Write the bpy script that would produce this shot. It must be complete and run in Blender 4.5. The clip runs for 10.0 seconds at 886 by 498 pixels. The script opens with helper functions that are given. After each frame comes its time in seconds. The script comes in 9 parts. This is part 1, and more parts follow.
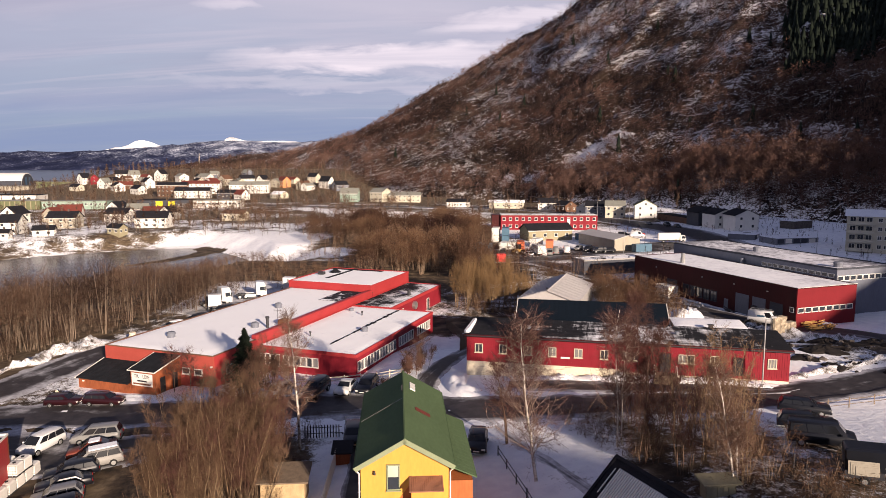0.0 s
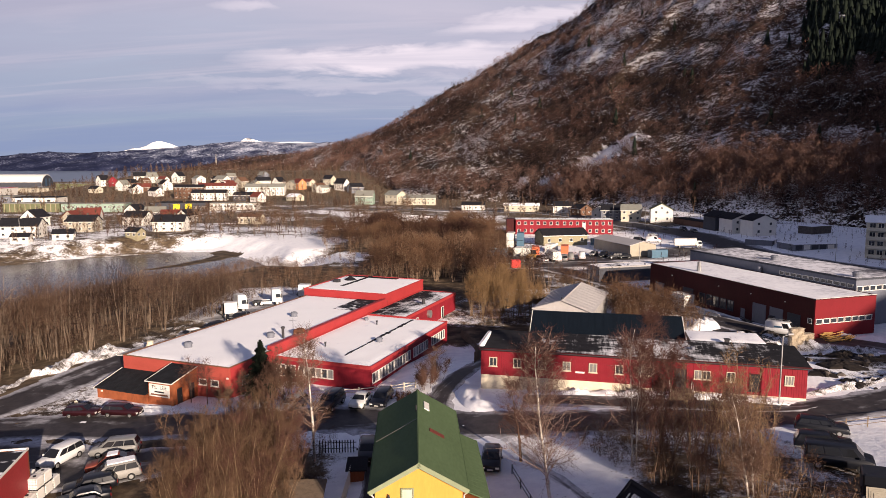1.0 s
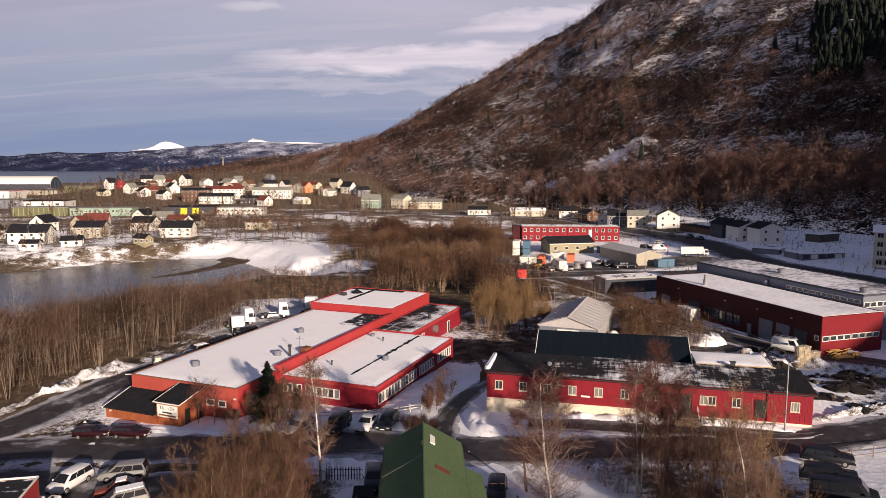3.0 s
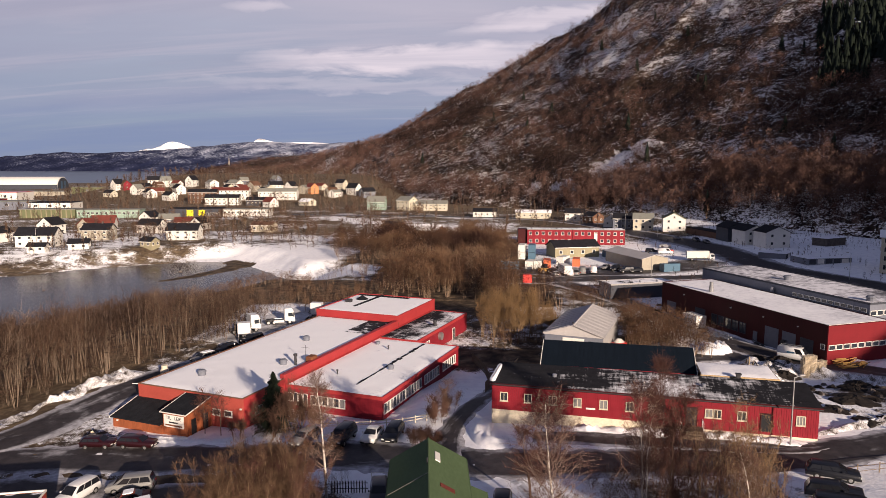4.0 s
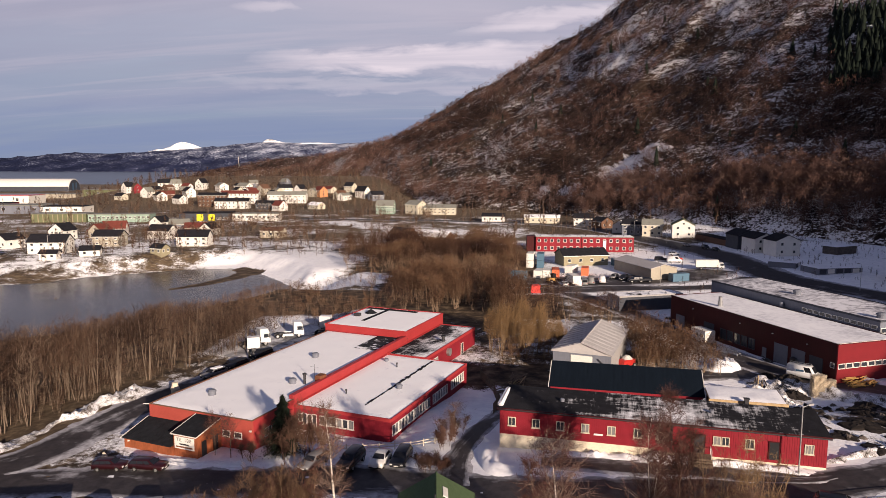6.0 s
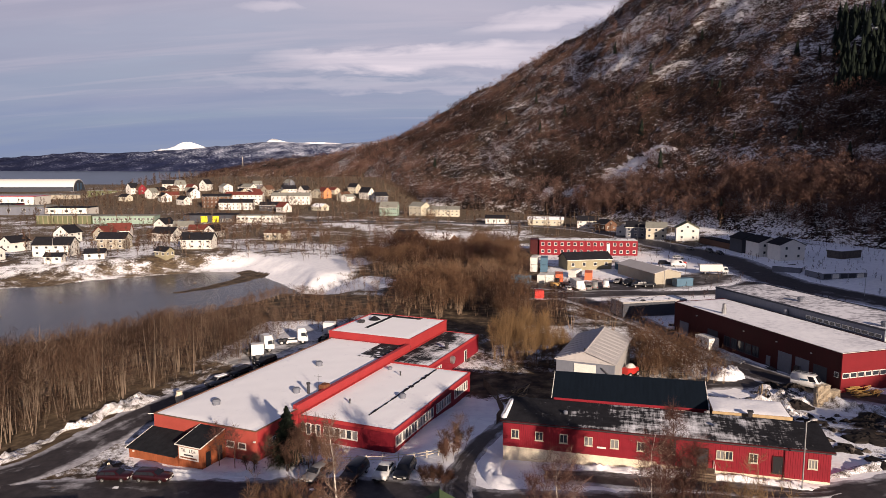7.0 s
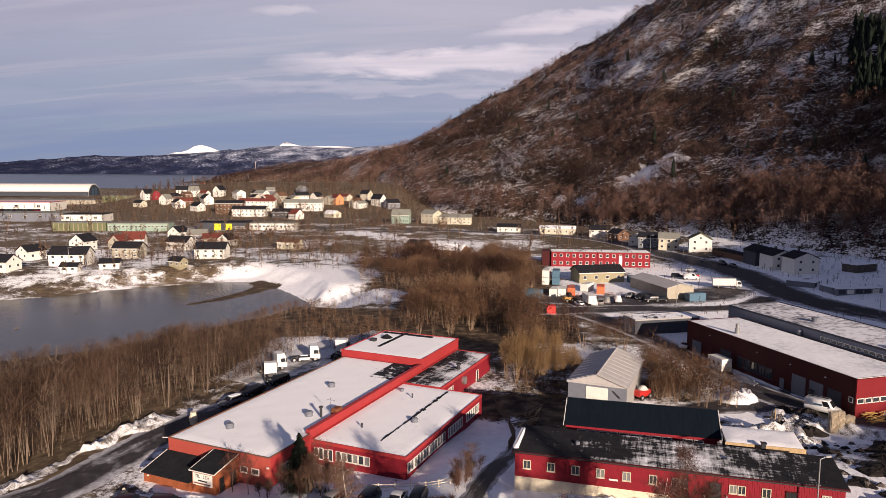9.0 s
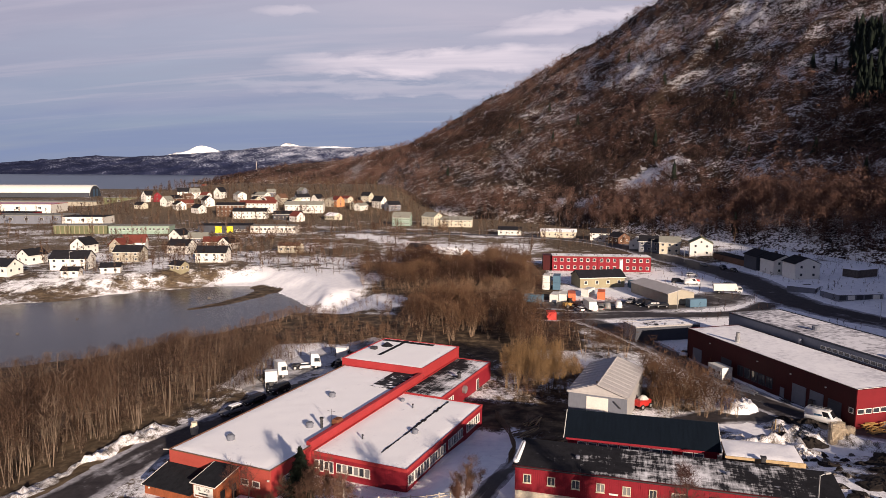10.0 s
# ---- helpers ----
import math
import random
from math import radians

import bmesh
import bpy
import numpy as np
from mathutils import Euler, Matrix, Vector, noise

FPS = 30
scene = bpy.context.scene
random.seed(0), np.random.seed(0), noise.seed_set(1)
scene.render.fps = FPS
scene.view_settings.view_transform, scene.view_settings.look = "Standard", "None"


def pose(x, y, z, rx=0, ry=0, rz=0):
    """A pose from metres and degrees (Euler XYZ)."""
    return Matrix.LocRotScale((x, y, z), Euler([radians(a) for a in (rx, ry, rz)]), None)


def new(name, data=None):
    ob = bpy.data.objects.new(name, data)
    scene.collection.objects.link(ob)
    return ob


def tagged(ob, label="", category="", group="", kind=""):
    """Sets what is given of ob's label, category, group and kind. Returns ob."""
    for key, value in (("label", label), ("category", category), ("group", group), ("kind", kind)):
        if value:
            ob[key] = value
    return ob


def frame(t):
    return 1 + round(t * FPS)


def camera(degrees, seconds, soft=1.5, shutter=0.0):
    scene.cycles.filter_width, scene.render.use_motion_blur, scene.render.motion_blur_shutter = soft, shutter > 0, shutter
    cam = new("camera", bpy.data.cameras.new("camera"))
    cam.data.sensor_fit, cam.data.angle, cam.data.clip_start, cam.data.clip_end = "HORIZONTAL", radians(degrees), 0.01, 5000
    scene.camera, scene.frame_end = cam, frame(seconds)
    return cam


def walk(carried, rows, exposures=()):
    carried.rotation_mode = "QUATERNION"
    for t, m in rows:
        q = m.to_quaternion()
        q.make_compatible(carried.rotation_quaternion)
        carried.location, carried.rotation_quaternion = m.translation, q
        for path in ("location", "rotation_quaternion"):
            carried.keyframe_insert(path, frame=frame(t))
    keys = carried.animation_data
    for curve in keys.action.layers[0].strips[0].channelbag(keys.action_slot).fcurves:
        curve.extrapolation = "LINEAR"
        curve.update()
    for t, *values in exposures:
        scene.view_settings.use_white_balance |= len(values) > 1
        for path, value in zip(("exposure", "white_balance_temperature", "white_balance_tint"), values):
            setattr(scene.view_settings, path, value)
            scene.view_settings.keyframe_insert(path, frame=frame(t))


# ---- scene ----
cam = camera(64.58, 10.0, soft=0.6)
# seconds, place in metres, tilt, lean, turn in degrees
PATH = [
    (0.0, 0.000, 0.000, 28.735, 83.002, -0.009, -0.000),
    (0.5, 0.017, 0.039, 29.534, 83.025, -0.006, 0.661),
    (1.0, 0.020, 0.039, 30.314, 83.045, -0.007, 1.219),
    (1.5, 0.052, 0.057, 30.976, 83.055, -0.012, 1.468),
    (2.0, 0.054, 0.034, 31.650, 83.068, -0.018, 1.621),
    (2.5, 0.034, 0.022, 32.389, 83.066, -0.033, 1.627),
    (4.0, 0.026, 0.031, 34.599, 83.043, -0.068, 2.176),
    (4.5, 0.045, 0.001, 35.342, 83.039, -0.063, 2.369),
    (5.0, 0.053, -0.010, 36.148, 83.034, -0.052, 2.564),
    (5.5, 0.055, -0.008, 36.917, 83.044, -0.054, 2.723),
    (7.0, 0.052, 0.054, 39.273, 82.997, -0.100, 3.189),
    (7.5, 0.001, 0.038, 40.059, 83.120, -0.124, 3.295),
    (8.0, -0.038, 0.034, 40.860, 83.244, -0.170, 3.414),
    (8.5, -0.125, 0.010, 41.657, 83.248, -0.206, 3.685),
    (9.0, -0.115, 0.036, 42.590, 83.270, -0.237, 4.150),
    (9.5, -0.108, 0.064, 43.490, 83.293, -0.255, 4.360),
    (10.0, -0.084, 0.084, 44.322, 83.290, -0.274, 4.222),
]
walk(cam, [(t, pose(x, y, z, rx, ry, rz)) for t, x, y, z, rx, ry, rz in PATH], exposures=[(0.0, 0.88, 6480, 16), (1.5, 0.84, 6480, 16), (2.5, 0.70, 6480, 16), (5.5, 0.64, 6480, 16), (8.0, 0.65, 6480, 16), (10.0, 0.67, 6480, 16)])

# ---- light ----
SUN_TO = Vector((0.46, -0.86, 0.252)).normalized()
SUN_EL = math.asin(SUN_TO.z)
sun_data = bpy.data.lights.new("sun", "SUN")
sun_data.energy, sun_data.angle, sun_data.color = 5.0, radians(0.6), (1.0, 0.83, 0.65)
sun = new("sun", sun_data)
sun.rotation_euler = SUN_TO.to_track_quat("Z", "Y").to_euler()

world = bpy.data.worlds.new("sky")
scene.world = world
world.use_nodes = True


def sky_nodes(nt):
    nt.nodes.clear()
    N, L = nt.nodes.new, nt.links.new
    out, bg = N("ShaderNodeOutputWorld"), N("ShaderNodeBackground")
    sky = N("ShaderNodeTexSky")
    sky.sky_type, sky.sun_disc = "NISHITA", False
    sky.sun_elevation, sky.sun_rotation = SUN_EL, math.atan2(SUN_TO.x, SUN_TO.y)
    sky.air_density, sky.dust_density, sky.ozone_density = 1.0, 0.6, 1.6
    tc = N("ShaderNodeTexCoord")
    sep = N("ShaderNodeSeparateXYZ")
    L(tc.outputs["Generated"], sep.inputs[0])

    def math_node(op, a, b=None, c=None):
        m = N("ShaderNodeMath")
        m.operation = op
        for k, v in enumerate((a, b, c)):
            if v is None:
                continue
            if isinstance(v, (int, float)):
                m.inputs[k].default_value = v
            else:
                L(v, m.inputs[k])
        return m.outputs[0]

    # cloud sheet: the view's direction laid on a flat layer, stretched sideways
    zc = math_node("MAXIMUM", sep.outputs["Z"], 0.0)
    zz = math_node("ADD", zc, 0.16)
    px = math_node("DIVIDE", sep.outputs["X"], zz)
    py = math_node("DIVIDE", sep.outputs["Y"], zz)
    comb = N("ShaderNodeCombineXYZ")
    L(px, comb.inputs[0]), L(py, comb.inputs[1])

    def cloud(scale, stretch, detail, seed, rough=0.55, dist=0.4):
        mp = N("ShaderNodeMapping")
        mp.inputs["Scale"].default_value = (scale * stretch[0], scale * stretch[1], 1)
        mp.inputs["Location"].default_value = (seed, seed * 0.7, seed * 1.3)
        L(comb.outputs[0], mp.inputs[0])
        n = N("ShaderNodeTexNoise")
        n.inputs["Scale"].default_value, n.inputs["Detail"].default_value = 1.0, detail
        n.inputs["Roughness"].default_value, n.inputs["Distortion"].default_value = rough, dist
        L(mp.outputs[0], n.inputs["Vector"])
        return n.outputs["Fac"]

    def ramp(fac, stops):
        r = N("ShaderNodeValToRGB")
        for k, (p, v) in enumerate(stops):
            e = r.color_ramp.elements[k] if k < 2 else r.color_ramp.elements.new(p)
            e.position, e.color = p, (v, v, v, 1)
        L(fac, r.inputs[0])
        return r.outputs[0]

    def mix(fac, a, b):
        m = N("ShaderNodeMix")
        m.data_type = "RGBA"
        L(fac, m.inputs["Factor"])
        for k, v in (("A", a), ("B", b)):
            sock = [s for s in m.inputs if s.name == k and s.type == "RGBA"][0]
            if isinstance(v, tuple):
                sock.default_value = (*v, 1)
            else:
                L(v, sock)
        return [s for s in m.outputs if s.type == "RGBA"][0]

    # the veil of high cloud: blue low over the fjord, pale lilac grey above
    r = N("ShaderNodeValToRGB")
    for k, (p, c) in enumerate(VEIL):
        e = r.color_ramp.elements[k] if k < 2 else r.color_ramp.elements.new(p)
        e.position, e.color = p, (*c, 1)
    L(sep.outputs["Z"], r.inputs[0])
    amt = ramp(cloud(1.1, (0.35, 1.0), 5, 3.1), ((0.30, 0.80), (0.62, 0.97)))
    base = mix(amt, sky.outputs[0], r.outputs[0])
    height = ramp(sep.outputs["Z"], ((0.04, 0.0), (0.16, 1.0), (0.24, 1.0), (0.42, 0.15)))
    # broad soft mottling of the layer, lighter and darker
    mott = math_node("MULTIPLY", ramp(cloud(1.7, (0.45, 1.3), 6, 11.3), ((0.42, 0.0), (0.68, 0.7))), height)
    base = mix(mott, base, CLOUD_LIGHT)
    dull = math_node("MULTIPLY", ramp(cloud(1.3, (0.4, 1.5), 5, 27.9), ((0.45, 0.0), (0.7, 0.55))), height)
    base = mix(dull, base, CLOUD_GREY)
    streaks = math_node("MULTIPLY", ramp(cloud(2.4, (0.25, 2.2), 5, 41.0), ((0.55, 0.0), (0.72, 0.5))), ramp(sep.outputs["Z"], ((0.03, 0.0), (0.08, 1.0))))
    base = mix(streaks, base, CLOUD_LIGHT)
    # lens-shaped clouds over the fjord, each by its own place and breadth in the sky
    az = math_node("ARCTAN2", sep.outputs["X"], sep.outputs["Y"])
    wob = cloud(3.5, (1.0, 1.0), 5, 21.7)
    w2 = math_node("MULTIPLY_ADD", wob, 0.05, -0.025)
    grain = ramp(cloud(2.2, (0.4, 2.6), 6, 55.0), ((0.30, 0.35), (0.58, 1.0)))
    for a0, wide, z0, thick, lean, amount in ((-0.075, 0.25, 0.143, 0.020, 0.045, 1.0), (0.12, 0.17, 0.196, 0.015, 0.10, 0.8), (-0.29, 0.05, 0.205, 0.008, 0.0, 0.5), (-0.12, 0.30, 0.107, 0.012, 0.0, 0.35)):
        ea = math_node("DIVIDE", math_node("SUBTRACT", az, a0), wide)
        mid = math_node("MULTIPLY_ADD", math_node("SUBTRACT", az, a0), lean, z0)
        ez = math_node("DIVIDE", math_node("SUBTRACT", math_node("ADD", sep.outputs["Z"], w2), mid), thick)
        r2 = math_node("ADD", math_node("POWER", math_node("ABSOLUTE", ea), 2.0), math_node("POWER", math_node("ABSOLUTE", ez), 2.0))
        lens = math_node("MULTIPLY", ramp(r2, ((0.15, amount), (1.0, 0.0))), grain)
        base = mix(lens, base, CLOUD_WHITE)
    L(base, bg.inputs["Color"])
    bg.inputs["Strength"].default_value = SKY_STRENGTH
    L(bg.outputs[0], out.inputs[0])


SKY_STRENGTH = 0.0620
VEIL = ((0.0, (2.2, 2.9, 4.6)), (0.06, (2.4, 3.0, 4.6)), (0.11, (3.3, 3.6, 4.8)), (0.17, (4.2, 4.2, 5.2)), (0.24, (5.1, 4.9, 5.7)), (0.36, (1.9, 2.05, 3.0)), (0.52, (0.75, 0.95, 1.9)), (1.0, (0.35, 0.58, 1.35)))
CLOUD_GREY = (3.3, 3.4, 4.5)
CLOUD_LIGHT = (5.6, 5.3, 6.1)
CLOUD_WHITE = (8.0, 7.3, 7.8)
sky_nodes(world.node_tree)


# ---- materials ----
def material(name, colour, rough=0.8, metal=0.0, vary=0.25, scale=1.5, bump=0.0, bump_scale=8.0, stops=None, per_object=0.0, spec=0.16, streak=None):
    """A painted or natural surface: colour broken at two scales, fine relief, optional spread from object to object."""
    m = bpy.data.materials.new(name)
    m.use_nodes = True
    nt = m.node_tree
    N, L = nt.nodes.new, nt.links.new
    b = nt.nodes["Principled BSDF"]
    b.inputs["Roughness"].default_value, b.inputs["Metallic"].default_value = rough, metal
    b.inputs["Specular IOR Level"].default_value = spec
    tc = N("ShaderNodeTexCoord")
    mp = N("ShaderNodeMapping")
    L(tc.outputs["Object"], mp.inputs[0])
    if streak:
        mp.inputs["Scale"].default_value = streak
    big, small = N("ShaderNodeTexNoise"), N("ShaderNodeTexNoise")
    big.inputs["Scale"].default_value, small.inputs["Scale"].default_value = scale, scale * 9
    big.inputs["Detail"].default_value, small.inputs["Detail"].default_value = 4, 3
    L(mp.outputs[0], big.inputs["Vector"]), L(mp.outputs[0], small.inputs["Vector"])
    add = N("ShaderNodeMath")
    add.operation = "MULTIPLY_ADD"
    L(small.outputs["Fac"], add.inputs[0])
    add.inputs[1].default_value = 0.5
    half = N("ShaderNodeMath")
    half.operation = "MULTIPLY"
    half.inputs[1].default_value = 0.5
    L(big.outputs["Fac"], half.inputs[0])
    L(half.outputs[0], add.inputs[2])
    r = N("ShaderNodeValToRGB")
    if stops is None:
        lo, hi = 1 - vary, 1 + vary
        stops = ((0.30, tuple(c * lo for c in colour)), (0.70, tuple(min(1.0, c * hi) for c in colour)))
    for k, (p, c) in enumerate(stops):
        e = r.color_ramp.elements[k] if k < 2 else r.color_ramp.elements.new(p)
        e.position, e.color = p, (*c, 1)
    L(add.outputs[0], r.inputs[0])
    col = r.outputs[0]
    if per_object:
        info = N("ShaderNodeObjectInfo")
        hsv = N("ShaderNodeHueSaturation")
        mul = N("ShaderNodeMath")
        mul.operation = "MULTIPLY_ADD"
        L(info.outputs["Random"], mul.inputs[0])
        mul.inputs[1].default_value, mul.inputs[2].default_value = per_object, 1 - per_object / 2
        L(mul.outputs[0], hsv.inputs["Value"])
        L(col, hsv.inputs["Color"])
        col = hsv.outputs[0]
    L(col, b.inputs["Base Color"])
    if bump:
        bn = N("ShaderNodeTexNoise")
        bn.inputs["Scale"].default_value, bn.inputs["Detail"].default_value = bump_scale, 5
        L(mp.outputs[0], bn.inputs["Vector"])
        bp = N("ShaderNodeBump")
        bp.inputs["Strength"].default_value, bp.inputs["Distance"].default_value = bump, 0.05
        L(bn.outputs["Fac"], bp.inputs["Height"])
        L(bp.outputs[0], b.inputs["Normal"])
    return m


SNOW_A, SNOW_B = (0.80, 0.80, 0.83), (0.94, 0.94, 0.94)
snow_mat = material("snow", (0.8, 0.81, 0.84), 0.75, scale=0.35, bump=0.5, bump_scale=2.2, stops=((0.32, SNOW_A), (0.6, SNOW_B)), spec=0.25)
bank_mat = material("dirty_snow", (0.6, 0.6, 0.6), 0.8, scale=0.9, bump=0.8, bump_scale=3.0, stops=((0.40, (0.08, 0.065, 0.052)), (0.48, (0.42, 0.40, 0.385)), (0.57, (0.83, 0.83, 0.85))))


def snowy_roof(name, bare, cover, scale=0.35, stretch=(1, 1, 1), rough=0.8):
    """Roof felt or sheet under a torn sheet of snow; cover from 0 (bare) to 1."""
    lim = 0.72 - 0.44 * cover
    dark = tuple(c * 0.7 for c in bare)
    return material(name, bare, rough, scale=scale, bump=0.4, bump_scale=3.0, streak=stretch,
                    stops=((max(0.05, lim - 0.16), dark), (lim - 0.02, bare), (lim + 0.02, SNOW_A), (lim + 0.12, SNOW_B)))


def thawing_roof(name, centre, half, cover=0.0):
    """Dark tiled roof with thin snow left in the middle of its length, worn through along the tile rows."""
    m = material(name, (0.02, 0.02, 0.023), 0.85, scale=1.0, bump=0.4, bump_scale=3.0, vary=0.45, spec=0.06)
    nt = m.node_tree
    N, L = nt.nodes.new, nt.links.new
    b = nt.nodes["Principled BSDF"]
    bare = b.inputs["Base Color"].links[0].from_socket
    tc, sep = N("ShaderNodeTexCoord"), N("ShaderNodeSeparateXYZ")
    L(tc.outputs["Object"], sep.inputs[0])

    def mth(op, x, y):
        n = N("ShaderNodeMath")
        n.operation = op
        for k, v in enumerate((x, y)):
            if isinstance(v, (int, float)):
                n.inputs[k].default_value = v
            else:
                L(v, n.inputs[k])
        return n.outputs[0]

    total = mth("MULTIPLY", mth("SUBTRACT", 1.0, mth("MINIMUM", mth("ABSOLUTE", mth("DIVIDE", mth("SUBTRACT", sep.outputs["X"], centre), half), 0.0), 1.5)), 0.10)
    for stretch, scale, detail, weight in (((1, 1, 1), 0.22, 5, 0.55), ((0.25, 3.0, 1), 1.0, 3, 0.22), ((3.0, 0.25, 1), 1.0, 3, 0.23)):
        mp, n = N("ShaderNodeMapping"), N("ShaderNodeTexNoise")
        mp.inputs["Scale"].default_value = stretch
        L(tc.outputs["Object"], mp.inputs[0])
        L(mp.outputs[0], n.inputs["Vector"])
        n.inputs["Scale"].default_value, n.inputs["Detail"].default_value, n.inputs["Roughness"].default_value = scale, detail, 0.7
        total = mth("ADD", total, mth("MULTIPLY", n.outputs["Fac"], weight))
    r = N("ShaderNodeValToRGB")
    r.color_ramp.elements[0].position, r.color_ramp.elements[1].position = 0.54 - cover, 0.66 - cover
    L(total, r.inputs[0])
    mx = N("ShaderNodeMix")
    mx.data_type = "RGBA"
    L(r.outputs[0], mx.inputs["Factor"])
    L(bare, [s for s in mx.inputs if s.name == "A" and s.type == "RGBA"][0])
    [s for s in mx.inputs if s.name == "B" and s.type == "RGBA"][0].default_value = (0.80, 0.80, 0.82, 1)
    L([s for s in mx.outputs if s.type == "RGBA"][0], b.inputs["Base Color"])
    return m


felt = material("roof_felt", (0.017, 0.018, 0.021), 0.85, scale=1.2, vary=0.45, bump=0.3, spec=0.06)
roof_snow_full = snowy_roof("snowed_flat_roof", (0.10, 0.10, 0.11), 0.98, 0.14)
roof_snow_half = snowy_roof("half_snowed_roof", (0.024, 0.024, 0.027), 0.66, 0.10)
roof_snow_bits = snowy_roof("snow_streaked_roof", (0.022, 0.023, 0.027), 0.41, 0.11, (0.7, 1.3, 1))
# red_sun and red_pale: copies of the wall red with sunshine put into the colour
red_sun = material("sunlit_red_panel", (0.33, 0.036, 0.038), 0.55, vary=0.16, scale=0.5, bump=0.15, bump_scale=6)
red_pale = material("sunlit_pale_red", (0.34, 0.066, 0.05), 0.65, vary=0.15, scale=0.5, bump=0.15, bump_scale=6)
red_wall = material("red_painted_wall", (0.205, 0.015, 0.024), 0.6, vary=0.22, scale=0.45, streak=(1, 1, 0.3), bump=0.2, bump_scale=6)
# for trim, and for walls whose shade is put into the colour
red_dark = material("trim_and_shade_red", (0.048, 0.007, 0.008), 0.5, vary=0.22, scale=0.35, streak=(1, 1, 0.25))
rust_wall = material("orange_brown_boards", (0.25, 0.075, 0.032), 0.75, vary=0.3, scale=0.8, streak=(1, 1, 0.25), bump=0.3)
plinth = material("pale_plinth_render", (0.62, 0.55, 0.42), 0.85, vary=0.2, scale=0.6, bump=0.3)
white_paint = material("white_paint", (0.66, 0.64, 0.59), 0.6, vary=0.10, scale=0.6)
cream_paint = material("cream_paint", (0.50, 0.46, 0.36), 0.7, vary=0.12, scale=0.5)
beige_wall = material("beige_wall", (0.33, 0.30, 0.24), 0.8, vary=0.15, scale=0.4)
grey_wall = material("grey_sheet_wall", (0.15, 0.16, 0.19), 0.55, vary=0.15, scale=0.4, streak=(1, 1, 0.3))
grey_dark = material("dark_grey_wall", (0.05, 0.054, 0.066), 0.6, vary=0.2, scale=0.4)
teal_wall = material("pale_green_wall", (0.24, 0.33, 0.27), 0.7, vary=0.15, scale=0.4)
green_wall = material("olive_green_wall", (0.12, 0.13, 0.07), 0.7, vary=0.2, scale=0.3)
ochre_wall = material("ochre_wall", (0.27, 0.24, 0.155), 0.8, vary=0.15, scale=0.4)
brown_wall = material("brown_wall", (0.13, 0.07, 0.045), 0.8, vary=0.25, scale=0.6)
orange_house = material("apricot_wall", (0.50, 0.22, 0.10), 0.8, vary=0.15, scale=0.5)
yellow_wall = material("yellow_boards", (0.60, 0.30, 0.06), 0.65, vary=0.10, scale=0.8, streak=(1, 1, 0.3))
orange_wall = material("orange_boards", (0.36, 0.115, 0.04), 0.7, vary=0.2, scale=0.8, streak=(1, 1, 0.3))
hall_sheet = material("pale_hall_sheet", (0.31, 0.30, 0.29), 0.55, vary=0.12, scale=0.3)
hall_roof = material("snow_dusted_sheet_roof", (0.42, 0.40, 0.39), 0.7, vary=0.12, scale=0.25, streak=(1, 0.3, 1))
green_roof = material("green_sheet_roof", (0.082, 0.122, 0.062), 0.8, vary=0.14, scale=0.5, streak=(1, 0.4, 1), spec=0.04)
dark_roof = material("dark_roof_tile", (0.019, 0.019, 0.023), 0.8, vary=0.35, scale=0.7, spec=0.06)
red_roof = material("brick_red_roof", (0.145, 0.040, 0.030), 0.75, vary=0.25, scale=0.7)
grey_roof = material("grey_roof_sheet", (0.21, 0.21, 0.18), 0.65, vary=0.2, scale=0.5)
black_sheet = material("black_sheet_roof", (0.006, 0.010, 0.016), 0.8, vary=0.25, scale=0.6, streak=(4, 0.3, 1), spec=0.05)
metal = material("galvanised_metal", (0.42, 0.42, 0.41), 0.4, 0.8, vary=0.2, scale=3)
dark_metal = material("dark_metal", (0.05, 0.05, 0.055), 0.5, 0.4, vary=0.25, scale=3)
rubber = material("tyre_rubber", (0.018, 0.018, 0.018), 0.85, vary=0.2, scale=4)
plastic_black = material("black_plastic", (0.02, 0.02, 0.022), 0.5, vary=0.2, scale=4)
raw_wood = material("raw_timber", (0.40, 0.29, 0.16), 0.8, vary=0.3, scale=2.0, bump=0.3)
pallet_wood = material("pale_pallet_wood", (0.52, 0.44, 0.33), 0.85, vary=0.3, scale=2.0, per_object=0.3)
frame_wood = material("yellow_frame_wood", (0.50, 0.30, 0.10), 0.8, vary=0.3, scale=2.0)
old_wood = material("weathered_timber", (0.16, 0.12, 0.085), 0.85, vary=0.35, scale=2.0, bump=0.3)
rust = material("rusty_iron", (0.16, 0.06, 0.03), 0.8, vary=0.4, scale=2.0)
rock_mat = material("rubble", (0.10, 0.085, 0.075), 0.9, vary=0.5, scale=1.2, bump=0.6)
earth_mat = material("dark_earth", (0.022, 0.018, 0.016), 0.95, vary=0.5, scale=1.5, bump=0.8)
bark = material("grey_brown_bark", (0.115, 0.075, 0.054), 0.9, vary=0.35, scale=3.0, per_object=0.3)
birch_bark = material("birch_bark", (0.5, 0.46, 0.40), 0.8, scale=2.2, streak=(1, 1, 2.5), stops=((0.40, (0.10, 0.08, 0.065)), (0.44, (0.52, 0.47, 0.41)), (0.65, (0.74, 0.70, 0.63))))
twig_red = material("birch_twigs", (0.088, 0.040, 0.032), 0.85, vary=0.3, scale=0.6, per_object=0.25)
twig_tan = material("willow_twigs", (0.108, 0.060, 0.042), 0.85, vary=0.3, scale=0.6, per_object=0.25)
twig_brush = material("reddish_brush_twigs", (0.115, 0.058, 0.042), 0.85, vary=0.3, scale=0.6, per_object=0.25)
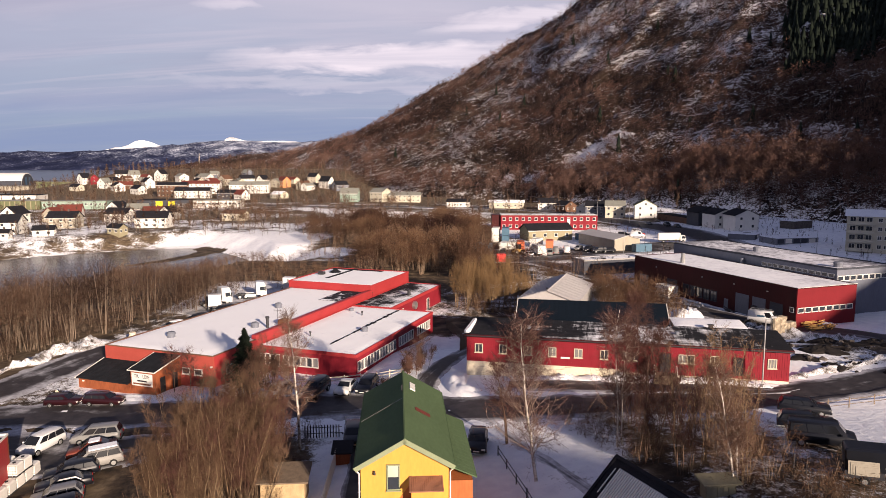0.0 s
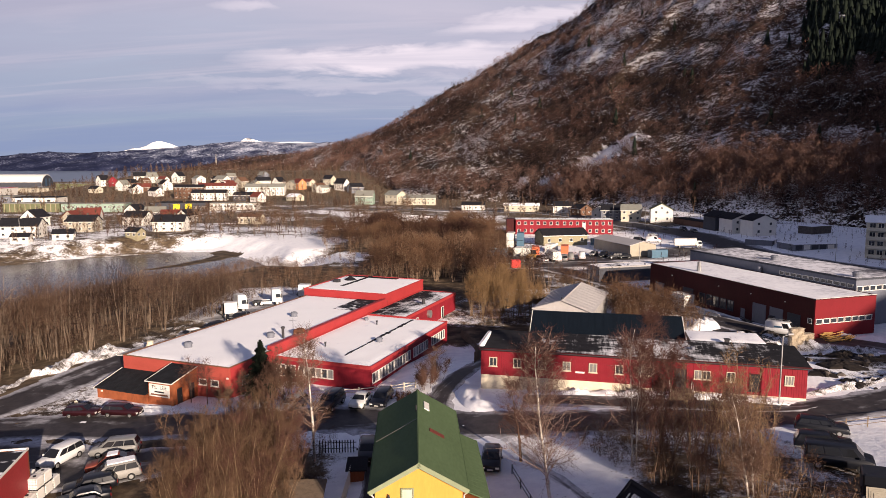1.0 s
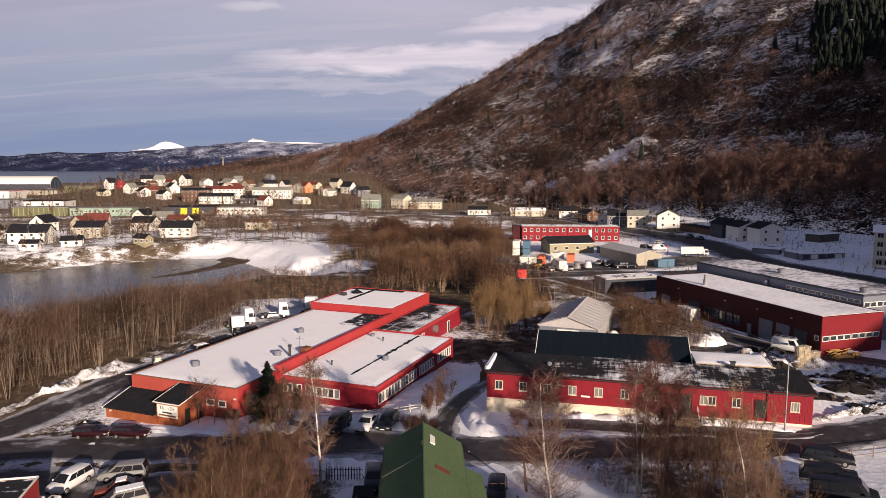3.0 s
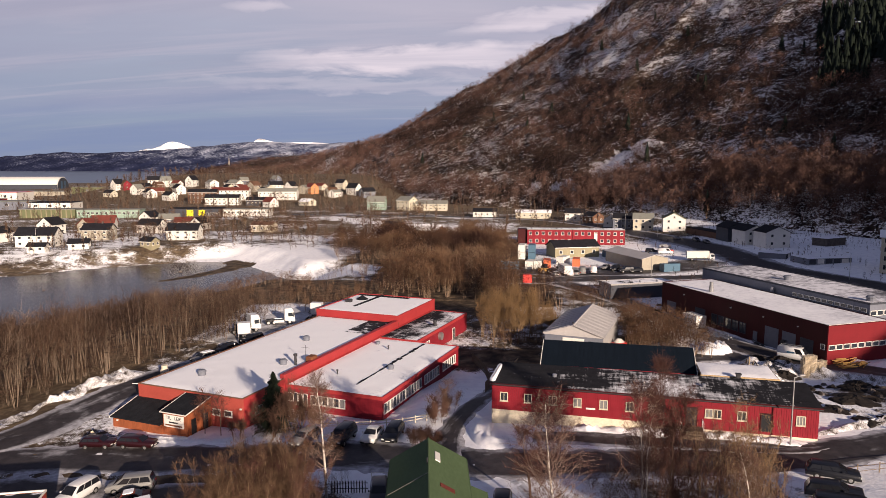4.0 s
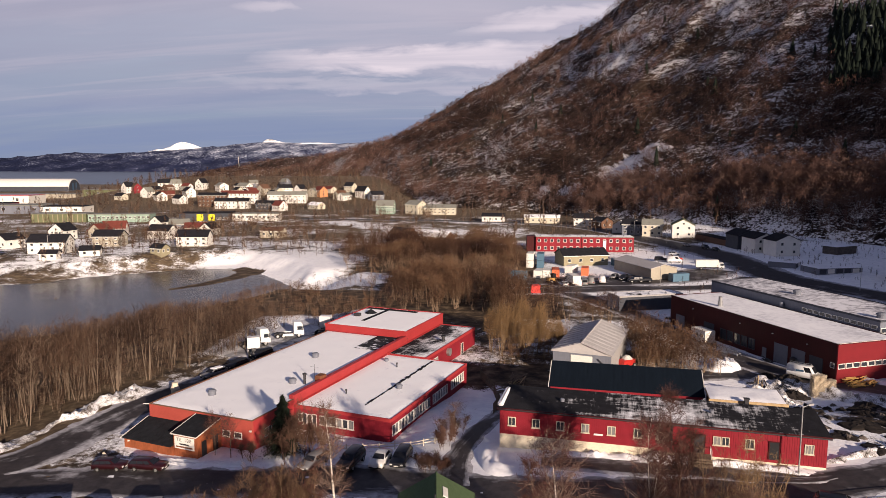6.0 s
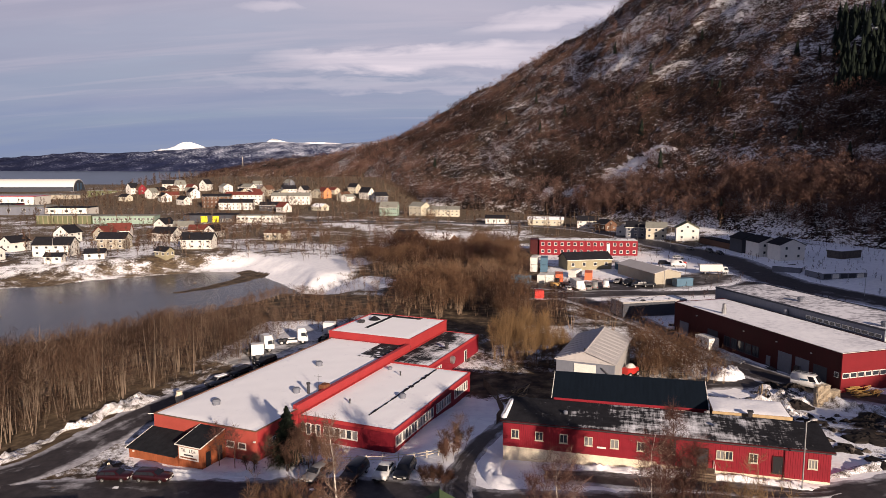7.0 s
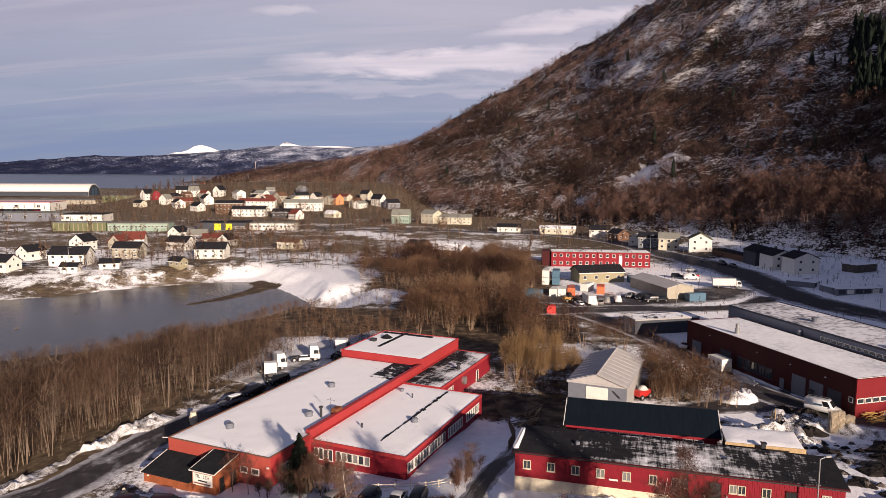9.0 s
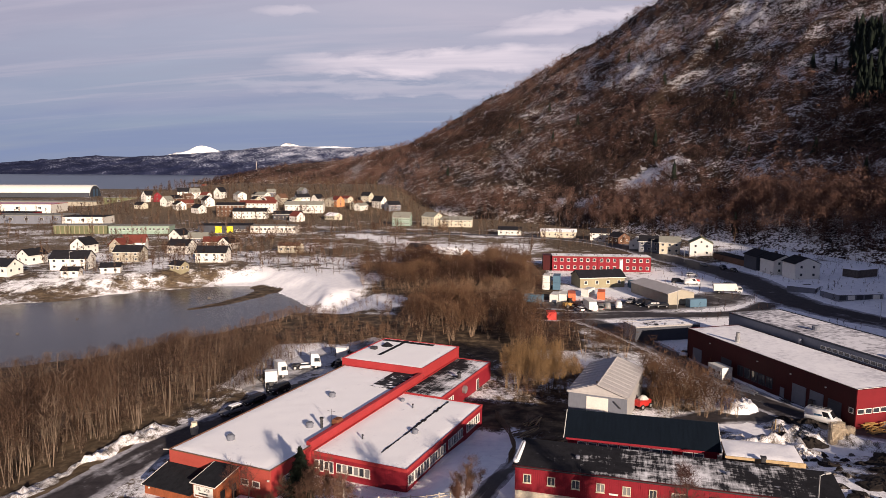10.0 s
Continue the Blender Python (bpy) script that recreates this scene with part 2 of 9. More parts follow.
twig_gold = material("yellow_willow_twigs", (0.175, 0.108, 0.052), 0.85, vary=0.25, scale=0.5)
needle = material("spruce_needles", (0.009, 0.014, 0.009), 0.85, vary=0.45, scale=1.5)


def glass_mat(name, tint, rough=0.08):
    m = bpy.data.materials.new(name)
    m.use_nodes = True
    b = m.node_tree.nodes["Principled BSDF"]
    b.inputs["Base Color"].default_value = (*tint, 1)
    b.inputs["Roughness"].default_value = rough
    b.inputs["Specular IOR Level"].default_value = 0.8
    return m


car_glass = glass_mat("car_glass", (0.012, 0.013, 0.016), 0.12)
car_glass.node_tree.nodes["Principled BSDF"].inputs["Specular IOR Level"].default_value = 0.35
pane_mat = glass_mat("window_glass", (0.03, 0.035, 0.042))
curtain_pane = glass_mat("curtained_window_glass", (0.19, 0.185, 0.18), 0.15)


def paint(name, colour, rough=0.28):
    m = material(name, colour, rough, vary=0.12, scale=1.4, spec=0.35)
    m.node_tree.nodes["Principled BSDF"].inputs["Coat Weight"].default_value = 0.2
    return m


car_white, car_silver, car_black = paint("white_car_paint", (0.64, 0.64, 0.63)), paint("silver_car_paint", (0.19, 0.19, 0.185)), paint("black_car_paint", (0.007, 0.008, 0.012), 0.4)
car_maroon, car_grey, car_blue = paint("maroon_car_paint", (0.022, 0.005, 0.007)), paint("grey_car_paint", (0.16, 0.16, 0.165)), paint("blue_paint", (0.035, 0.085, 0.15))
car_red = paint("red_paint", (0.42, 0.025, 0.02))
headlamp = glass_mat("headlamp_glass", (0.55, 0.55, 0.53), 0.1)
tail_red = glass_mat("tail_lamp_glass", (0.25, 0.01, 0.01), 0.15)


# ---- building blocks ----
class Geo:
    """Collects simple solids into one mesh."""

    def __init__(self):
        self.v, self.f = [], []

    def add(self, verts, faces, m=None):
        k = len(self.v)
        self.v += [tuple(m @ Vector(p)) if m else tuple(p) for p in verts]
        self.f += [tuple(i + k for i in f) for f in faces]
        return self

    def box(self, x0, y0, z0, x1, y1, z1, m=None):
        return self.add([(x0, y0, z0), (x1, y0, z0), (x1, y1, z0), (x0, y1, z0), (x0, y0, z1), (x1, y0, z1), (x1, y1, z1), (x0, y1, z1)],
                        [(0, 3, 2, 1), (4, 5, 6, 7), (0, 1, 5, 4), (1, 2, 6, 5), (2, 3, 7, 6), (3, 0, 4, 7)], m)

    def chamfer(self, x0, y0, z0, x1, y1, z1, c, m=None):
        """A box with its upright edges and its top edge cut back by c."""
        ring = lambda d, z: [(x0 + d + c, y0 + d, z), (x1 - d - c, y0 + d, z), (x1 - d, y0 + d + c, z), (x1 - d, y1 - d - c, z),
                             (x1 - d - c, y1 - d, z), (x0 + d + c, y1 - d, z), (x0 + d, y1 - d - c, z), (x0 + d, y0 + d + c, z)]
        v = ring(0, z0) + ring(0, z1 - c) + ring(c, z1)
        f = [tuple(range(7, -1, -1)), tuple(range(16, 24))]
        f += [(r + i, r + (i + 1) % 8, r + 8 + (i + 1) % 8, r + 8 + i) for r in (0, 8) for i in range(8)]
        return self.add(v, f, m)

    def tube(self, p0, p1, r0, r1=None, n=8, caps=True, m=None):
        r1 = r0 if r1 is None else r1
        p0, p1 = Vector(p0), Vector(p1)
        q = (p1 - p0).to_track_quat("Z", "Y").to_matrix()
        v = [p + q @ Vector((r * math.cos(2 * math.pi * i / n), r * math.sin(2 * math.pi * i / n), 0)) for p, r in ((p0, r0), (p1, r1)) for i in range(n)]
        f = [(i, (i + 1) % n, n + (i + 1) % n, n + i) for i in range(n)]
        if caps:
            f += [tuple(range(n - 1, -1, -1)), tuple(range(n, 2 * n))]
        return self.add(v, f, m)

    def prism(self, profile, y0, y1, m=None):
        """A profile of (x, z) points, drawn out along y."""
        n = len(profile)
        v = [(x, y0, z) for x, z in profile] + [(x, y1, z) for x, z in profile]
        return self.add(v, [tuple(range(n)), tuple(range(2 * n - 1, n - 1, -1))] + [(i, n + i, n + (i + 1) % n, (i + 1) % n) for i in range(n)], m)

    def mesh(self, name, mat, smooth=False):
        me = bpy.data.meshes.new(name)
        me.from_pydata(self.v, [], self.f)
        bm = bmesh.new()
        bm.from_mesh(me)
        bmesh.ops.recalc_face_normals(bm, faces=bm.faces)
        bm.to_mesh(me)
        bm.free()
        me.materials.append(mat)
        if smooth:
            me.polygons.foreach_set("use_smooth", [True] * len(me.polygons))
        return me


def part(name, geo, mat, parent, label="", at=None, smooth=False):
    """One mesh object under a thing or a part. geo: a Geo or a ready mesh."""
    ob = new(name, geo if isinstance(geo, bpy.types.Mesh) else geo.mesh(name, mat, smooth))
    ob.parent = parent
    if at is not None:
        ob.matrix_basis = at
    return tagged(ob, label)


def thing(name, m, label, category, group="", kind=""):
    ob = new(name)
    ob.empty_display_size = 0.3
    ob.matrix_basis = m
    return tagged(ob, label, category, group, kind)


def raw_mesh(name, verts, faces, mat, smooth=False):
    """A mesh straight from arrays: verts (n, 3), faces (m, 3 or 4)."""
    verts, faces = np.ascontiguousarray(verts, np.float32), np.ascontiguousarray(faces, np.int32)
    me = bpy.data.meshes.new(name)
    me.vertices.add(len(verts))
    me.vertices.foreach_set("co", verts.ravel())
    k = faces.shape[1]
    me.loops.add(faces.size)
    me.loops.foreach_set("vertex_index", faces.ravel())
    me.polygons.add(len(faces))
    me.polygons.foreach_set("loop_start", np.arange(0, faces.size, k, dtype=np.int32))
    me.polygons.foreach_set("loop_total", np.full(len(faces), k, np.int32))
    if smooth:
        me.polygons.foreach_set("use_smooth", np.ones(len(faces), bool))
    me.update(calc_edges=True)
    me.materials.append(mat)
    return me


# ---- the lie of the land ----
def step(a, b, v):
    t = np.clip((v - a) / (b - a), 0, 1)
    return t * t * (3 - 2 * t)


def ripple(x, y, size, seed=0.0):
    """Smooth bumps between about -1 and 1, of that size in metres."""
    x, y = np.asarray(x) / size * 6.28 + seed * 1.7, np.asarray(y) / size * 6.28 - seed * 2.3
    return (np.sin(x + 1.3 * np.sin(y * 0.7 + seed)) * np.cos(y * 1.1 + 0.9 * np.sin(x * 0.6)) + 0.5 * np.sin(x * 2.3 + y * 1.7 + seed) + 0.35 * np.sin(y * 3.1 - x * 2.6)) / 1.85


def blotch(x, y, size, seed=0):
    """Uneven patches between -1 and 1, of that size in metres, none like the next."""
    x, y = np.asarray(x, float) / size, np.asarray(y, float) / size
    i, j = np.floor(x), np.floor(y)
    u, v = x - i, y - j
    u, v = u * u * (3 - 2 * u), v * v * (3 - 2 * v)

    def knot(a, b):
        h = np.sin(a * 127.1 + b * 311.7 + seed * 74.7) * 43758.5453
        return 2 * (h - np.floor(h)) - 1

    return (knot(i, j) * (1 - u) + knot(i + 1, j) * u) * (1 - v) + (knot(i, j + 1) * (1 - u) + knot(i + 1, j + 1) * u) * v


LAKE_Z, SEA_Z = -5.5, -14.0
# shore of the lake: an open curve of the plan, near side and far side
LAKE_X = (-420, -300, -200, -176, -155, -148, -130, -115, -102, -92, -82, -75, -64, -60)
LAKE_FAR = (196, 210, 226, 234, 245, 257, 270, 279, 283, 275, 264, 255, 238, 228)
LAKE_NEAR = (105, 122, 138, 142, 147, 148, 154, 163, 172, 188, 200, 207, 216, 226)
SPIT = ((-97.0, 278.0), (-90.0, 270.0), (-93.0, 257.0), (-98.0, 245.0), (-105.0, 233.0))


def spit_gap(x, y):
    """Distance from the muddy tongue that cuts off the lake's shallow end."""
    best = np.full(np.shape(np.asarray(x) + np.asarray(y)), 1e9)
    for k, ((ax, ay), (bx, by)) in enumerate(zip(SPIT, SPIT[1:])):
        t = np.clip(((x - ax) * (bx - ax) + (y - ay) * (by - ay)) / ((bx - ax) ** 2 + (by - ay) ** 2), 0, 1)
        wide = (2.5, 4.5, 3.2, 2.0, 0.6)
        best = np.minimum(best, np.hypot(x - ax - t * (bx - ax), y - ay - t * (by - ay)) - (wide[k] + (wide[k + 1] - wide[k]) * t))
    return best


def lake_depth(x, y):
    """How far inside the lake a place lies, in metres (negative: on land)."""
    f, n = np.interp(x, LAKE_X, LAKE_FAR), np.interp(x, LAKE_X, LAKE_NEAR)
    d = np.minimum(np.minimum(f - y, y - n), -59 - x) + 0.8 * ripple(x, y, 17, 3) + 1.1 * blotch(x, y, 6, 3)
    return np.minimum(d, spit_gap(x, y) + 0.9 * blotch(x, y, 3.5, 5))


def land(x, y):
    x, y = np.asarray(x, float), np.asarray(y, float)
    p = np.interp(x, (-70, -40, -26, -12, 3, 20, 38, 70, 120), (-0.6, 0, 0.8, 1.9, 3.3, 4.1, 4.6, 5.5, 6.5))
    fade = 1 - step(88, 112, y)
    z = p * fade + 2.0 * (1 - step(46, 70, y)) * step(2, 26, x) * fade
    # level pad under the low red works
    pad = step(-50, -44, x) * (1 - step(-12, -4, x)) * step(80, 88, y)
    z = z * (1 - 0.85 * pad * step(82, 90, y))
    z = z + 3 * step(70, 130, x) * step(180, 260, y)
    # rising ground under the far town, falling away to the fjord
    town = step(-440, -330, x) * (1 - step(-140, 40, x))
    z = z + town * (0.12 * 180 * step(575, 800, y) - 0.05 * np.clip(y - 900, 0, 460))
    z = z - 15 * step(1250, 1900, y) - 4 * (1 - step(-700, -420, x)) * step(600, 900, y)
    # left-hand bank down to the lake, and the lake bed
    z = z - 4.2 * step(-58, -95, x) * (1 - step(238, 275, y)) * step(60, 110, y)
    d = lake_depth(x, y)
    z = np.where(d > -22, z * (1 - step(-22, -1, d)) + (LAKE_Z + 0.15) * step(-22, -1, d), z)
    z = z - 1.6 * step(-0.5, 6, d)
    # unseen hill added behind, its profile shaped to block the low sun in places
    c, s = 0.882 * x + 0.472 * y, -0.472 * x + 0.882 * y
    z = z + SHADE_HILL * np.interp(c, (-400, -120, -17, 11, 22, 27, 33, 38, 46, 63, 75, 81, 90, 114, 138, 178, 205, 225, 260, 290, 300, 316, 345, 374, 411, 434, 485, 950), (0.2, 0.3, 0.55, 0.72, 0.76, 0.82, 0.84, 0.77, 0.735, 0.722, 0.740, 0.795, 0.825, 0.865, 0.97, 1.15, 1.34, 1.53, 1.60, 1.62, 1.66, 1.85, 2.34, 2.78, 3.10, 3.38, 3.95, 4.6)) * step(-70, -190, s) * (1 + (0.06 * ripple(c, s, 70, 5) + 0.03 * ripple(c, s, 23, 8)) * (1 - 0.6 * step(180, 260, c)))
    near = (1 - step(150, 400, np.hypot(x, y)))
    return z + 0.10 * ripple(x, y, 9, 1) * near + 0.5 * ripple(x, y, 90, 2) * step(300, 600, y) * (1 - step(1000, 1500, y))


SHADE_HILL = 69.0


def graded(lo, hi, fine_lo, fine_hi, fine, grow):
    mid = list(np.arange(fine_lo, fine_hi + 0.01, fine))
    a, d = [], fine
    v = fine_lo
    while v > lo:
        d *= grow
        v -= d
        a.append(max(v, lo))
    b, d, v = [], fine, mid[-1]
    while v < hi:
        d *= grow
        v += d
        b.append(min(v, hi))
    return np.array(a[::-1] + mid + b)


def ground_material():
    """Winter ground: dry grass, leaf litter and snow, mixed by the plan's own snow depth."""
    m = bpy.data.materials.new("winter_ground")
    m.use_nodes = True
    nt = m.node_tree
    N, L = nt.nodes.new, nt.links.new
    b = nt.nodes["Principled BSDF"]
    b.inputs["Roughness"].default_value = 0.9
    b.inputs["Specular IOR Level"].default_value = 0.2
    tc, at = N("ShaderNodeTexCoord"), N("ShaderNodeAttribute")
    at.attribute_name = "snow_depth"

    def noise(scale, detail=5, rough=0.6):
        n = N("ShaderNodeTexNoise")
        n.inputs["Scale"].default_value, n.inputs["Detail"].default_value, n.inputs["Roughness"].default_value = scale, detail, rough
        L(tc.outputs["Object"], n.inputs["Vector"])
        return n.outputs["Fac"]

    def ramp(fac, stops):
        r = N("ShaderNodeValToRGB")
        for k, (p, c) in enumerate(stops):
            e = r.color_ramp.elements[k] if k < 2 else r.color_ramp.elements.new(p)
            e.position, e.color = p, (*c, 1)
        L(fac, r.inputs[0])
        return r.outputs[0]

    def mth(op, x, y):
        n = N("ShaderNodeMath")
        n.operation = op
        for k, v in enumerate((x, y)):
            if isinstance(v, float):
                n.inputs[k].default_value = v
            else:
                L(v, n.inputs[k])
        return n.outputs[0]

    soil = ramp(noise(0.35), ((0.34, (0.020, 0.015, 0.011)), (0.5, (0.070, 0.048, 0.030)), (0.68, (0.19, 0.14, 0.085))))
    straw = ramp(noise(0.9), ((0.32, (0.060, 0.042, 0.027)), (0.5, (0.14, 0.10, 0.062)), (0.66, (0.26, 0.20, 0.125))))
    field = N("ShaderNodeAttribute")
    field.attribute_name = "dry_grass"
    mg = N("ShaderNodeMix")
    mg.data_type = "RGBA"
    L(field.outputs["Fac"], mg.inputs["Factor"])
    L(soil, [s for s in mg.inputs if s.name == "A" and s.type == "RGBA"][0])
    L(straw, [s for s in mg.inputs if s.name == "B" and s.type == "RGBA"][0])
    soil = [s for s in mg.outputs if s.type == "RGBA"][0]
    snow = ramp(noise(0.6), ((0.3, SNOW_A), (0.6, SNOW_B)))
    broken = mth("ADD", mth("ADD", mth("MULTIPLY", noise(0.22), 0.42), mth("MULTIPLY", noise(1.3, 4, 0.7), 0.30)), mth("MULTIPLY", noise(5.5, 4, 0.75), 0.28))
    patch = mth("MULTIPLY", mth("SUBTRACT", noise(0.035, 3), 0.5), 0.55)
    cut = mth("SUBTRACT", mth("ADD", at.outputs["Fac"], mth("ADD", broken, patch)), 1.0)
    fac = ramp(mth("MULTIPLY", mth("ADD", cut, 0.04), 12.0), ((0.0, (0, 0, 0)), (1.0, (1, 1, 1))))
    mx = N("ShaderNodeMix")
    mx.data_type = "RGBA"
    L(fac, mx.inputs["Factor"])
    L(soil, [s for s in mx.inputs if s.name == "A" and s.type == "RGBA"][0])
    L(snow, [s for s in mx.inputs if s.name == "B" and s.type == "RGBA"][0])
    L([s for s in mx.outputs if s.type == "RGBA"][0], b.inputs["Base Color"])
    bp = N("ShaderNodeBump")
    bp.inputs["Strength"].default_value, bp.inputs["Distance"].default_value = 0.6, 0.15
    L(noise(1.2), bp.inputs["Height"])
    L(bp.outputs[0], b.inputs["Normal"])
    return m


ground_mat = ground_material()


def snow_plan(x, y):
    """Depth of the snow cover over the plan, 0 to 1: open yards keep it, the woods have lost most of it."""
    s = np.full(np.shape(x), 0.47)
    near = (1 - step(84, 98, y)) * step(-14, -6, x)
    s = s + 0.17 * near                                            # gardens and verges
    s = s + 0.15 * step(-48, -40, x) * (1 - step(4, 10, x)) * (1 - step(112, 124, y))
    # thinner snow over dark soil, imitating the shade behind wing and barrack
    s = s - 0.17 * np.exp(-((x - 4) / 10) ** 2 - ((y - 120) / 8) ** 2)
    s = s + 0.22 * step(36, 46, x) * step(88, 96, y) * (1 - step(185, 215, y))
    s = s - 0.24 * np.exp(-((x - 52) / 15) ** 2 - ((y - 93) / 18) ** 2)
    s = s + 0.10 * step(56, 80, x) * step(180, 220, y) * (1 - step(290, 330, y))      # open lots below the terraces
    s = s + 0.09 * step(10, 30, x) * step(190, 210, y) * (1 - step(300, 330, y))
    s = s - 0.20 * step(-66, -50, x) * (1 - step(16, 26, x)) * step(164, 176, y) * (1 - step(300, 330, y)) * (1 - np.clip(1.5 * np.exp(-((x + 68) / 20) ** 2 - ((y - 257) / 34) ** 2), 0, 1))   # litter of the valley wood
    s = s + 0.32 * step(-56, -50, x) * (1 - step(-34, -22, x)) * step(128, 138, y) * (1 - step(160, 176, y))   # snowed truck yard
    s = s + 0.26 * step(-62, -54, x) * (1 - step(-32, -24, x)) * step(196, 208, y) * (1 - step(232, 244, y))   # snow among the saplings
    beach = step(-24, -14, lake_depth(x, y)) * step(0, 40, y - np.interp(x, LAKE_X, LAKE_NEAR) - 30)
    s = s + (0.02 + 0.10 * step(-130, -95, x)) * beach
    s = s - 0.5 * (1 - step(-1.0, 2.5, spit_gap(x, y)))
    s = s - 0.05 * step(540, 600, y) * (1 - step(780, 900, y)) * step(-430, -330, x)
    s = s + 0.24 * np.exp(-((x + 62) / 26) ** 2 - ((y - 262) / 34) ** 2)   # open white spit at the lake's end
    s = s + 0.14 * np.exp(-((x + 20) / 40) ** 2 - ((y - 385) / 26) ** 2)
    s = s + 0.26 * (1 - step(9, 15, np.abs(x + 72 + 0.9 * (y - 426)))) * step(398, 406, y) * (1 - step(446, 456, y))   # open field beside the town
    s = s + 0.07 * step(300, 330, y) * (1 - step(480, 540, y)) * (1 - step(20, 60, x))   # gardens of the town
    s = s + 0.12 * step(105, 130, x) * step(270, 300, y) * (1 - step(420, 460, y))
    s = s - 0.55 * np.clip(1.6 * np.exp(-((x + 19.5) / 5) ** 2 - ((y - 55.5) / 8.5) ** 2), 0, 1)   # under the thicket
    s = s - 0.42 * (1 - step(-27, -23, x)) * step(-50, -44, x) * (1 - step(70, 76, y))
    s = s - 0.17 * step(13, 17, x) * (1 - step(24, 27, x)) * (1 - step(62, 68, y))
    s = s - 0.16 * step(24, 27, x) * (1 - step(32, 35, x)) * (1 - step(62, 68, y))   # brushwood slope
    s = s - 0.10 * np.exp(-((x - 6) / 3.5) ** 2 - ((y - 46) / 9) ** 2)
    s = s - 0.16 * (1 - step(-62, -52, x)) * (1 - step(215, 240, y))
    s = s - 0.10 * step(310, 360, y) * (1 - step(60, 110, x))
    return np.clip(s, 0, 1)


xs = graded(-4800, 4800, -110, 120, 1.9, 1.07)
ys = graded(-900, 4900, 36, 290, 1.9, 1.06)
GX, GY = np.meshgrid(xs, ys)
GZ = land(GX, GY)
nx, ny = len(xs), len(ys)
idx = np.arange(nx * ny).reshape(ny, nx)
ground_mesh = raw_mesh("ground", np.stack([GX, GY, GZ], -1).reshape(-1, 3),
                       np.stack([idx[:-1, :-1], idx[:-1, 1:], idx[1:, 1:], idx[1:, :-1]], -1).reshape(-1, 4), ground_mat, True)
att = ground_mesh.attributes.new("snow_depth", "FLOAT", "POINT")
att.data.foreach_set("value", snow_plan(GX, GY).ravel().astype(np.float32))
straw_plan = np.clip(step(285, 320, GY) * (1 - step(20, 90, GX)) + step(-20, -4, lake_depth(GX, GY)) * (GY > 225) * (spit_gap(GX, GY) > 2.5) + 0.8 * (1 - step(-62, -56, GX)) * (GY < 125), 0, 1) * (0.75 + 0.35 * blotch(GX, GY, 30, 4))
att = ground_mesh.attributes.new("dry_grass", "FLOAT", "POINT")
att.data.foreach_set("value", straw_plan.ravel().astype(np.float32))
tagged(new("ground", ground_mesh), "winter ground of dry grass, leaf litter and patchy snow", "ground", kind="structure")


def water(name, x0, y0, x1, y1, z, tint, rough, label):
    m = bpy.data.materials.new(name)
    m.use_nodes = True
    nt = m.node_tree
    b = nt.nodes["Principled BSDF"]
    n, r = nt.nodes.new("ShaderNodeTexNoise"), nt.nodes.new("ShaderNodeValToRGB")
    tc = nt.nodes.new("ShaderNodeTexCoord")
    nt.links.new(tc.outputs["Object"], n.inputs["Vector"])
    n.inputs["Scale"].default_value, n.inputs["Detail"].default_value = 0.03, 6
    r.color_ramp.elements[0].position, r.color_ramp.elements[0].color = 0.35, (*tint, 1)
    r.color_ramp.elements[1].position, r.color_ramp.elements[1].color = 0.7, (*(c * 1.5 for c in tint), 1)
    nt.links.new(n.outputs["Fac"], r.inputs[0])
    nt.links.new(r.outputs[0], b.inputs["Base Color"])
    b.inputs["Roughness"].default_value = rough
    b.inputs["Specular IOR Level"].default_value = 0.24
    bn, bp = nt.nodes.new("ShaderNodeTexNoise"), nt.nodes.new("ShaderNodeBump")
    nt.links.new(tc.outputs["Object"], bn.inputs["Vector"])
    bn.inputs["Scale"].default_value = 0.8
    bp.inputs["Strength"].default_value, bp.inputs["Distance"].default_value = 0.12, 0.05
    nt.links.new(bn.outputs["Fac"], bp.inputs["Height"])
    nt.links.new(bp.outputs[0], b.inputs["Normal"])
    me = raw_mesh(name, [(x0, y0, z), (x1, y0, z), (x1, y1, z), (x0, y1, z)], [(0, 1, 2, 3)], m)
    return tagged(new(name, me), label, "water", kind="structure")


water("lake_water", -430, 95, -58, 300, LAKE_Z, (0.034, 0.029, 0.029), 0.22, "grey half-frozen lake water with thin ice and stones")
water("fjord_water", -4700, 1650, 4700, 4850, SEA_Z, (0.03, 0.045, 0.075), 0.30, "dull blue fjord water below the far hills")

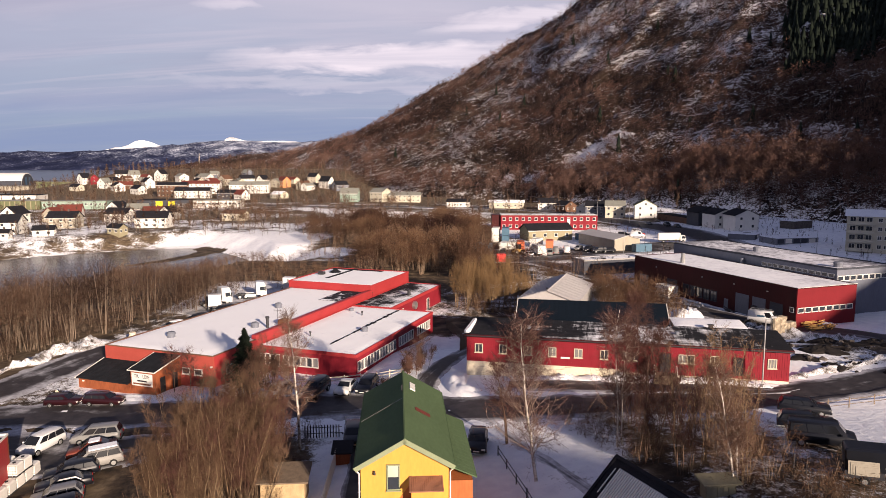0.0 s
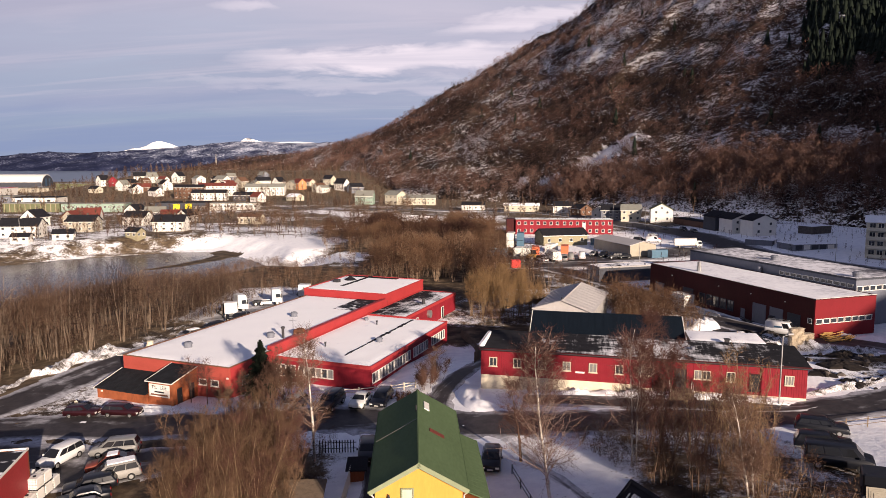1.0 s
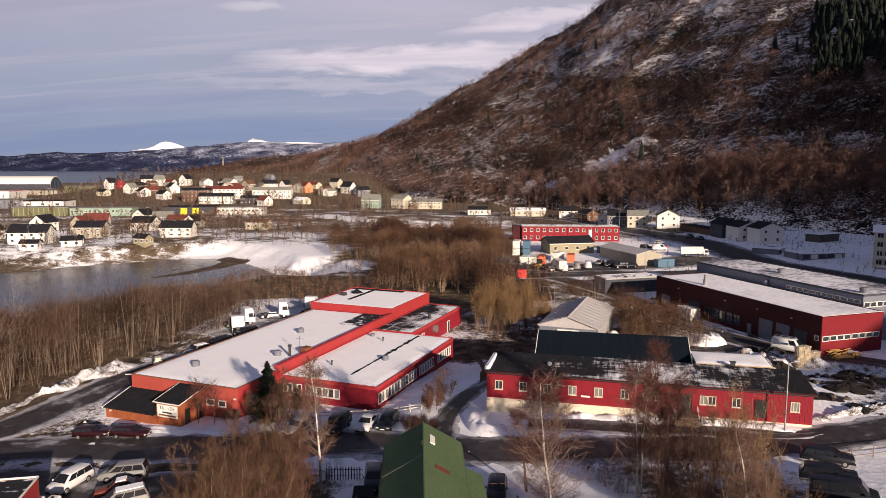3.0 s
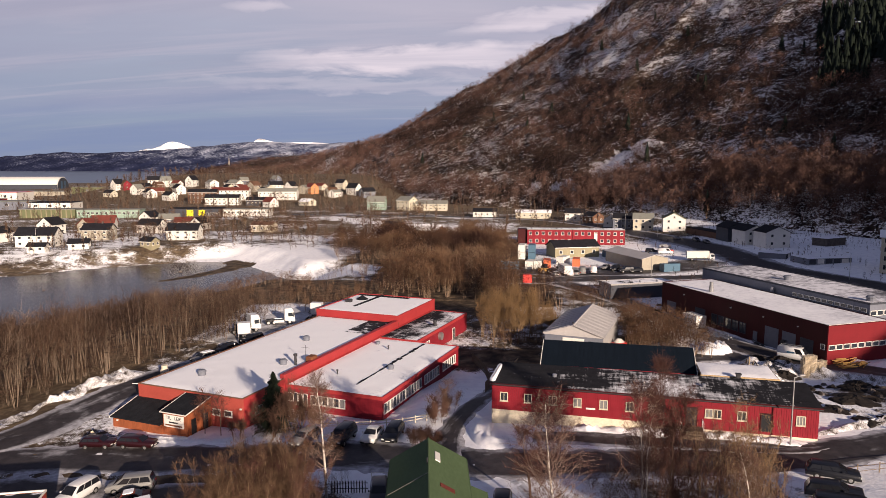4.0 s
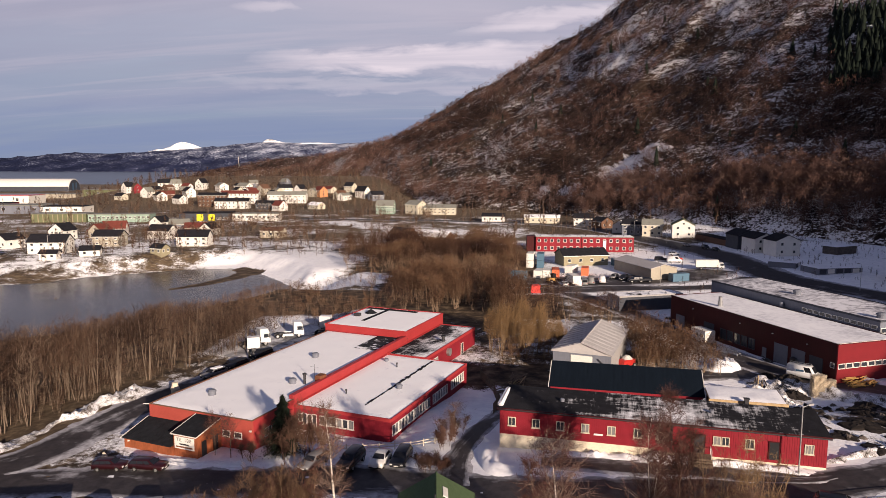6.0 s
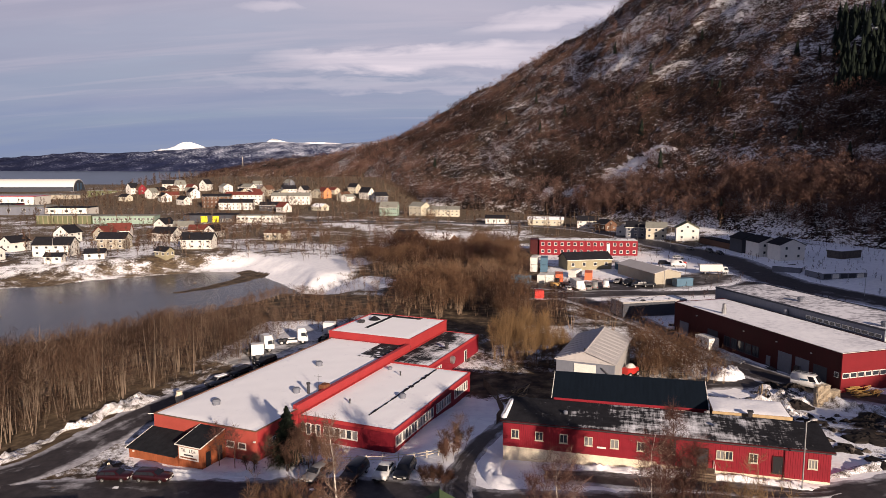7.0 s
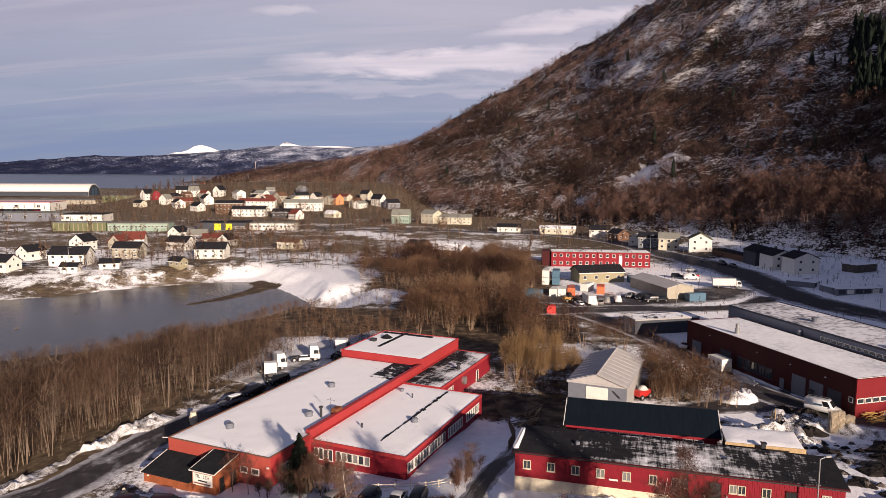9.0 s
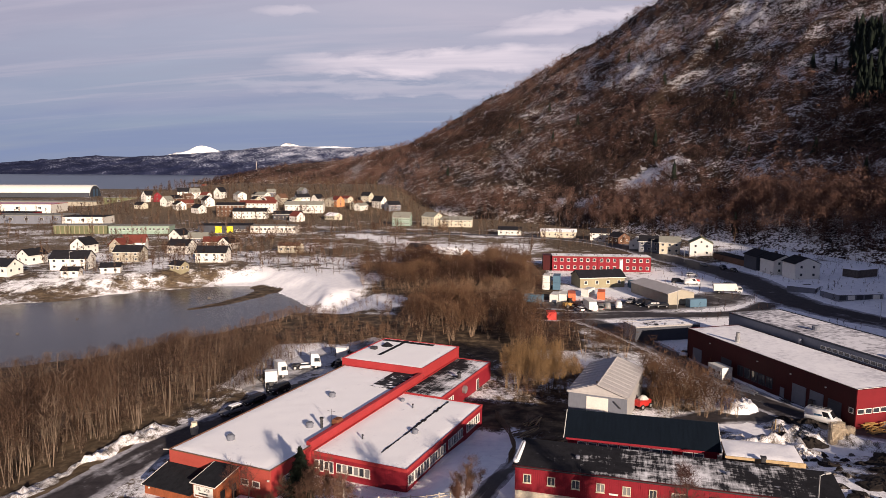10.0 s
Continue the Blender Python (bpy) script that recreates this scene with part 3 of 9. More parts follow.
# ---- roads ----
def road_material(name, wet, snow=((0.26, 0.25, 0.26), (0.62, 0.62, 0.65))):
    m = bpy.data.materials.new(name)
    m.use_nodes = True
    nt = m.node_tree
    N, L = nt.nodes.new, nt.links.new
    b = nt.nodes["Principled BSDF"]
    b.inputs["Specular IOR Level"].default_value = 0.2
    tc, at = N("ShaderNodeTexCoord"), N("ShaderNodeAttribute")
    at.attribute_name = "lane"
    sep = N("ShaderNodeSeparateXYZ")
    L(at.outputs["Vector"], sep.inputs[0])

    def noise(scale, vec, detail=5):
        n = N("ShaderNodeTexNoise")
        n.inputs["Scale"].default_value, n.inputs["Detail"].default_value, n.inputs["Roughness"].default_value = scale, detail, 0.65
        L(vec, n.inputs["Vector"])
        return n.outputs["Fac"]

    def ramp(fac, stops):
        r = N("ShaderNodeValToRGB")
        for k, (p, c) in enumerate(stops):
            e = r.color_ramp.elements[k] if k < 2 else r.color_ramp.elements.new(p)
            e.position, e.color = p, (*c, 1)
        L(fac, r.inputs[0])
        return r.outputs[0]

    def mth(op, x, y):
        n = N("ShaderNodeMath")
        n.operation = op
        for k, v in enumerate((x, y)):
            if isinstance(v, float):
                n.inputs[k].default_value = v
            else:
                L(v, n.inputs[k])
        return n.outputs[0]

    mp = N("ShaderNodeMapping")
    mp.inputs["Scale"].default_value = (0.06, 1.3, 1.0)          # streaks along the way of the wheels
    L(at.outputs["Vector"], mp.inputs[0])
    asph = ramp(noise(0.8, tc.outputs["Object"]), ((0.3, (0.024, 0.021, 0.023)), (0.7, (0.062, 0.055, 0.056))))
    slush = ramp(noise(1.5, tc.outputs["Object"]), ((0.3, snow[0]), (0.65, snow[1])))
    edge = ramp(mth("ABSOLUTE", sep.outputs["Y"], 0.0), ((0.55, (0, 0, 0)), (1.0, (0.30, 0.30, 0.30))))
    f = mth("ADD", mth("ADD", mth("MULTIPLY", noise(1.0, mp.outputs[0]), 0.6), mth("MULTIPLY", noise(0.25, tc.outputs["Object"]), 0.4)), edge)
    fac = ramp(f, ((wet, (0, 0, 0)), (wet + 0.14, (0.85, 0.85, 0.85))))
    mx = N("ShaderNodeMix")
    mx.data_type = "RGBA"
    L(fac, mx.inputs["Factor"])
    L(asph, [s for s in mx.inputs if s.name == "A" and s.type == "RGBA"][0])
    L(slush, [s for s in mx.inputs if s.name == "B" and s.type == "RGBA"][0])
    L([s for s in mx.outputs if s.type == "RGBA"][0], b.inputs["Base Color"])
    L(ramp(fac, ((0.0, (0.62, 0.62, 0.62)), (1.0, (0.85, 0.85, 0.85)))), b.inputs["Roughness"])
    return m


road_mat, yard_mat, trodden_mat = road_material("wet_asphalt", 0.57), road_material("trampled_yard", 0.53), road_material("trodden_snow_lane", 0.40, ((0.50, 0.50, 0.52), (0.82, 0.82, 0.84)))


far_road = road_material("slushy_far_road", 0.57)


def smooth_line(pts, gap=1.5):
    """Points along a soft curve through the given corners."""
    P = [Vector(p) for p in pts]
    P = [P[0] * 2 - P[1]] + P + [P[-1] * 2 - P[-2]]
    out = []
    for a, b, c, d in zip(P, P[1:], P[2:], P[3:]):
        n = max(2, int((c - b).length / gap))
        for k in range(n):
            t = k / n
            out.append(0.5 * ((2 * b) + (c - a) * t + (2 * a - 5 * b + 4 * c - d) * t * t + (3 * b - a - 3 * c + d) * t * t * t))
    return np.array([tuple(p) for p in out + [P[-2]]])


def sides(line):
    d = np.gradient(line, axis=0)
    d /= np.linalg.norm(d, axis=1)[:, None]
    return np.stack([d[:, 1], -d[:, 0]], 1)


def road(name, pts, width, label, mat=None, lift=0.07, kind="structure"):
    line = smooth_line(pts)
    n = sides(line)
    w = np.interp(np.linspace(0, 1, len(line)), np.linspace(0, 1, len(np.atleast_1d(width))), np.atleast_1d(width))
    along = np.concatenate([[0], np.cumsum(np.linalg.norm(np.diff(line, axis=0), axis=1))])
    cols = np.linspace(-1, 1, 9)
    V, A = [], []
    for c in cols:
        edge = w / 2 * c + 0.35 * np.abs(c) ** 3 * np.sign(c) * ripple(along, along * 0.3, 7, c)
        xy = line + n * edge[:, None]
        V.append(np.column_stack([xy, land(xy[:, 0], xy[:, 1]) + lift - (0.10 if abs(c) == 1 else 0)]))
        A.append(np.column_stack([along, np.full(len(line), c), np.zeros(len(line))]))
    V, A = np.stack(V, 1), np.stack(A, 1)
    k = np.arange(V.shape[0] * 9).reshape(-1, 9)
    me = raw_mesh(name, V.reshape(-1, 3), np.stack([k[:-1, :-1], k[:-1, 1:], k[1:, 1:], k[1:, :-1]], -1).reshape(-1, 4), mat or road_mat, True)
    a = me.attributes.new("lane", "FLOAT_VECTOR", "POINT")
    a.data.foreach_set("vector", A.reshape(-1, 3).astype(np.float32).ravel())
    return tagged(new(name, me), label, "road", kind=kind)


road("road_main", [(-95, 66), (-70, 74), (-50, 77.5), (-30, 76.5), (-14, 75.8), (0, 71.2), (12, 70), (24, 69.7), (36, 71.2), (50, 75.8), (66, 84), (82, 96), (110, 112)], (7.5, 8.5, 9, 8, 7.2, 7.2, 7.2), "wet asphalt road with slush streaks between snow banks")
road("barrack_forecourt", [(7.5, 77.6), (14, 76.6), (24, 74.5), (34, 72.6), (38, 73.4)], (3.0, 4.6, 4.6, 4.0, 2.0), "dark gravel forecourt along the red barrack", yard_mat, 0.1)
road("road_to_yard", [(-66, 76), (-58, 84), (-55.5, 92), (-53.2, 101), (-49, 111), (-44, 122), (-38, 138), (-33, 152), (-26, 166)], (9, 9, 9, 9, 9, 12), "dark wet lane along the low red works", yard_mat, 0.09)
road("road_between", [(-2.8, 72.5), (-2.3, 79), (-1.3, 83.6), (0.9, 89.7), (3.0, 95), (4.6, 103), (6.5, 109)], (5, 3.4, 3.2, 3.2, 2.6), "narrow dark lane between two red buildings", yard_mat, 0.1)
road("garden_track", [(4.8, 66.5), (6.8, 61), (9.2, 55.5), (11.2, 50)], (1.4, 1.2), "trodden rut across a snowy garden", trodden_mat, 0.05)
road("driveway", [(-7.2, 70.5), (-7.4, 62), (-7.0, 52), (-6.6, 42)], (3.2, 2.4, 2.4), "bare wet driveway beside the yellow house", lift=0.06)
road("road_workshop", [(84, 97), (78, 108), (68, 117), (57, 122.5), (44, 125.5), (33, 121), (24, 114)], (7, 7, 8, 9, 7, 5), "wet asphalt road curving past the red workshop", lift=0.08)
road("road_workshop_yard", [(57, 122), (50, 136), (46, 150), (42, 166), (37, 182), (31, 196), (24, 208)], (10, 9, 8, 8, 9, 10), "wet yard lane along the red workshop wall", yard_mat, 0.1)
road("road_far", [(10, 206), (24, 208), (40, 212), (58, 213), (76, 218), (90, 232)], (12, 12, 11, 9, 8, 9), "far wet road by the storage yard", far_road, 0.12)
road("road_valley", [(140, 168), (122, 190), (108, 210), (99, 228), (97, 248), (97, 280), (90, 320), (82, 352), (70, 400), (40, 440), (-20, 460), (-120, 470)], (15, 15, 16, 16, 15, 14, 13, 12, 9), "wide wet valley road curving below the mountain", far_road, 0.12)
road("parking_lot", [(-62, 66), (-46, 67), (-34, 66), (-24, 68)], (12, 14, 12, 6), "dark wet parking yard with slush", yard_mat, 0.06)
road("storage_yard", [(14, 226), (28, 225), (44, 226), (58, 232), (74, 240), (84, 250)], (16, 22, 22, 26, 26, 18), "trampled storage yard with slush and snow", yard_mat, 0.05)
road("truck_yard", [(-50, 132), (-44, 142), (-36, 156), (-24, 172)], (12, 16, 20, 18), "slushy truck yard behind the red works", trodden_mat, 0.11)


def bank(name, pts, width, height, label, mat=None, seed=1.0):
    """A ploughed bank of lumpy snow along a line."""
    line = smooth_line(pts, 0.5)
    n = sides(line)
    along = np.concatenate([[0], np.cumsum(np.linalg.norm(np.diff(line, axis=0), axis=1))])
    end = np.minimum(step(0, 3, along), step(0, 3, along[-1] - along))
    V = []
    rb = np.random.default_rng(int(seed * 10))

    def clods(size):
        """Uneven heaps along the line, none like the next."""
        w = np.hanning(size + 2)
        return np.convolve(rb.normal(size=len(line) + 40), w / np.sqrt((w ** 2).sum()), "same")[20:20 + len(line)]

    wide = {s_: 1 + 0.28 * clods(13) for s_ in (-1, 1)}
    long_ = 0.6 + 0.35 * clods(21)
    for c in np.linspace(-1, 1, 9):
        xy = line + n * (width / 2 * c * wide[-1 if c < 0 else 1])[:, None]
        hump = height * (1 - c * c) * end * (long_ + 0.30 * clods(5) + 0.24 * clods(1))
        V.append(np.column_stack([xy, land(xy[:, 0], xy[:, 1]) - 0.05 + np.maximum(hump, 0) + 0.1 * (1 - abs(c))]))
    V = np.stack(V, 1)
    k = np.arange(V.shape[0] * 9).reshape(-1, 9)
    me = raw_mesh(name, V.reshape(-1, 3), np.stack([k[:-1, :-1], k[:-1, 1:], k[1:, 1:], k[1:, :-1]], -1).reshape(-1, 4), mat or bank_mat, True)
    return tagged(new(name, me), label, "snow bank", kind="stuff")


bank("snow_bank", [(-70, 79), (-64, 87), (-61.5, 96), (-58.5, 104), (-55, 112)], 4.6, 0.9, "ploughed snow bank beside the lane, dirty and lumpy")
bank("snow_bank", [(-46.5, 83.3), (-40, 83.2), (-33, 82.2), (-25, 81.8)], 2.4, 0.35, "low snow strip in front of the rented-out shed", snow_mat, 2)
bank("snow_bank", [(6.5, 80.6), (14, 79.0), (24, 76.9), (33, 75.0), (37, 74.1)], 2.2, 0.46, "strip of snow at the foot of the red barrack", snow_mat, 3)
bank("snow_bank", [(2.0, 84), (1.4, 80.0), (2.2, 76.8), (5.0, 75.4)], 3.0, 0.7, "snow heap at the corner of the red barrack", snow_mat, 4)
bank("snow_bank", [(38, 76.5), (48, 80.5), (60, 87), (72, 96)], 1.5, 0.4, "ploughed dirty snow bank along the bend of the road", bank_mat, 5)
bank("snow_bank", [(60, 127.5), (66, 124), (74, 118), (82, 110)], 1.8, 0.5, "snow bank before the workshop's end wall", snow_mat, 6)
bank("snow_bank", [(47, 122), (52, 117), (60, 113), (68, 108)], 5, 1.1, "heaped snow and spoil beside the workshop road", bank_mat, 7)
bank("snow_bank", [(43, 138), (45, 134), (47, 131), (45.5, 128.5), (41, 128.5)], 4.5, 1.2, "white snow heap at the lane's corner", snow_mat, 8)
bank("snow_bank", [(34, 113), (39, 111), (44, 110), (50, 107)], 8, 1.6, "sunlit heap of snow and rubble behind the barrack", bank_mat, 9)

# ---- mountain ----
BASE = [(260, 120), (205, 230), (168, 300), (128, 395), (85, 470), (40, 540), (-40, 610), (-120, 730), (-230, 960), (-420, 1350), (-620, 1560), (-830, 1800)]
CREST = [(640, 150, 400), (520, 380, 380), (400, 640, 340), (300, 800, 307), (229, 900, 276), (153, 1020, 228), (78, 1130, 194), (6, 1250, 169), (-162, 1500, 97), (-375, 1870, 64), (-640, 2100, 46), (-860, 2150, -5)]
NI, NS = 460, 170


def mountain_point(i, s):
    """A place on the mountain: i from the near end (0) to the far end (1), s from the foot (0) over the crest (1) and beyond."""
    k = i * (len(BASE) - 1)
    q = np.arange(len(BASE))
    b = np.stack([np.interp(k, q, [p[j] for p in BASE]) for j in (0, 1)], -1)
    c = np.stack([np.interp(k, q, [p[j] for p in CREST]) for j in (0, 1, 2)], -1)
    xy = b + (c[..., :2] - b) * s[..., None]
    f = np.where(s < 1, 0.93 * s + 0.07 * s ** 2 + 0.05 * np.sin(s * 9.4) * s * (1 - s), 1 - 0.35 * (s - 1))
    z = -2 + (c[..., 2] + 2) * f
    x, y = xy[..., 0], xy[..., 1]
    amp = np.clip(s * 3, 0, 1) * np.clip(c[..., 2] / 250, 0.25, 1)
    z = z + amp * (6 * ripple(x, y, 170, 4) + 2.5 * ripple(x, y, 61, 6) + 4.5 * blotch(x, y, 46, 4) + 2.6 * blotch(x, y, 19, 6) + 1.3 * blotch(x, y, 9, 7))
    return np.stack([x, y, z], -1)


def mountain_material():
    """Heath, rock and leaf litter, with snow lying on the ledges."""
    m = material("mountain_slope", (0.1, 0.07, 0.05), 0.95, scale=0.03, bump=1.0, bump_scale=0.35,
                 stops=((0.36, (0.008, 0.006, 0.006)), (0.47, (0.032, 0.021, 0.016)), (0.57, (0.075, 0.048, 0.031)), (0.70, (0.13, 0.105, 0.085))), spec=0.08)
    nt = m.node_tree
    N, L = nt.nodes.new, nt.links.new
    b = nt.nodes["Principled BSDF"]
    [n for n in nt.nodes if n.type == "BUMP"][0].inputs["Distance"].default_value = 0.8
    soil = b.inputs["Base Color"].links[0].from_socket
    at, tc, mp = N("ShaderNodeAttribute"), N("ShaderNodeTexCoord"), N("ShaderNodeMapping")
    at.attribute_name = "snow_depth"
    mp.inputs["Scale"].default_value = (1, 1, 2.6)                 # ledges run level across the slope
    L(tc.outputs["Object"], mp.inputs[0])
    total = at.outputs["Fac"]
    for scale, detail, rough, weight in ((0.03, 4, 0.6, 0.24), (0.15, 4, 0.7, 0.36), (0.6, 4, 0.75, 0.40)):
        n, add = N("ShaderNodeTexNoise"), N("ShaderNodeMath")
        n.inputs["Scale"].default_value, n.inputs["Detail"].default_value, n.inputs["Roughness"].default_value = scale, detail, rough
        L(mp.outputs[0], n.inputs["Vector"])
        add.operation = "MULTIPLY_ADD"
        L(n.outputs["Fac"], add.inputs[0])
        add.inputs[1].default_value = weight
        L(total, add.inputs[2])
        total = add.outputs[0]
    r = N("ShaderNodeValToRGB")
    r.color_ramp.elements[0].position, r.color_ramp.elements[1].position = 0.555, 0.59
    L(total, r.inputs[0])
    mx = N("ShaderNodeMix")
    mx.data_type = "RGBA"
    L(r.outputs[0], mx.inputs["Factor"])
    L(soil, [s for s in mx.inputs if s.name == "A" and s.type == "RGBA"][0])
    [s for s in mx.inputs if s.name == "B" and s.type == "RGBA"][0].default_value = (0.78, 0.76, 0.75, 1)
    L([s for s in mx.outputs if s.type == "RGBA"][0], b.inputs["Base Color"])
    return m


def open_patch(x, z):
    """Treeless snow on the slope: a slanting scar with two white flecks at its foot."""
    d = np.full(np.shape(x), 1e9)
    for (ax, az, aw), (bx, bz, bw) in (((92, 27, 1.0), (114, 39, 3.2)), ((114, 39, 3.2), (134, 51, 0.6)), ((64, 16, 1.0), (78, 20, 2.2)), ((49, 14, 0.5), (56, 16, 1.0))):
        t = np.clip(((x - ax) * (bx - ax) + (z - az) * (bz - az)) / ((bx - ax) ** 2 + (bz - az) ** 2), 0, 1)
        d = np.minimum(d, np.hypot(x - ax - t * (bx - ax), z - az - t * (bz - az)) - (aw + (bw - aw) * t))
    return 1 - step(-1.5, 3.0, d + 2.2 * blotch(x, z, 4, 2) + 1.6 * blotch(x, z, 1.7, 6))


MI, MS = np.meshgrid(np.linspace(0, 1, NI), np.concatenate([np.linspace(0, 1, NS - 14), np.linspace(1.03, 1.6, 14)]), indexing="ij")
MP = mountain_point(MI, MS)
k = np.arange(NI * NS).reshape(NI, NS)
mountain_mesh = raw_mesh("mountain", MP.reshape(-1, 3), np.stack([k[:-1, :-1], k[1:, :-1], k[1:, 1:], k[:-1, 1:]], -1).reshape(-1, 4), mountain_material(), True)
msnow = 0.038 * step(0.3, 0.55, MS) * (1 - step(0.45, 0.7, MI)) + 0.018 * step(0.3, 0.4, MS) * (1 - step(0.3, 0.42, MI)) + 0.03 * (1 - step(0.24, 0.32, MI)) + 0.04 * blotch(MP[..., 0], MP[..., 2] * 2.0, 70, 9) + 0.04 * blotch(MP[..., 0], MP[..., 2] * 2.2, 24, 3)
msnow = msnow + 0.02 * (1 - step(0.05, 0.12, MS)) + 0.2 * open_patch(MP[..., 0], MP[..., 2])
att = mountain_mesh.attributes.new("snow_depth", "FLOAT", "POINT")
att.data.foreach_set("value", msnow.ravel().astype(np.float32))
tagged(new("mountain", mountain_mesh), "steep brown mountainside with snow between bare birch trees", "mountain", kind="structure")

# ---- hills beyond the fjord ----
def far_range(name, y0, depth, x0, x1, height, seed, mat, label):
    n, kx = 240, np.linspace(x0, x1, 240)
    prof = np.array([height(x) for x in kx])
    V = []
    for s in np.linspace(0, 1, 26):
        y = y0 + depth * s + 60 * ripple(kx, kx * 0 + s * 500, 700, seed)
        zz = SEA_Z - 3 + (prof - SEA_Z) * (1 - (1 - s) ** 1.7) + (24 * ripple(kx, y, 420, seed) + 14 * ripple(kx, y, 150, seed + 1) + 7 * ripple(kx, y, 60, seed + 2)) * np.sin(math.pi * min(1, s * 1.0)) * 0.8
        V.append(np.column_stack([kx, y, zz]))
    V = np.stack(V, 0)
    q = np.arange(26 * n).reshape(26, n)
    me = raw_mesh(name, V.reshape(-1, 3), np.stack([q[:-1, :-1], q[:-1, 1:], q[1:, 1:], q[1:, :-1]], -1).reshape(-1, 4), mat, True)
    return tagged(new(name, me), label, "hills", kind="structure")


def bump_at(x, c, w, h):
    return h * math.exp(-((x - c) / w) ** 2)


# the haze of distance is mixed into these blue stops
far_mat = material("hazed_snowy_heath", (0.1, 0.1, 0.14), 1.0, scale=0.014, spec=0.05, streak=(0.6, 0.6, 2.2),
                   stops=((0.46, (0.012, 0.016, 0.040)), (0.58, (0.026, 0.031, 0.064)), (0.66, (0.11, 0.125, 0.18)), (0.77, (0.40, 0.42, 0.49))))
def snow_by_height(m, axis, low, high, most):
    """Lets the snow of a hill thicken from one height, or one place along it, to another."""
    nt = m.node_tree
    ramp_node = [n for n in nt.nodes if n.type == "VALTORGB"][0]
    src = ramp_node.inputs[0].links[0].from_socket
    tc, sep = nt.nodes.new("ShaderNodeTexCoord"), nt.nodes.new("ShaderNodeSeparateXYZ")
    mr, add = nt.nodes.new("ShaderNodeMapRange"), nt.nodes.new("ShaderNodeMath")
    nt.links.new(tc.outputs["Object"], sep.inputs[0])
    nt.links.new(sep.outputs[axis], mr.inputs["Value"])
    mr.inputs["From Min"].default_value, mr.inputs["From Max"].default_value = low, high
    mr.inputs["To Min"].default_value, mr.inputs["To Max"].default_value = 0.0, most
    nt.links.new(src, add.inputs[0])
    nt.links.new(mr.outputs[0], add.inputs[1])
    nt.links.new(add.outputs[0], ramp_node.inputs[0])


snow_by_height(far_mat, "Z", 30, 175, 0.17)
snow_by_height(far_mat, "X", -2700, -1300, 0.05)
peak_mat = material("far_snow_peak", (0.8, 0.8, 0.82), 1.0, scale=0.01, vary=0.06, spec=0.05)
far_range("far_hills", 4150, 480, -3600, 1800, lambda x: 120 + 55 * math.tanh((x + 2100) / 500) + bump_at(x, -2700, 260, 40) + 8 * math.sin(x / 130), 3.0, far_mat, "hills across the fjord, haze-blue in their colour, flecked with snow")
far_range("far_peaks", 4640, 160, -3600, 1800, lambda x: 40 + bump_at(x, -2010, 130, 60) + bump_at(x, -2160, 380, 84) + bump_at(x, -1440, 80, 56) + bump_at(x, -1340, 110, 14) + bump_at(x, -1100, 560, 140), 7.0, peak_mat, "white snow peaks behind the far hills")


# ---- building parts ----
WINDOW_MESHES = {}


def window(parent, m, w, h, pane=None, frame_mat=None, bars=1, sill=True, depth=0.09):
    """A window with its frame round a glass pane; m lays it in the wall: x along it, -y outwards, its foot at z 0."""
    pane, frame_mat = pane or pane_mat, frame_mat or white_paint
    split = parent.name.startswith("barrack")                     # near enough to show its pieces
    key = (w, h, pane.name, frame_mat.name, bars, sill, split)
    if key not in WINDOW_MESHES:
        t = max(0.07, min(0.11, w * 0.09))
        g = Geo().box(-w / 2, -depth, 0, -w / 2 + t, 0.03, h).box(w / 2 - t, -depth, 0, w / 2, 0.03, h)
        g.box(-w / 2 + t, -depth, h - t, w / 2 - t, 0.03, h).box(-w / 2 + t, -depth, 0, w / 2 - t, 0.03, t)
        for k in range(1, 1 if split else bars + 1):
            c = -w / 2 + w * k / (bars + 1)
            g.box(c - t * 0.4, -depth * 0.8, t, c + t * 0.4, 0.0, h - t)
        if sill and not split:
            g.box(-w / 2 - 0.06, -depth - 0.06, -0.06, w / 2 + 0.06, 0.0, -0.003)
        WINDOW_MESHES[key] = g.mesh("window", frame_mat), Geo().box(-w / 2 + t, -depth * 0.45, t, w / 2 - t, 0.0, h - t).mesh("pane", pane)
    f, p = WINDOW_MESHES[key]
    ob = part("window", f, None, parent, at=m)
    part("pane", p, None, ob)
    if split:
        for k in range(1, bars + 1):
            c = -w / 2 + w * k / (bars + 1)
            part("mullion", Geo().box(c - 0.035, -depth * 0.8, 0.1, c + 0.035, 0.0, h - 0.1), frame_mat, ob)
        part("sill", Geo().box(-w / 2 - 0.06, -depth - 0.06, -0.06, w / 2 + 0.06, 0.0, -0.003), frame_mat, ob)
    return ob


def door(parent, m, w, h, mat, frame_mat=None):
    ob = part("door", Geo().box(-w / 2, -0.08, 0, w / 2, 0.02, h), mat, parent, at=m)
    part("door_frame", Geo().box(-w / 2 - 0.09, -0.11, 0, -w / 2, 0.02, h + 0.09).box(w / 2, -0.11, 0, w / 2 + 0.09, 0.02, h + 0.09).box(-w / 2, -0.11, h, w / 2, 0.02, h + 0.09), frame_mat or white_paint, ob)
    part("handle", Geo().tube((w * 0.34, -0.13, h * 0.48), (w * 0.34, -0.08, h * 0.48), 0.03, n=6), metal, ob)
    return ob


def front(x, z, y=0.0):
    return pose(x, y, z)


def right_side(y, z, x):
    return pose(x, y, z, 0, 0, 90)


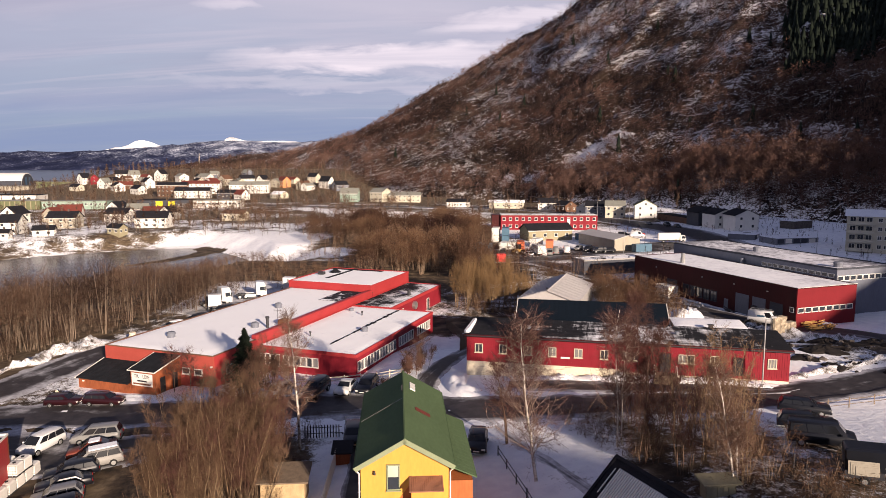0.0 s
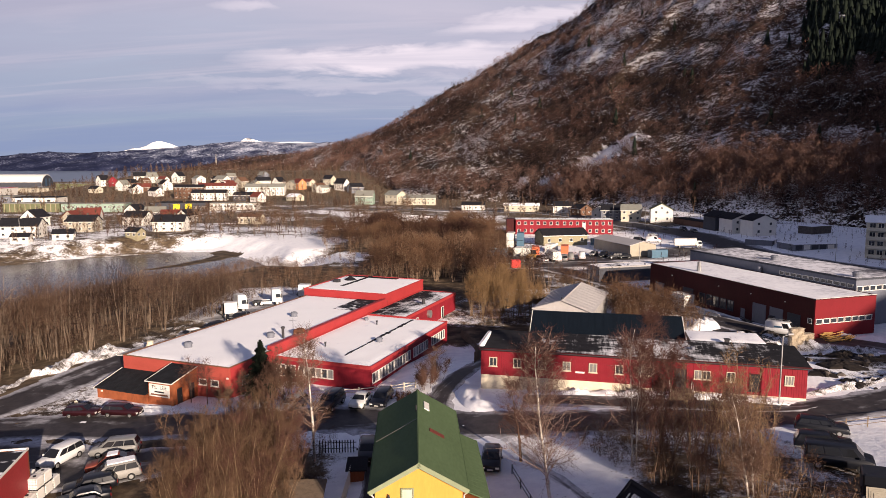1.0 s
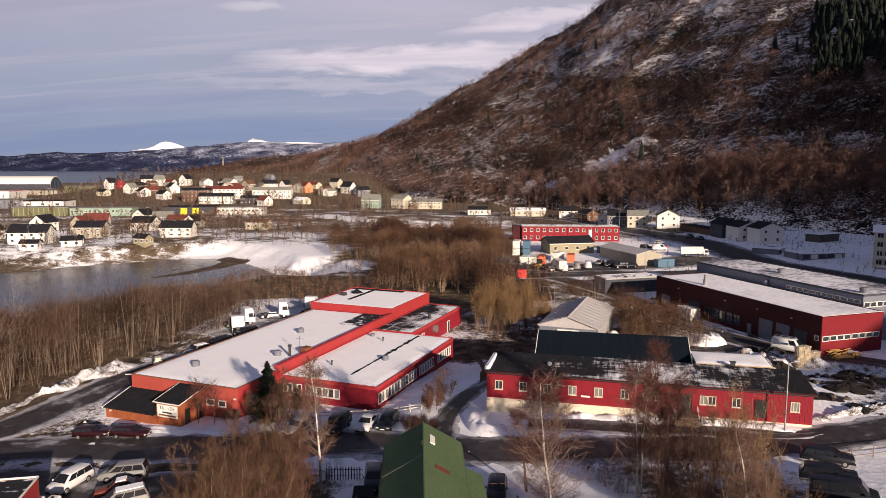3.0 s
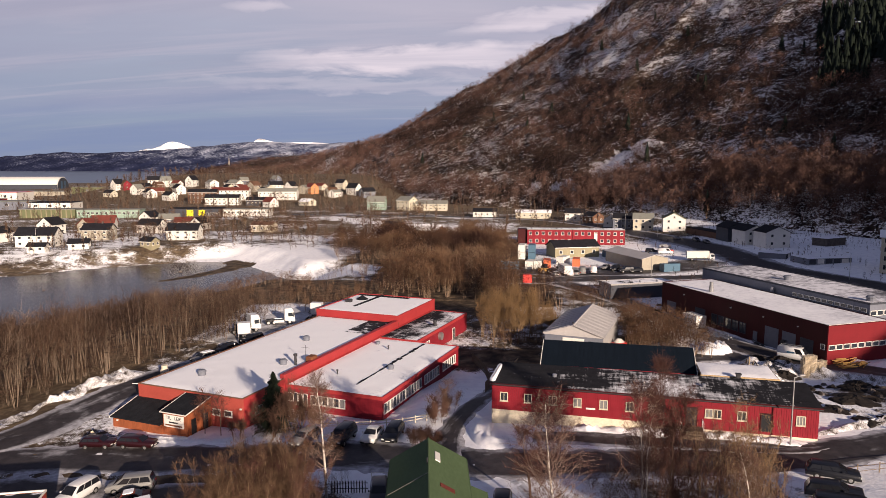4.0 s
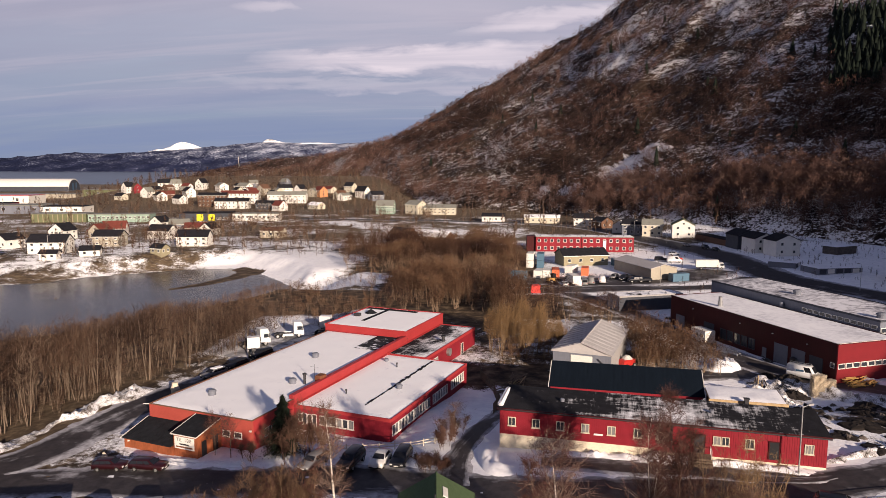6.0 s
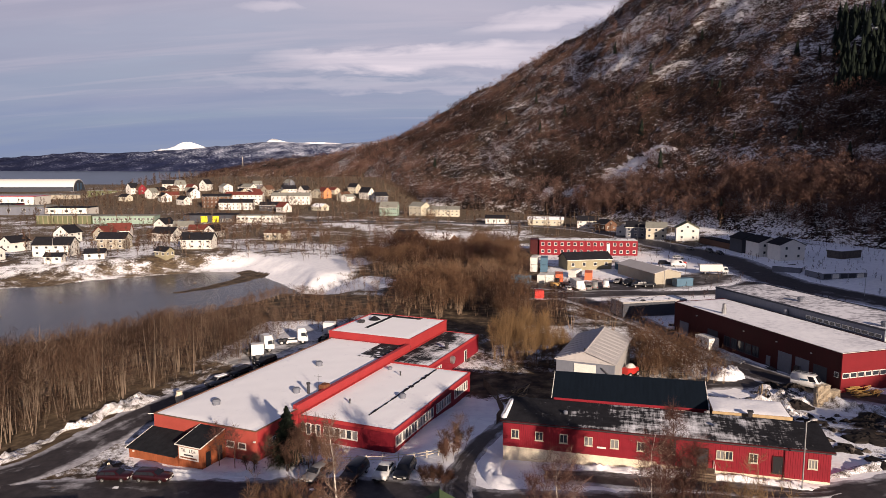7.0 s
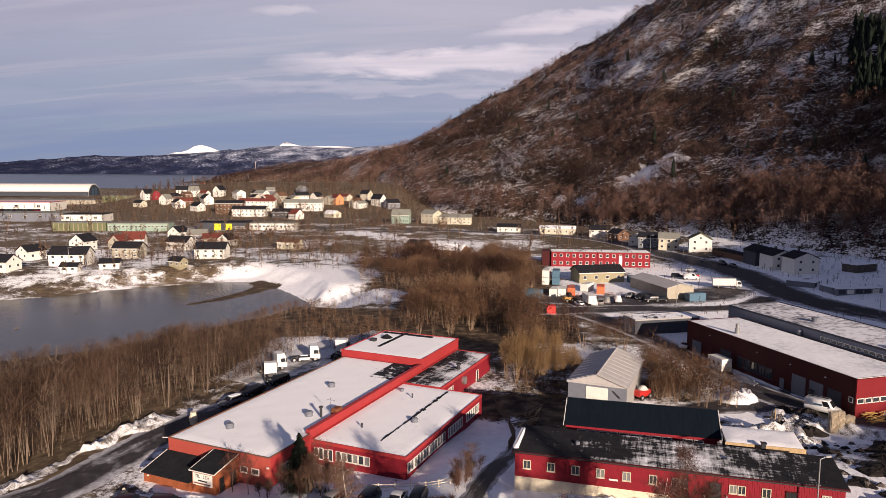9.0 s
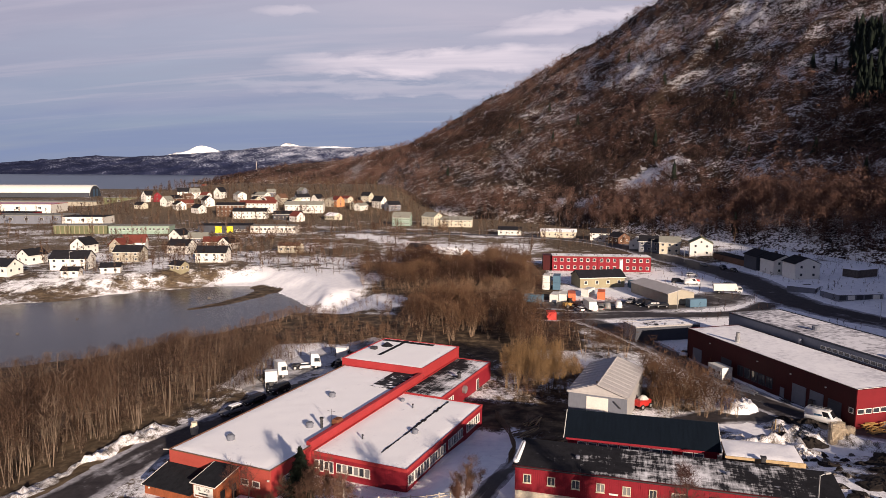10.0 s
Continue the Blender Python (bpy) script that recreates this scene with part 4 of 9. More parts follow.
def left_side(y, z, x):
    return pose(x, y, z, 0, 0, -90)


def snow_sheet(parent, x0, y0, x1, y1, z, mat, thick=0.16, cell=0.8, name="roof", rise=(0, 0), label=""):
    """A roof's top layer as an uneven sheet with rounded-off rims; rise tilts it along x and y."""
    nx_, ny_ = max(3, int((x1 - x0) / cell)), max(3, int((y1 - y0) / cell))
    X, Y = np.meshgrid(np.linspace(x0, x1, nx_), np.linspace(y0, y1, ny_))
    rim = np.minimum(np.minimum(X - x0, x1 - X), np.minimum(Y - y0, y1 - Y))
    Z = z + rise[0] * (X - x0) + rise[1] * (Y - y0) + thick * step(-0.2, 0.9, rim) * (0.75 + 0.25 * ripple(X, Y, 6.0, x0 + y0) + 0.12 * ripple(X, Y, 2.3, 2))
    k_ = np.arange(nx_ * ny_).reshape(ny_, nx_)
    me = raw_mesh(name, np.stack([X, Y, Z], -1).reshape(-1, 3), np.stack([k_[:-1, :-1], k_[:-1, 1:], k_[1:, 1:], k_[1:, :-1]], -1).reshape(-1, 4), mat, True)
    return part(name, me, None, parent, label)


def walls(parent, x0, y0, x1, y1, z0, z1, mat, t=0.25, mats=None):
    """Four walls of real thickness, butted at the corners."""
    f, r, b, l = mats or (mat,) * 4
    part("wall_front", Geo().box(x0, y0, z0, x1, y0 + t, z1), f, parent)
    part("wall_back", Geo().box(x0, y1 - t, z0, x1, y1, z1), b, parent)
    part("wall_left", Geo().box(x0, y0 + t, z0, x0 + t, y1 - t, z1), l, parent)
    part("wall_right", Geo().box(x1 - t, y0 + t, z0, x1, y1 - t, z1), r, parent)


def rim(parent, x0, y0, x1, y1, z, mat, w=0.3, h=0.22, over=0.12, name="fascia"):
    """Roof edging: four capped boards round a flat roof."""
    part(name, Geo().chamfer(x0 - over, y0 - over, z - h, x1 + over, y0 - over + w, z + 0.06, 0.02), mat, parent)
    part(name, Geo().chamfer(x0 - over, y1 + over - w, z - h, x1 + over, y1 + over, z + 0.06, 0.02), mat, parent)
    part(name, Geo().chamfer(x0 - over, y0 - over + w, z - h, x0 - over + w, y1 + over - w, z + 0.06, 0.02), mat, parent)
    part(name, Geo().chamfer(x1 + over - w, y0 - over + w, z - h, x1 + over, y1 + over - w, z + 0.06, 0.02), mat, parent)


def roof_vent(parent, x, y, z, r=0.45, h=0.7):
    v = part("roof_vent", Geo().tube((x, y, z - 0.1), (x, y, z + h * 0.6), r * 0.92, n=12), grey_wall, parent, "galvanised roof vent")
    part("cowl", Geo().tube((x, y, z + h * 0.6), (x, y, z + h * 0.75), r * 1.05, r * 1.05, n=12).tube((x, y, z + h * 0.75), (x, y, z + h), r * 1.0, r * 0.75, n=12), grey_wall, v)


def roof_pipe(parent, x, y, z, r=0.16, h=1.6):
    p = part("flue_pipe", Geo().tube((x, y, z - 0.1), (x, y, z + h), r, n=10), dark_metal, parent, "dark flue pipe")
    part("cap", Geo().tube((x, y, z + h - 0.25), (x, y, z + h), r * 1.5, n=10), dark_metal, p)


def letters(parent, text, size, m, mat, name="lettering"):
    cu = bpy.data.curves.new(name, "FONT")
    cu.body, cu.size, cu.align_x, cu.align_y, cu.extrude = text, size, "CENTER", "CENTER", 0.01
    ob = new(name, cu)
    dg = bpy.context.evaluated_depsgraph_get()
    me = bpy.data.meshes.new_from_object(ob.evaluated_get(dg))
    bpy.data.objects.remove(ob)
    me.materials.clear()
    me.materials.append(mat)
    return part(name, me, None, parent, at=m @ pose(0, 0, 0, 90))


# ---- the low red works: three flat blocks and a raised one ----
WORKS = pose(-45.6, 92.3, 0, 0, 0, -19.67)
ink = material("black_lettering", (0.03, 0.03, 0.035), 0.6)


def works_hall():
    root = thing("works_hall", WORKS, "long red flat-roofed works hall under a white sheet of snow", "industrial hall")
    # sunlight painted in: front and right walls take the lit reds
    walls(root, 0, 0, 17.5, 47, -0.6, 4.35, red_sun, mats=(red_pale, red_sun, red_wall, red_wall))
    snow_sheet(root, 0.2, 0.2, 16.6, 46.4, 4.36, roof_snow_full, 0.13)
    snow_sheet(root, 16.5, 0.2, 17.35, 9.25, 4.36, roof_snow_full, 0.13, 0.4, "roof_edge")
    rim(root, 0, 0, 17.5, 47, 4.42, brown_wall, 0.12, 0.08, 0.04)
    part("parapet", Geo().chamfer(16.75, 9.3, 4.2, 17.56, 46.6, 4.95, 0.05), red_sun, root, "raised red parapet along the roof's side")
    snow_sheet(root, 11.6, 36.5, 16.65, 46.3, 4.52, roof_snow_bits, 0.03, 0.6, "thawed_patch", label="dark thawed patch of roof felt")
    for x, y in ((5.7, 6.2), (8.6, 28.8), (13.3, 15.2)):
        roof_vent(root, x, y, 4.45, 0.6, 0.8)
    roof_pipe(root, 15.2, 15.6, 4.45, 0.2, 1.7)
    part("heat_exchanger", Geo().chamfer(15.9, 17.2, 4.4, 17.1, 18.8, 5.4, 0.12), rust, root, "rusty rounded box beside the parapet")
    part("mast", Geo().tube((16.2, 16.8, 4.4), (16.2, 16.8, 7.3), 0.03, n=6).tube((15.5, 16.8, 6.9), (16.9, 16.8, 6.9), 0.02, n=5), dark_metal, root)
    for x in (13.3, 15.2):
        window(root, front(x, 1.7), 1.25, 0.85, bars=0)
    window(root, right_side(3.3, 1.4, 17.5), 1.5, 1.1)
    window(root, right_side(6.0, 1.4, 17.5), 1.5, 1.1)
    for y in range(6, 44, 6):
        window(root, left_side(y, 2.4, 0), 1.6, 0.8)
    part("lamp", Geo().box(17.1, -0.16, 2.9, 17.4, -0.0, 3.1), white_paint, root)
    part("gutter_pipe", Geo().tube((-0.08, 0.3, 0.0), (-0.08, 0.3, 4.3), 0.06, n=6), dark_metal, root)
    part("spout", Geo().tube((-0.9, -0.2, 4.3), (0.1, 0.1, 4.35), 0.06, n=6), white_paint, root)
    return root


def rental_shed():
    root = thing("rental_shed", WORKS @ pose(0, 0, 0), "orange-brown timber lean-to with black felt roof and a white sign", "shed")
    # low store: roof falls towards the front
    part("wall_front", Geo().box(0.05, -4.62, -0.5, 8.48, -4.42, 1.24), rust_wall, root)
    part("wall_left", Geo().add([(0.05, -4.42, -0.5), (0.25, -4.42, -0.5), (0.25, -0.02, -0.5), (0.05, -0.02, -0.5), (0.05, -4.42, 1.24), (0.25, -4.42, 1.24), (0.25, -0.02, 2.42), (0.05, -0.02, 2.42)],
                                [(0, 3, 2, 1), (4, 5, 6, 7), (0, 1, 5, 4), (1, 2, 6, 5), (2, 3, 7, 6), (3, 0, 4, 7)]), rust_wall, root)
    tilt = math.atan2(1.25, 4.7)
    slab = pose(-0.15, -4.9, 1.19, math.degrees(tilt))
    part("roof", Geo().chamfer(0, 0, 0.02, 8.46, 5.02, 0.16, 0.03, slab), felt, root, "black felt lean-to roof")
    for k in range(9):
        part("roof_seam", Geo().box(0.2 + k * 0.85, 0.05, 0.162, 0.26 + k * 0.85, 4.95, 0.19, slab), felt, root)
    part("verge_board", Geo().box(-0.08, -0.1, -0.04, -0.003, 5.02, 0.20, slab), white_paint, root)
    # taller entry
    e = part("entry", Geo().prism([(-4.5, -0.5), (-0.02, -0.5), (-0.02, 4.0), (-4.5, 3.05)], -12.4, -8.5, pose(0, 0, 0, 0, 0, 90)), rust_wall, root, "boarded entry block")
    es = pose(8.33, -4.8, 2.99, 12)
    part("entry_roof", Geo().chamfer(0, 0, 0.02, 4.15, 4.9, 0.16, 0.03, es), felt, e)
    for k in range(5):
        part("roof_seam", Geo().box(0.3 + k * 0.84, 0.05, 0.162, 0.36 + k * 0.84, 4.8, 0.19, es), felt, e)
    part("entry_fascia", Geo().box(-0.05, -0.05, 0.04, 4.2, -0.004, 0.18, es).box(-0.06, 0, 0.04, -0.004, 4.9, 0.18, es).box(4.153, 0, 0.06, 4.21, 4.9, 0.18, es), white_paint, e)
    for y in (-3.4, -1.2):
        door(root, right_side(y, 0.15, 12.4), 0.95, 2.1, plastic_black, rust_wall)
    s = part("sign", Geo().box(8.7, -4.57, 1.15, 11.9, -4.504, 2.75), white_paint, root, "white rental sign with dark lettering")
    letters(s, "TIL", 0.62, pose(9.50, -4.58, 2.35), ink)
    letters(s, "LEIE", 0.62, pose(10.95, -4.58, 2.35), ink)
    for z, w in ((1.80, 1.5), (1.42, 2.7)):
        part("text_bar", Geo().box(10.3 - w / 2, -4.59, z - 0.10, 10.3 + w / 2, -4.572, z + 0.09), ink if z > 1.6 else rust, s)
    part("lamp", Geo().box(0.75, -4.74, 0.8, 1.0, -4.62, 0.97), white_paint, root)


def works_wing():
    root = thing("works_wing", WORKS, "red flat-roofed wing with rows of white windows and a snowy roof", "industrial hall")
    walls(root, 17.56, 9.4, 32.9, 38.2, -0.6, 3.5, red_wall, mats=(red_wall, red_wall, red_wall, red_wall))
    snow_sheet(root, 17.8, 9.6, 32.7, 38.0, 3.50, roof_snow_full, 0.12)
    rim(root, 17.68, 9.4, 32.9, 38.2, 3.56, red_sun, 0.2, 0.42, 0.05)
    strip, rs_ = Geo(), random.Random(8)
    for k in range(30):
        w_ = rs_.uniform(0.06, 0.28) * (1.3 if k > 14 else 0.8)
        strip.box(27.05 - w_, 13.0 + k * 0.8, 3.5, 27.05 + w_ * rs_.uniform(0.4, 1.0), 13.8 + k * 0.8 + rs_.uniform(0.05, 0.2), 3.662 + 0.004 * (k % 2))
    part("thawed_strip", strip, dark_roof, root, "dark thawed streak in the roof snow")
    for x, y, r in ((28.2, 21.6, 0.5),):
        roof_vent(root, x, y, 3.6, r, 0.7)
    for x, y in ((22.0, 16.3), (22.8, 31.7)):
        roof_pipe(root, x, y, 3.6, 0.1, 0.7)
    roof_vent(root, 19.6, 34.1, 3.6, 0.4, 0.5)
    # near wall: a glazed porch and a window band
    for k in range(4):
        window(root, front(18.5 + k * 0.8, 0.9 if k % 2 else 1.3, 9.4), 0.72, 1.7 if k % 2 else 1.2, bars=0)
    for k in range(6):
        window(root, front(22.2 + k * 0.92, 1.25, 9.4), 0.86, 1.3, curtain_pane if k in (1, 3, 5) else pane_mat, bars=0)
    # long side: windows in groups
    for grp, (y0, n) in enumerate(((10.2, 13), (24.0, 6), (31.4, 6))):
        for k in range(n):
            window(root, right_side(y0 + k * 0.98, 1.15, 32.9), 0.88, 1.45, curtain_pane if (k + grp) % 3 else pane_mat, bars=0)


def works_link():
    root = thing("works_link", WORKS, "low red link block with half-bare snowy roof", "industrial hall")
    walls(root, 17.6, 38.25, 25.2, 63.6, -0.6, 3.6, red_wall)
    snow_sheet(root, 17.8, 38.45, 25.0, 63.4, 3.6, thawing_roof("thawing_link_roof", 25.0, 4.0, 0.06), 0.10)
    rim(root, 17.6, 38.35, 25.2, 63.6, 3.66, red_sun, 0.2, 0.5, 0.05)
    roof_pipe(root, 23.6, 50.2, 3.65, 0.32, 1.2)
    for k in range(3):
        window(root, right_side(41.2 + k * 1.0, 1.2, 25.2), 0.9, 1.4, curtain_pane, bars=0)
    part("fan_housing", Geo().tube((25.2, 48.6, 2.2), (25.75, 48.6, 2.2), 0.75, n=16), metal, root, "round wall fan housing")
    door(root, right_side(56.0, 0.0, 25.2), 1.0, 2.1, dark_metal)


def works_tower():
    root = thing("works_tower", WORKS, "raised red flat-roofed block with snowy roof", "industrial hall")
    # all four walls in the red that has sunlight mixed in
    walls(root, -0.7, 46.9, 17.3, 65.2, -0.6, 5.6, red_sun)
    snow_sheet(root, -0.5, 47.1, 17.1, 65.0, 5.62, roof_snow_full, 0.12)
    rim(root, -0.7, 46.9, 17.3, 65.2, 5.70, red_sun, 0.22, 0.3, 0.05)
    part("bare_strip", Geo().box(4.6, 52.0, 5.62, 5.4, 65.0, 5.755).box(-0.2, 63.0, 5.62, 12.0, 64.4, 5.75), felt, root, "bare dark roof strip")
    part("hatch", Geo().chamfer(1.0, 55.3, 5.65, 2.3, 56.3, 6.3, 0.06), dark_metal, root)
    part("snow_mound", Geo().tube((2.9, 59.4, 5.6), (2.9, 59.4, 6.5), 1.5, 0.15, n=12), felt, root, "dark cone hood")
    part("corner_frame", Geo().box(-0.9, 46.7, 5.2, -0.72, 46.88, 5.95), metal, root)


works_hall()
rental_shed()
works_wing()
works_link()
works_tower()
fence_root = thing("wooden_fence", pose(0, 0, 0), "low pale wooden fence beside the red wing", "fence")
FENCE = [(-18.5, 84.4), (-16.4, 84.4), (-14.3, 84.3), (-12.2, 84.2), (-10.2, 84.1), (-8.2, 84.0), (-6.6, 84.3), (-5.2, 84.9), (-4.2, 86.3), (-3.2, 87.8), (-2.4, 89.3), (-2.0, 90.6)]
for k in range(11):
    a, b = Vector((*FENCE[k], 0)), Vector((*FENCE[k + 1], 0))
    za = float(land(a.x, a.y))
    part("post", Geo().box(a.x - 0.06, a.y - 0.06, za - 0.3, a.x + 0.06, a.y + 0.06, za + 1.0), plinth, fence_root)
    if k < 10:
        for z in (0.45, 0.8):
            part("rail", Geo().tube((a.x, a.y - 0.08, za + z), (b.x, b.y - 0.08, float(land(b.x, b.y)) + z), 0.06, n=4), plinth, fence_root)


# ---- the long red barrack ----
def barrack():
    L, D = 36.0, 7.0
    root = thing("barrack", pose(2.85, 82.3, 0, 0, 0, -12.0), "long red boarded barrack with white plinth and snow-streaked dark roof", "barrack")
    part("wall_front", Geo().prism([(0, 5.12), (18, 5.12), (18, 4.85), (L, 4.85), (L, 8.3), (0, 8.3)], 0, 0.22), red_wall, root)
    part("wall_back", Geo().box(0, D - 0.22, 2.5, L, D, 8.6), red_wall, root)
    part("wall_left", Geo().prism([(0.22, 2.6), (D - 0.22, 2.6), (D - 0.22, 8.6), (0.22, 8.3)], 0, 0.22, pose(0.22, 0, 0, 0, 0, 90)), red_wall, root)
    part("wall_right", Geo().prism([(0.22, 2.6), (D - 0.22, 2.6), (D - 0.22, 8.6), (0.22, 8.3)], 0, 0.22, pose(L, 0, 0, 0, 0, 90)), red_wall, root)
    part("plinth", Geo().prism([(0, 2.2), (L, 2.2), (L, 4.85), (18, 4.85), (18, 5.12), (0, 5.12)], 0.04, 0.22, pose(0, 0.0, 0)), plinth, root, "pale rendered plinth")
    sl = math.degrees(math.atan2(0.42, D))
    slab = pose(0, -0.35, 8.28, sl)
    part("roof_deck", Geo().box(-0.3, 0, 0, L + 0.3, D + 0.7, 0.12, slab), felt, root)
    snow_sheet(root, -0.3, -0.35, L + 0.3, D + 0.35, 8.415, thawing_roof("thawing_tile_roof", 20.0, 13.0), 0.05, 0.6, rise=(0, 0.061))
    part("fascia", Geo().box(-0.32, -0.44, 8.14, L + 0.32, -0.36, 8.44), red_dark, root)
    part("gutter", Geo().tube((-0.3, -0.5, 8.3), (L + 0.3, -0.5, 8.24), 0.07, n=6), dark_metal, root)
    part("verge_snow", Geo().chamfer(-0.35, 0.2, 8.42, 0.35, 6.6, 8.95, 0.2), snow_mat, root, "snow drifted on the roof's verge")
    for x, w, mat_ in ((1.5, 0.95, pane_mat), (4.4, 0.95, pane_mat), (7.3, 0.95, pane_mat), (10.2, 0.95, curtain_pane), (13.2, 0.95, curtain_pane), (16.15, 0.9, pane_mat), (28.2, 0.95, pane_mat), (34.2, 0.95, curtain_pane)):
        window(root, front(x, 6.2, -0.05), w, 1.1, mat_, cream_paint, bars=2 if x > 30 else 1)
    for x in (18.6, 19.5, 24.75, 25.65):
        window(root, front(x, 6.25, -0.05), 0.84, 1.02, pane_mat if x in (19.5, 25.65) else curtain_pane, cream_paint)
    part("name_plate", Geo().box(11.2, -0.1, 6.02, 12.25, -0.05, 6.22), white_paint, root, "small white name plate")
    door(root, front(22.9, 5.15, -0.04), 1.1, 2.1, dark_metal, red_dark)
    door(root, front(30.7, 5.2, -0.04), 1.0, 2.0, plastic_black, red_dark)
    for x in (19.9,):
        part("downpipe", Geo().tube((x, -0.14, 4.4), (x, -0.14, 8.2), 0.06, n=6).tube((x, -0.14, 8.2), (x + 0.2, -0.45, 8.3), 0.06, n=6), dark_metal, root)
    st = part("entry_steps", Geo().box(21.6, -1.7, 3.6, 24.2, -0.05, 5.1).box(21.6, -2.0, 3.6, 24.2, -1.7, 4.92).box(21.6, -2.3, 3.6, 24.2, -2.0, 4.74), old_wood, root, "wooden entry steps with railing")
    for x in (21.7, 24.1):
        part("railing", Geo().tube((x, -1.6, 5.1), (x, -1.6, 6.05), 0.04, n=5).tube((x, -1.6, 6.0), (x, -0.1, 6.0), 0.04, n=5).tube((x, -0.2, 5.1), (x, -0.2, 6.0), 0.04, n=5), white_paint, st)
    for x, y in ((7.2, 3.2), (24.5, 3.6)):
        roof_vent(root, x, y, 8.6, 0.28, 0.45)
    board = Geo().box(-0.115, -0.05, 0, 0.115, 0.0, 3.18).mesh("board", red_wall)
    long_board = Geo().box(-0.115, -0.05, -0.27, 0.115, 0.0, 3.18).mesh("board", red_wall)
    for k in range(144):
        x = 0.125 + k * 0.2497
        part("board", long_board if x > 18 else board, None, root, at=pose(x, -0.003, 5.12))


def back_barrack():
    root = thing("back_barrack", pose(10.35, 95.6, 0, 0, 0, -10.6), "red gabled shed with a plain black sheet roof", "shed")
    L, D, e, r = 20.1, 9.6, 6.9, 9.0
    walls(root, 0.2, 0.2, L - 0.2, D - 0.2, 0.5, e, red_wall)
    for x in (0.2, L - 0.45):
        part("gable", Geo().prism([(0.2, e), (D - 0.2, e), (D / 2, r - 0.1)], -0.25, 0, pose(x, 0, 0, 0, 0, 90)), red_wall, root)
    a = math.degrees(math.atan2(r - e, D / 2))
    for s, m in ((0, pose(0, -0.35, e - 0.1, a)), (1, pose(L, D + 0.35, e - 0.1, a, 0, 180))):
        part("roof", Geo().box(-0.25, 0, 0, L + 0.25, 5.55, 0.12, m), black_sheet, root, "black sheet roof slope")
        for k in range(34):
            part("roof_rib", Geo().box(k * 0.6 + 0.1, 0.02, 0.122, k * 0.6 + 0.13, 5.5, 0.130, m), black_sheet, root)
    part("verge_board", Geo().box(-0.34, 0, -0.06, -0.26, 5.55, 0.2, pose(0, -0.35, e - 0.1, a)), white_paint, root)
    part("verge_board", Geo().box(L + 0.26, 0, -0.06, L + 0.34, 5.55, 0.2, pose(0, -0.35, e - 0.1, a)), white_paint, root)
    part("fascia", Geo().box(0, -0.42, e - 0.30, L, -0.34, e - 0.02), red_wall, root)
    for k in range(9):
        window(root, front(2.2 + k * 1.42, 5.55, 0.2), 1.3, 0.75, bars=0, sill=False)
    for k in range(2):
        window(root, front(16.2 + k * 1.42, 5.55, 0.2), 1.3, 0.75, bars=0, sill=False)


def snow_deck():
    """Flat snow-covered annex behind the barrack's right end."""
    root = thing("flat_annex", pose(30.3, 89.0, 0, 0, 0, -10.6), "small flat-roofed annex with snow slab and weathered timber edge", "shed")
    walls(root, 0, 0, 8.6, 5.0, 3.0, 7.6, old_wood)
    part("roof", Geo().box(-0.4, -0.6, 7.6, 8.9, 5.4, 7.75), old_wood, root)
    snow_sheet(root, -0.3, -0.5, 8.8, 5.3, 7.76, snow_mat, 0.18, 0.5, "snow_slab")
    part("fascia", Geo().box(3.2, -0.68, 7.2, 9.0, -0.61, 7.8).box(-0.45, -0.68, 7.45, 3.15, -0.61, 7.8), raw_wood, root, "raw timber fascia")
    part("chimney", Geo().box(3.7, -1.5, 6.6, 4.2, -1.0, 8.3).box(3.6, -1.6, 8.3, 4.3, -0.9, 8.4), dark_metal, root)


